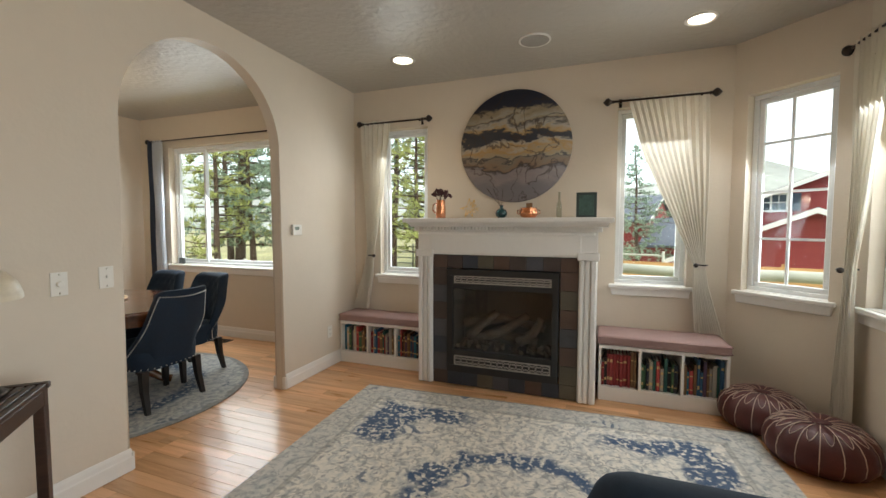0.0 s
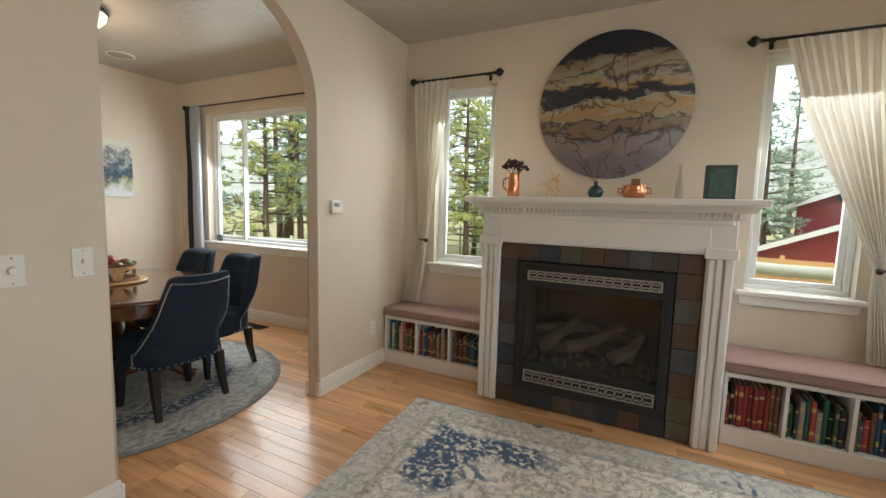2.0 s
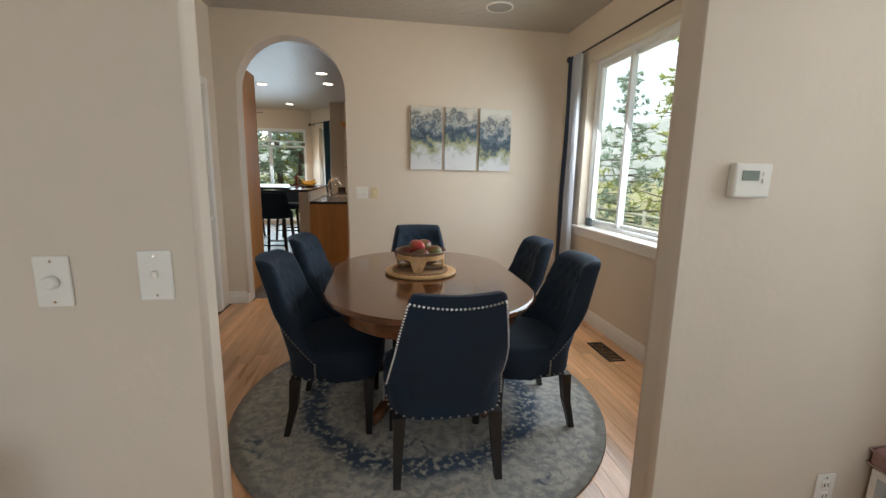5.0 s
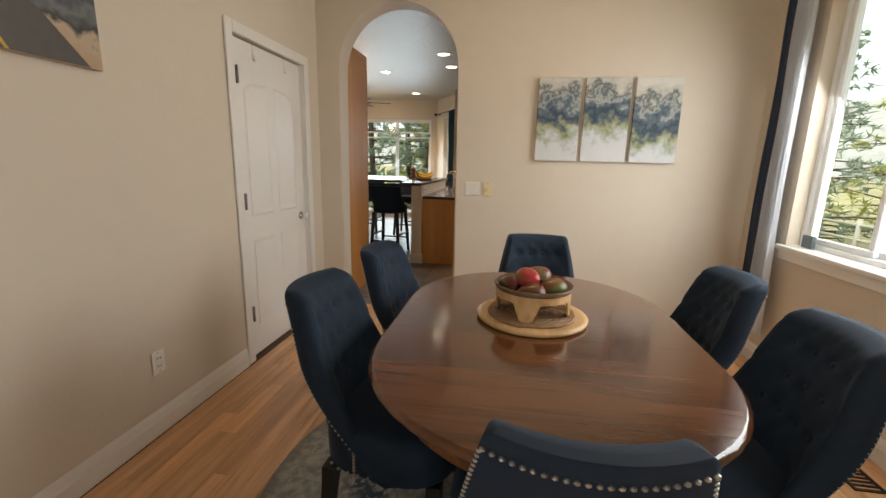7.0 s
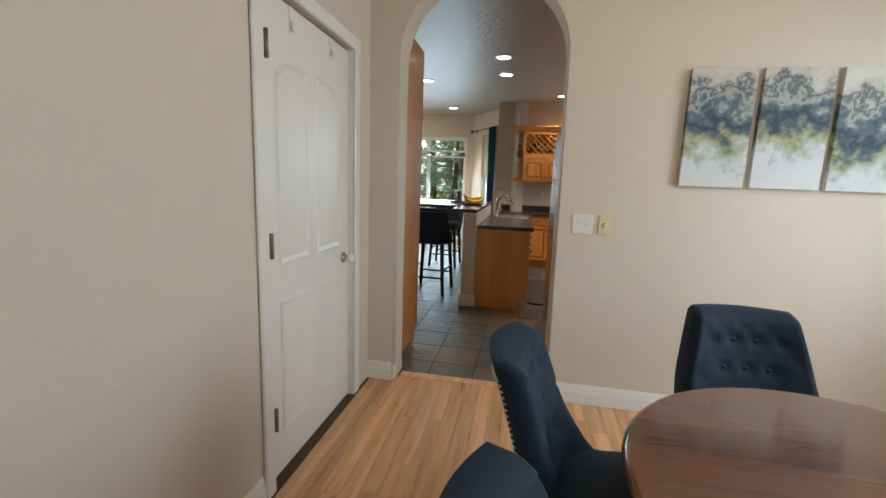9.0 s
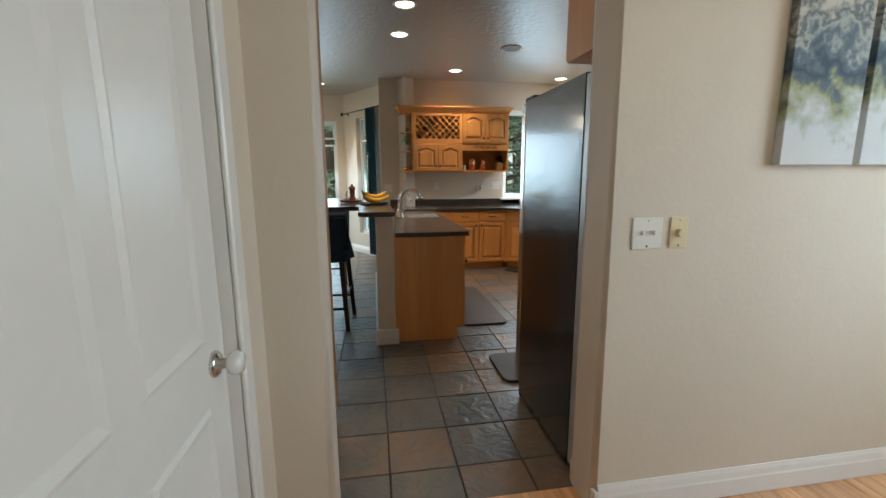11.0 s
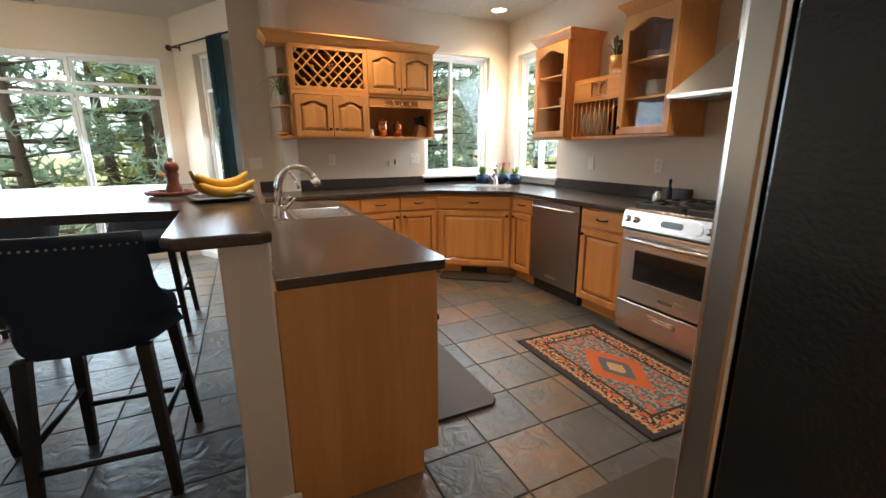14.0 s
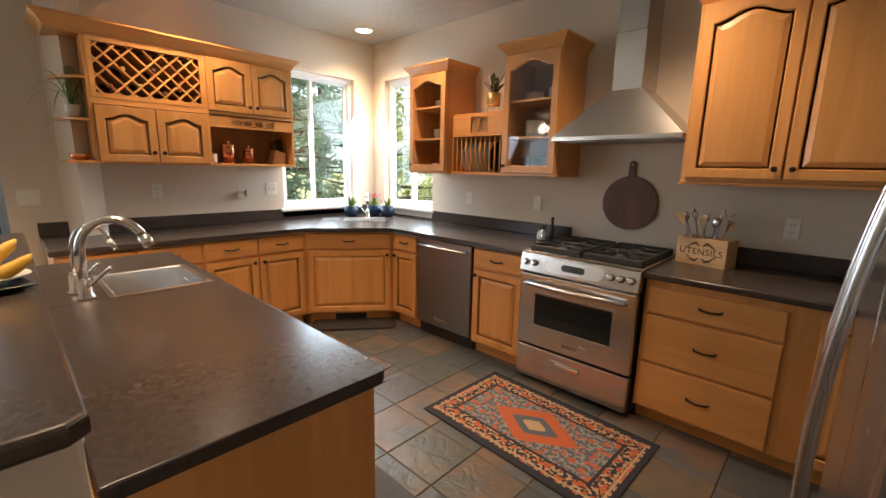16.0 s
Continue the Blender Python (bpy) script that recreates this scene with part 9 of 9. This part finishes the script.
spots = [(-1.9, 12.5, 0), (-3.1, 15.5, 1), (-0.6, 17, 1), (-5.4, 16.0, 2), (-7.6, 15, 0), (-7.0, 17.0, 3), (-8.8, 13.5, 1), (-5.8, 18, 1), (-10.5, 15.0, 2), (-12.5, 11.0, 3), (-11.9, 12, 0), (-3.6, 20, 0), (-8.0, 21, 0), (0.6, 22, 2),
         (-13.4, 15.5, 1), (-14.5, 7.5, 3), (-15.0, 4.6, 0), (-16.5, 5.5, 1), (-17.0, 2.6, 2), (-15.8, 1.4, 3), (-18.5, 0.4, 1), (-17.2, -1.6, 0), (-20, 1.8, 0), (-16.2, -3.6, 1), (-19.0, -5.0, 2), (-22, -2, 1), (-23, 4, 0), (-15.6, -0.4, 1),
         (-13.4, 12.8, 1), (-19.8, 8.5, 0), (4.4, 24, 0), (-24, -7, 0), (-17.5, -8, 1), (-6.9, 24, 1), (-11.4, 18, 1), (-2.4, 26, 1), (-15.2, 14, 0), (7.5, 34, 1), (2.6, 30, 0), (-5.0, 30, 0), (-1.0, 34, 1),
         (-15.4, -2.4, 2), (-15.0, 0.6, 2), (-16.8, -0.8, 3), (-16.4, 3.4, 2), (-13.6, 5.6, 2), (-13.2, 3.6, 2), (-14.6, 10.2, 2), (-9.6, 14.0, 3), (-6.3, 14.5, 3), (-4.2, 17.0, 3)]
used = set()
for x, y, k in spots:
    m = pose(x, y, GZ - (1.25 if x > 1 else 0.05), 0, 0, rt.uniform(0, 360)) @ Matrix.Diagonal((*([rt.uniform(0.85, 1.15)] * 3), 1))
    if k in used:
        copy_thing(kinds[k], m).scale = m.to_scale()
    else:
        kinds[k].matrix_basis = m
        used.add(k)


# neighbour's red house
def red_house(x, y, rz):
    h = thing("red_house", "two-storey dark red house with white trim and grey roofs", "house", pose(x, y, GZ - 2.1, 0, 0, rz))
    siding = material("red_siding", (0.27, 0.040, 0.036), 0.7, var=0.12, scale=2, stretch=(0.3, 0.3, 8))
    roofm = material("grey_shingle", (0.10, 0.115, 0.14), 0.85, var=0.25, scale=6, bump=0.4, bump_scale=12)
    for x0, x1, y0, y1, e, rdg in ((-5.5, 5.5, 0, 9, 4.6, 6.9), (-6.5, 3.2, -2.4, 0, 2.6, 4.7)):
        xm = (x0 + x1) / 2
        bm = bmesh.new()
        prism(bm, [(x0, 0), (x1, 0), (x1, e), (xm, rdg), (x0, e)], Matrix.Translation((0, y0, 0)) @ AX_Y, y1 - y0)
        part("wall", bm, siding, h)
        for zz in [0.35 + 0.22 * k for k in range(int((e - 0.3) / 0.22))]:
            part("clapboard", bx(x0 - 0.015, x1 + 0.015, y0 - 0.018, y0 - 0.001, zz, zz + 0.03), siding, h)
        for s, a in ((-1, x0), (1, x1)):
            o = 0.45
            sl = (rdg - e) / (xm - x0)
            bm = bmesh.new()
            ex, ez = a + s * o, e - o * sl
            prism(bm, [(ex, ez + 0.02), (xm, rdg + 0.02), (xm, rdg + 0.22), (ex, ez + 0.22)], Matrix.Translation((0, y0 - 0.35, 0)) @ AX_Y, y1 - y0 + 0.6)
            part("roof", bm, roofm, h)
            bm = bmesh.new()
            prism(bm, [(ex, ez - 0.02), (xm, rdg - 0.02), (xm, rdg + 0.2), (ex, ez + 0.2)], Matrix.Translation((0, y0 - 0.40, 0)) @ AX_Y, 0.05)
            part("fascia", bm, trim_white, h)
    for wx, wz, yy in ((-1.0, 1.5, -2.4), (-5.0, 1.5, -2.4), (4.4, 3.3, 0.0), (-3.2, 4.9, 0.0), (4.4, 1.5, 0.0)):
        wd = part("window", bx(wx - 0.55, wx + 0.55, yy - 0.03, yy + 0.02, wz, wz + 0.7), material("dark_pane", (0.05, 0.07, 0.09), 0.1), h)
        bm = bmesh.new()
        ring(bm, wx - 0.63, wx + 0.63, wz - 0.08, wz + 0.78, 0.09, yy - 0.06, yy - 0.005)
        box(bm, wx - 0.04, wx + 0.04, yy - 0.055, yy - 0.005, wz, wz + 0.7)
        for k in (-0.28, 0.28):
            box(bm, wx + k - 0.015, wx + k + 0.015, yy - 0.05, yy - 0.005, wz, wz + 0.7)
        box(bm, wx - 0.55, wx + 0.55, yy - 0.05, yy - 0.005, wz + 0.33, wz + 0.37)
        part("window_frame", bm, trim_white, wd)
        for s in (-1, 1):
            a = wx + s * 0.85
            part("shutter", bx(a - 0.2, a + 0.2, yy - 0.05, yy - 0.004, wz - 0.05, wz + 0.75), material("blue_grey_shutter", (0.04, 0.06, 0.085), 0.6), h)
    return h


red_house(10.6, 22.2, -20)
far = red_house(5.6, 44, 72)
far["label"] = "distant red house with a grey hipped roof"

# plank fence and log rail fence
fence = thing("plank_fence", "orange cedar plank fence along the neighbour's yard", "fence", pose(3.6, 13.0, GZ - 0.25, 0, 0, -12))
cedar = wood("cedar_planks", (0.62, 0.36, 0.14), (0.48, 0.25, 0.09), 0.7, per=0.15, axis=0)
for k in range(8):
    part("plank", bx(-5, 5, 0, 0.025, 0.08 + 0.15 * k, 0.08 + 0.15 * k + 0.14), cedar, fence)
for k in range(6):
    part("post", bx(-5 + 2 * k - 0.05, -5 + 2 * k + 0.05, 0.027, 0.12, 0, 1.35), cedar, fence)


def rail_fence(x0, y0, x1, y1, mat, label, rails=3, h=1.1, rr=0.05, step=2.6):
    a, c = Vector((x0, y0, GZ)), Vector((x1, y1, GZ))
    f = thing("rail_fence", label, "fence", Matrix.Translation(a))
    d = c - a
    n = max(1, int(d.length / step))
    for k in range(n + 1):
        p = d * (k / n)
        bm = bmesh.new()
        tube(bm, [p, p + Vector((0, 0, h))], rr * 1.25, 10, rr * 1.15)
        part("post", bm, mat, f)
    for k in range(rails):
        z = h * (0.35 + 0.55 * k / max(1, rails - 1))
        bm = bmesh.new()
        tube(bm, [(0, 0, z), d * 0.33 + Vector((0, 0, z - 0.02)), d * 0.66 + Vector((0, 0, z + 0.015)), d + Vector((0, 0, z))], rr * 0.85, 10)
        part("rail", bm, mat, f)


log_pale = material("weathered_log", (0.42, 0.42, 0.34), 0.9, var=0.2, scale=4, bump=0.3, bump_scale=30)
rail_fence(0.2, 8.6, 4.4, 7.4, log_pale, "weathered pale log rail fence", 2, 1.42, 0.11, 2.0)
rail_fence(-12, 17.5, 2.0, 14.0, log_pale, "weathered post and rail fence across the grass", 4, 1.3, 0.035, 1.6)
rail_fence(-14, 9.0, -5.0, 9.6, log_pale, "weathered post and rail fence across the grass", 3, 1.1, 0.04, 2.0)

# ---- floor boards and tiles, piece by piece ----
def piece_mesh(name, x0, x1, y0, y1, top, bev, mat, base=-0.004):
    bm = bmesh.new()
    v = []
    for inset, z in ((0, base), (0, top - bev), (bev, top)):
        v.append([bm.verts.new(p) for p in ((x0 + inset, y0 + inset, z), (x1 - inset, y0 + inset, z), (x1 - inset, y1 - inset, z), (x0 + inset, y1 - inset, z))])
    for a, c in zip(v, v[1:]):
        for i in range(4):
            bm.faces.new((a[i], a[(i + 1) % 4], c[(i + 1) % 4], c[i]))
    bm.faces.new(v[-1])
    me = bpy.data.meshes.new(name)
    bm.to_mesh(me)
    bm.free()
    me.materials.append(mat)
    return me


def boards(floor_name, x0, x1, y0, y1, near, seed):
    """Strip floor: boards inside the stretch near are parts of the floor; the rest is one joined part."""
    fl = bpy.data.objects[floor_name]
    r = random.Random(seed)
    wdt, lengths = 0.0826, (0.45, 0.6, 0.8, 1.0, 1.25)
    meshes = {l: piece_mesh("plank", 0, l - 0.0006, 0, wdt - 0.0007, 0.0, 0.0006, oak) for l in lengths}
    verts, faces = [], []
    y, count = y0, 0
    while y < y1 - 0.01:
        x = x0 - r.uniform(0, 0.4)
        while x < x1 - 0.004:
            l = r.choice(lengths)
            if near[0] < x + l / 2 < near[1] and near[2] < y < near[3] and count < 300 and x > x0 and x + l < x1:
                ob = new("plank", meshes[l])
                ob.parent = fl
                ob.location = (x, y, 0)
                count += 1
            else:
                a, c = max(x, x0), min(x + l - 0.0006, x1)
                n0 = len(verts)
                w2, bv = wdt - 0.0007, 0.0006
                verts.extend([(a, y, -0.004), (c, y, -0.004), (c, y + w2, -0.004), (a, y + w2, -0.004), (a + bv, y + bv, 0), (c - bv, y + bv, 0), (c - bv, y + w2 - bv, 0), (a + bv, y + w2 - bv, 0)])
                faces.extend([(n0 + 4, n0 + 5, n0 + 6, n0 + 7)] + [(n0 + i, n0 + (i + 1) % 4, n0 + 4 + (i + 1) % 4, n0 + 4 + i) for i in range(4)])
            x += l
        y += wdt
    me = bpy.data.meshes.new("planks")
    me.from_pydata(verts, [], faces)
    me.materials.append(oak_rest)
    ob = new("planks", me)
    ob.parent = fl
    ob["kind"] = "stuff"


boards("floor_living", -2.335, 3.0, -3.2, 3.8, (-2.335, 1.3, 1.2, 3.8), 21)
boards("floor_dining", -5.60, -2.335, 0.44, 3.8, (-5.6, -2.335, 0.44, 3.8), 22)
structure(part("threshold", bx(-5.675, -5.60, 0.625, 1.595, -0.01, 0.004, bevel=0.002), oak), "flat wooden threshold in the archway", "threshold")


def slate_material(name, island):
    m = bpy.data.materials.new(name)
    m.use_nodes = True
    t = m.node_tree
    N, L = t.nodes, t.links
    b = N["Principled BSDF"]
    tc = N.new("ShaderNodeTexCoord")
    g = N.new("ShaderNodeNewGeometry" if island else "ShaderNodeObjectInfo")
    rnd = g.outputs["Random Per Island" if island else "Random"]
    sc = N.new("ShaderNodeMath")
    sc.operation = "MULTIPLY"
    sc.inputs[1].default_value = 61.0
    L.new(rnd, sc.inputs[0])
    off = N.new("ShaderNodeVectorMath")
    L.new(tc.outputs["Object"], off.inputs[0])
    L.new(sc.outputs[0], off.inputs[1])
    r = ramp(t, [(0.0, (0.058, 0.068, 0.077)), (0.2, (0.088, 0.092, 0.092)), (0.38, (0.155, 0.112, 0.075)), (0.52, (0.075, 0.088, 0.084)), (0.68, (0.18, 0.115, 0.075)), (0.82, (0.10, 0.102, 0.108)), (1.0, (0.065, 0.07, 0.08))])
    n1, n2 = N.new("ShaderNodeTexNoise"), N.new("ShaderNodeTexNoise")
    for n, s, d, w in ((n1, 4.0, 6, 0.8), (n2, 9.0, 8, 1.5)):
        n.inputs["Scale"].default_value, n.inputs["Detail"].default_value, n.inputs["Distortion"].default_value = s, d, w
        L.new(off.outputs[0], n.inputs["Vector"])
    mx = N.new("ShaderNodeMath")
    mx.operation = "MULTIPLY_ADD"
    mx.inputs[1].default_value = 0.5
    L.new(n1.outputs[0], mx.inputs[0])
    ms = N.new("ShaderNodeMath")
    ms.operation = "MULTIPLY_ADD"
    ms.inputs[1].default_value, ms.inputs[2].default_value = 0.9, -0.2
    L.new(rnd, ms.inputs[0])
    L.new(ms.outputs[0], mx.inputs[2])
    L.new(mx.outputs[0], r.inputs[0])
    L.new(r.outputs[0], b.inputs["Base Color"])
    rr = N.new("ShaderNodeMapRange")
    rr.inputs[3].default_value, rr.inputs[4].default_value = 0.22, 0.48
    L.new(n2.outputs[0], rr.inputs[0])
    L.new(rr.outputs[0], b.inputs["Roughness"])
    bp = N.new("ShaderNodeBump")
    bp.inputs["Strength"].default_value, bp.inputs["Distance"].default_value = 0.6, 0.016
    L.new(n2.outputs[0], bp.inputs["Height"])
    L.new(bp.outputs[0], b.inputs["Normal"])
    return m


slate_piece, slate_rest = slate_material("slate_tile", False), slate_material("slate_tile_rest", True)
kf = bpy.data.objects["floor_kitchen"]
P = 0.3115
tile_mesh = piece_mesh("tile", 0.0025, P - 0.0025, 0.0025, P - 0.0025, 0.0, 0.003, slate_piece, -0.006)
verts, faces = [], []
rq = random.Random(31)
ox, oy = -7.445 - 20 * P, 1.745 - 20 * P
for i in range(40):
    for j in range(40):
        x, y = ox + i * P, oy + j * P
        if not (-12.3 < x < -5.7 and -3.3 < y < 3.9):
            continue
        if -9.9 < x < -5.95 and -1.0 < y < 3.3:
            ob = new("tile", tile_mesh)
            ob.parent = kf
            ob.location = (x, y, rq.uniform(-0.0015, 0))
        else:
            n0, a, c = len(verts), 0.0025, P - 0.0025
            cx = min(c, -5.677 - x)
            verts.extend([(x + a, y + a, -0.006), (x + cx, y + a, -0.006), (x + cx, y + c, -0.006), (x + a, y + c, -0.006), (x + 0.0055, y + 0.0055, 0), (x + cx - 0.003, y + 0.0055, 0), (x + cx - 0.003, y + c - 0.003, 0), (x + 0.0055, y + c - 0.003, 0)])
            faces.extend([(n0 + 4, n0 + 5, n0 + 6, n0 + 7)] + [(n0 + k, n0 + (k + 1) % 4, n0 + 4 + (k + 1) % 4, n0 + 4 + k) for k in range(4)])
me = bpy.data.meshes.new("tiles")
me.from_pydata(verts, [], faces)
me.materials.append(slate_rest)
ob = new("tiles", me)
ob.parent = kf
ob["kind"] = "stuff"
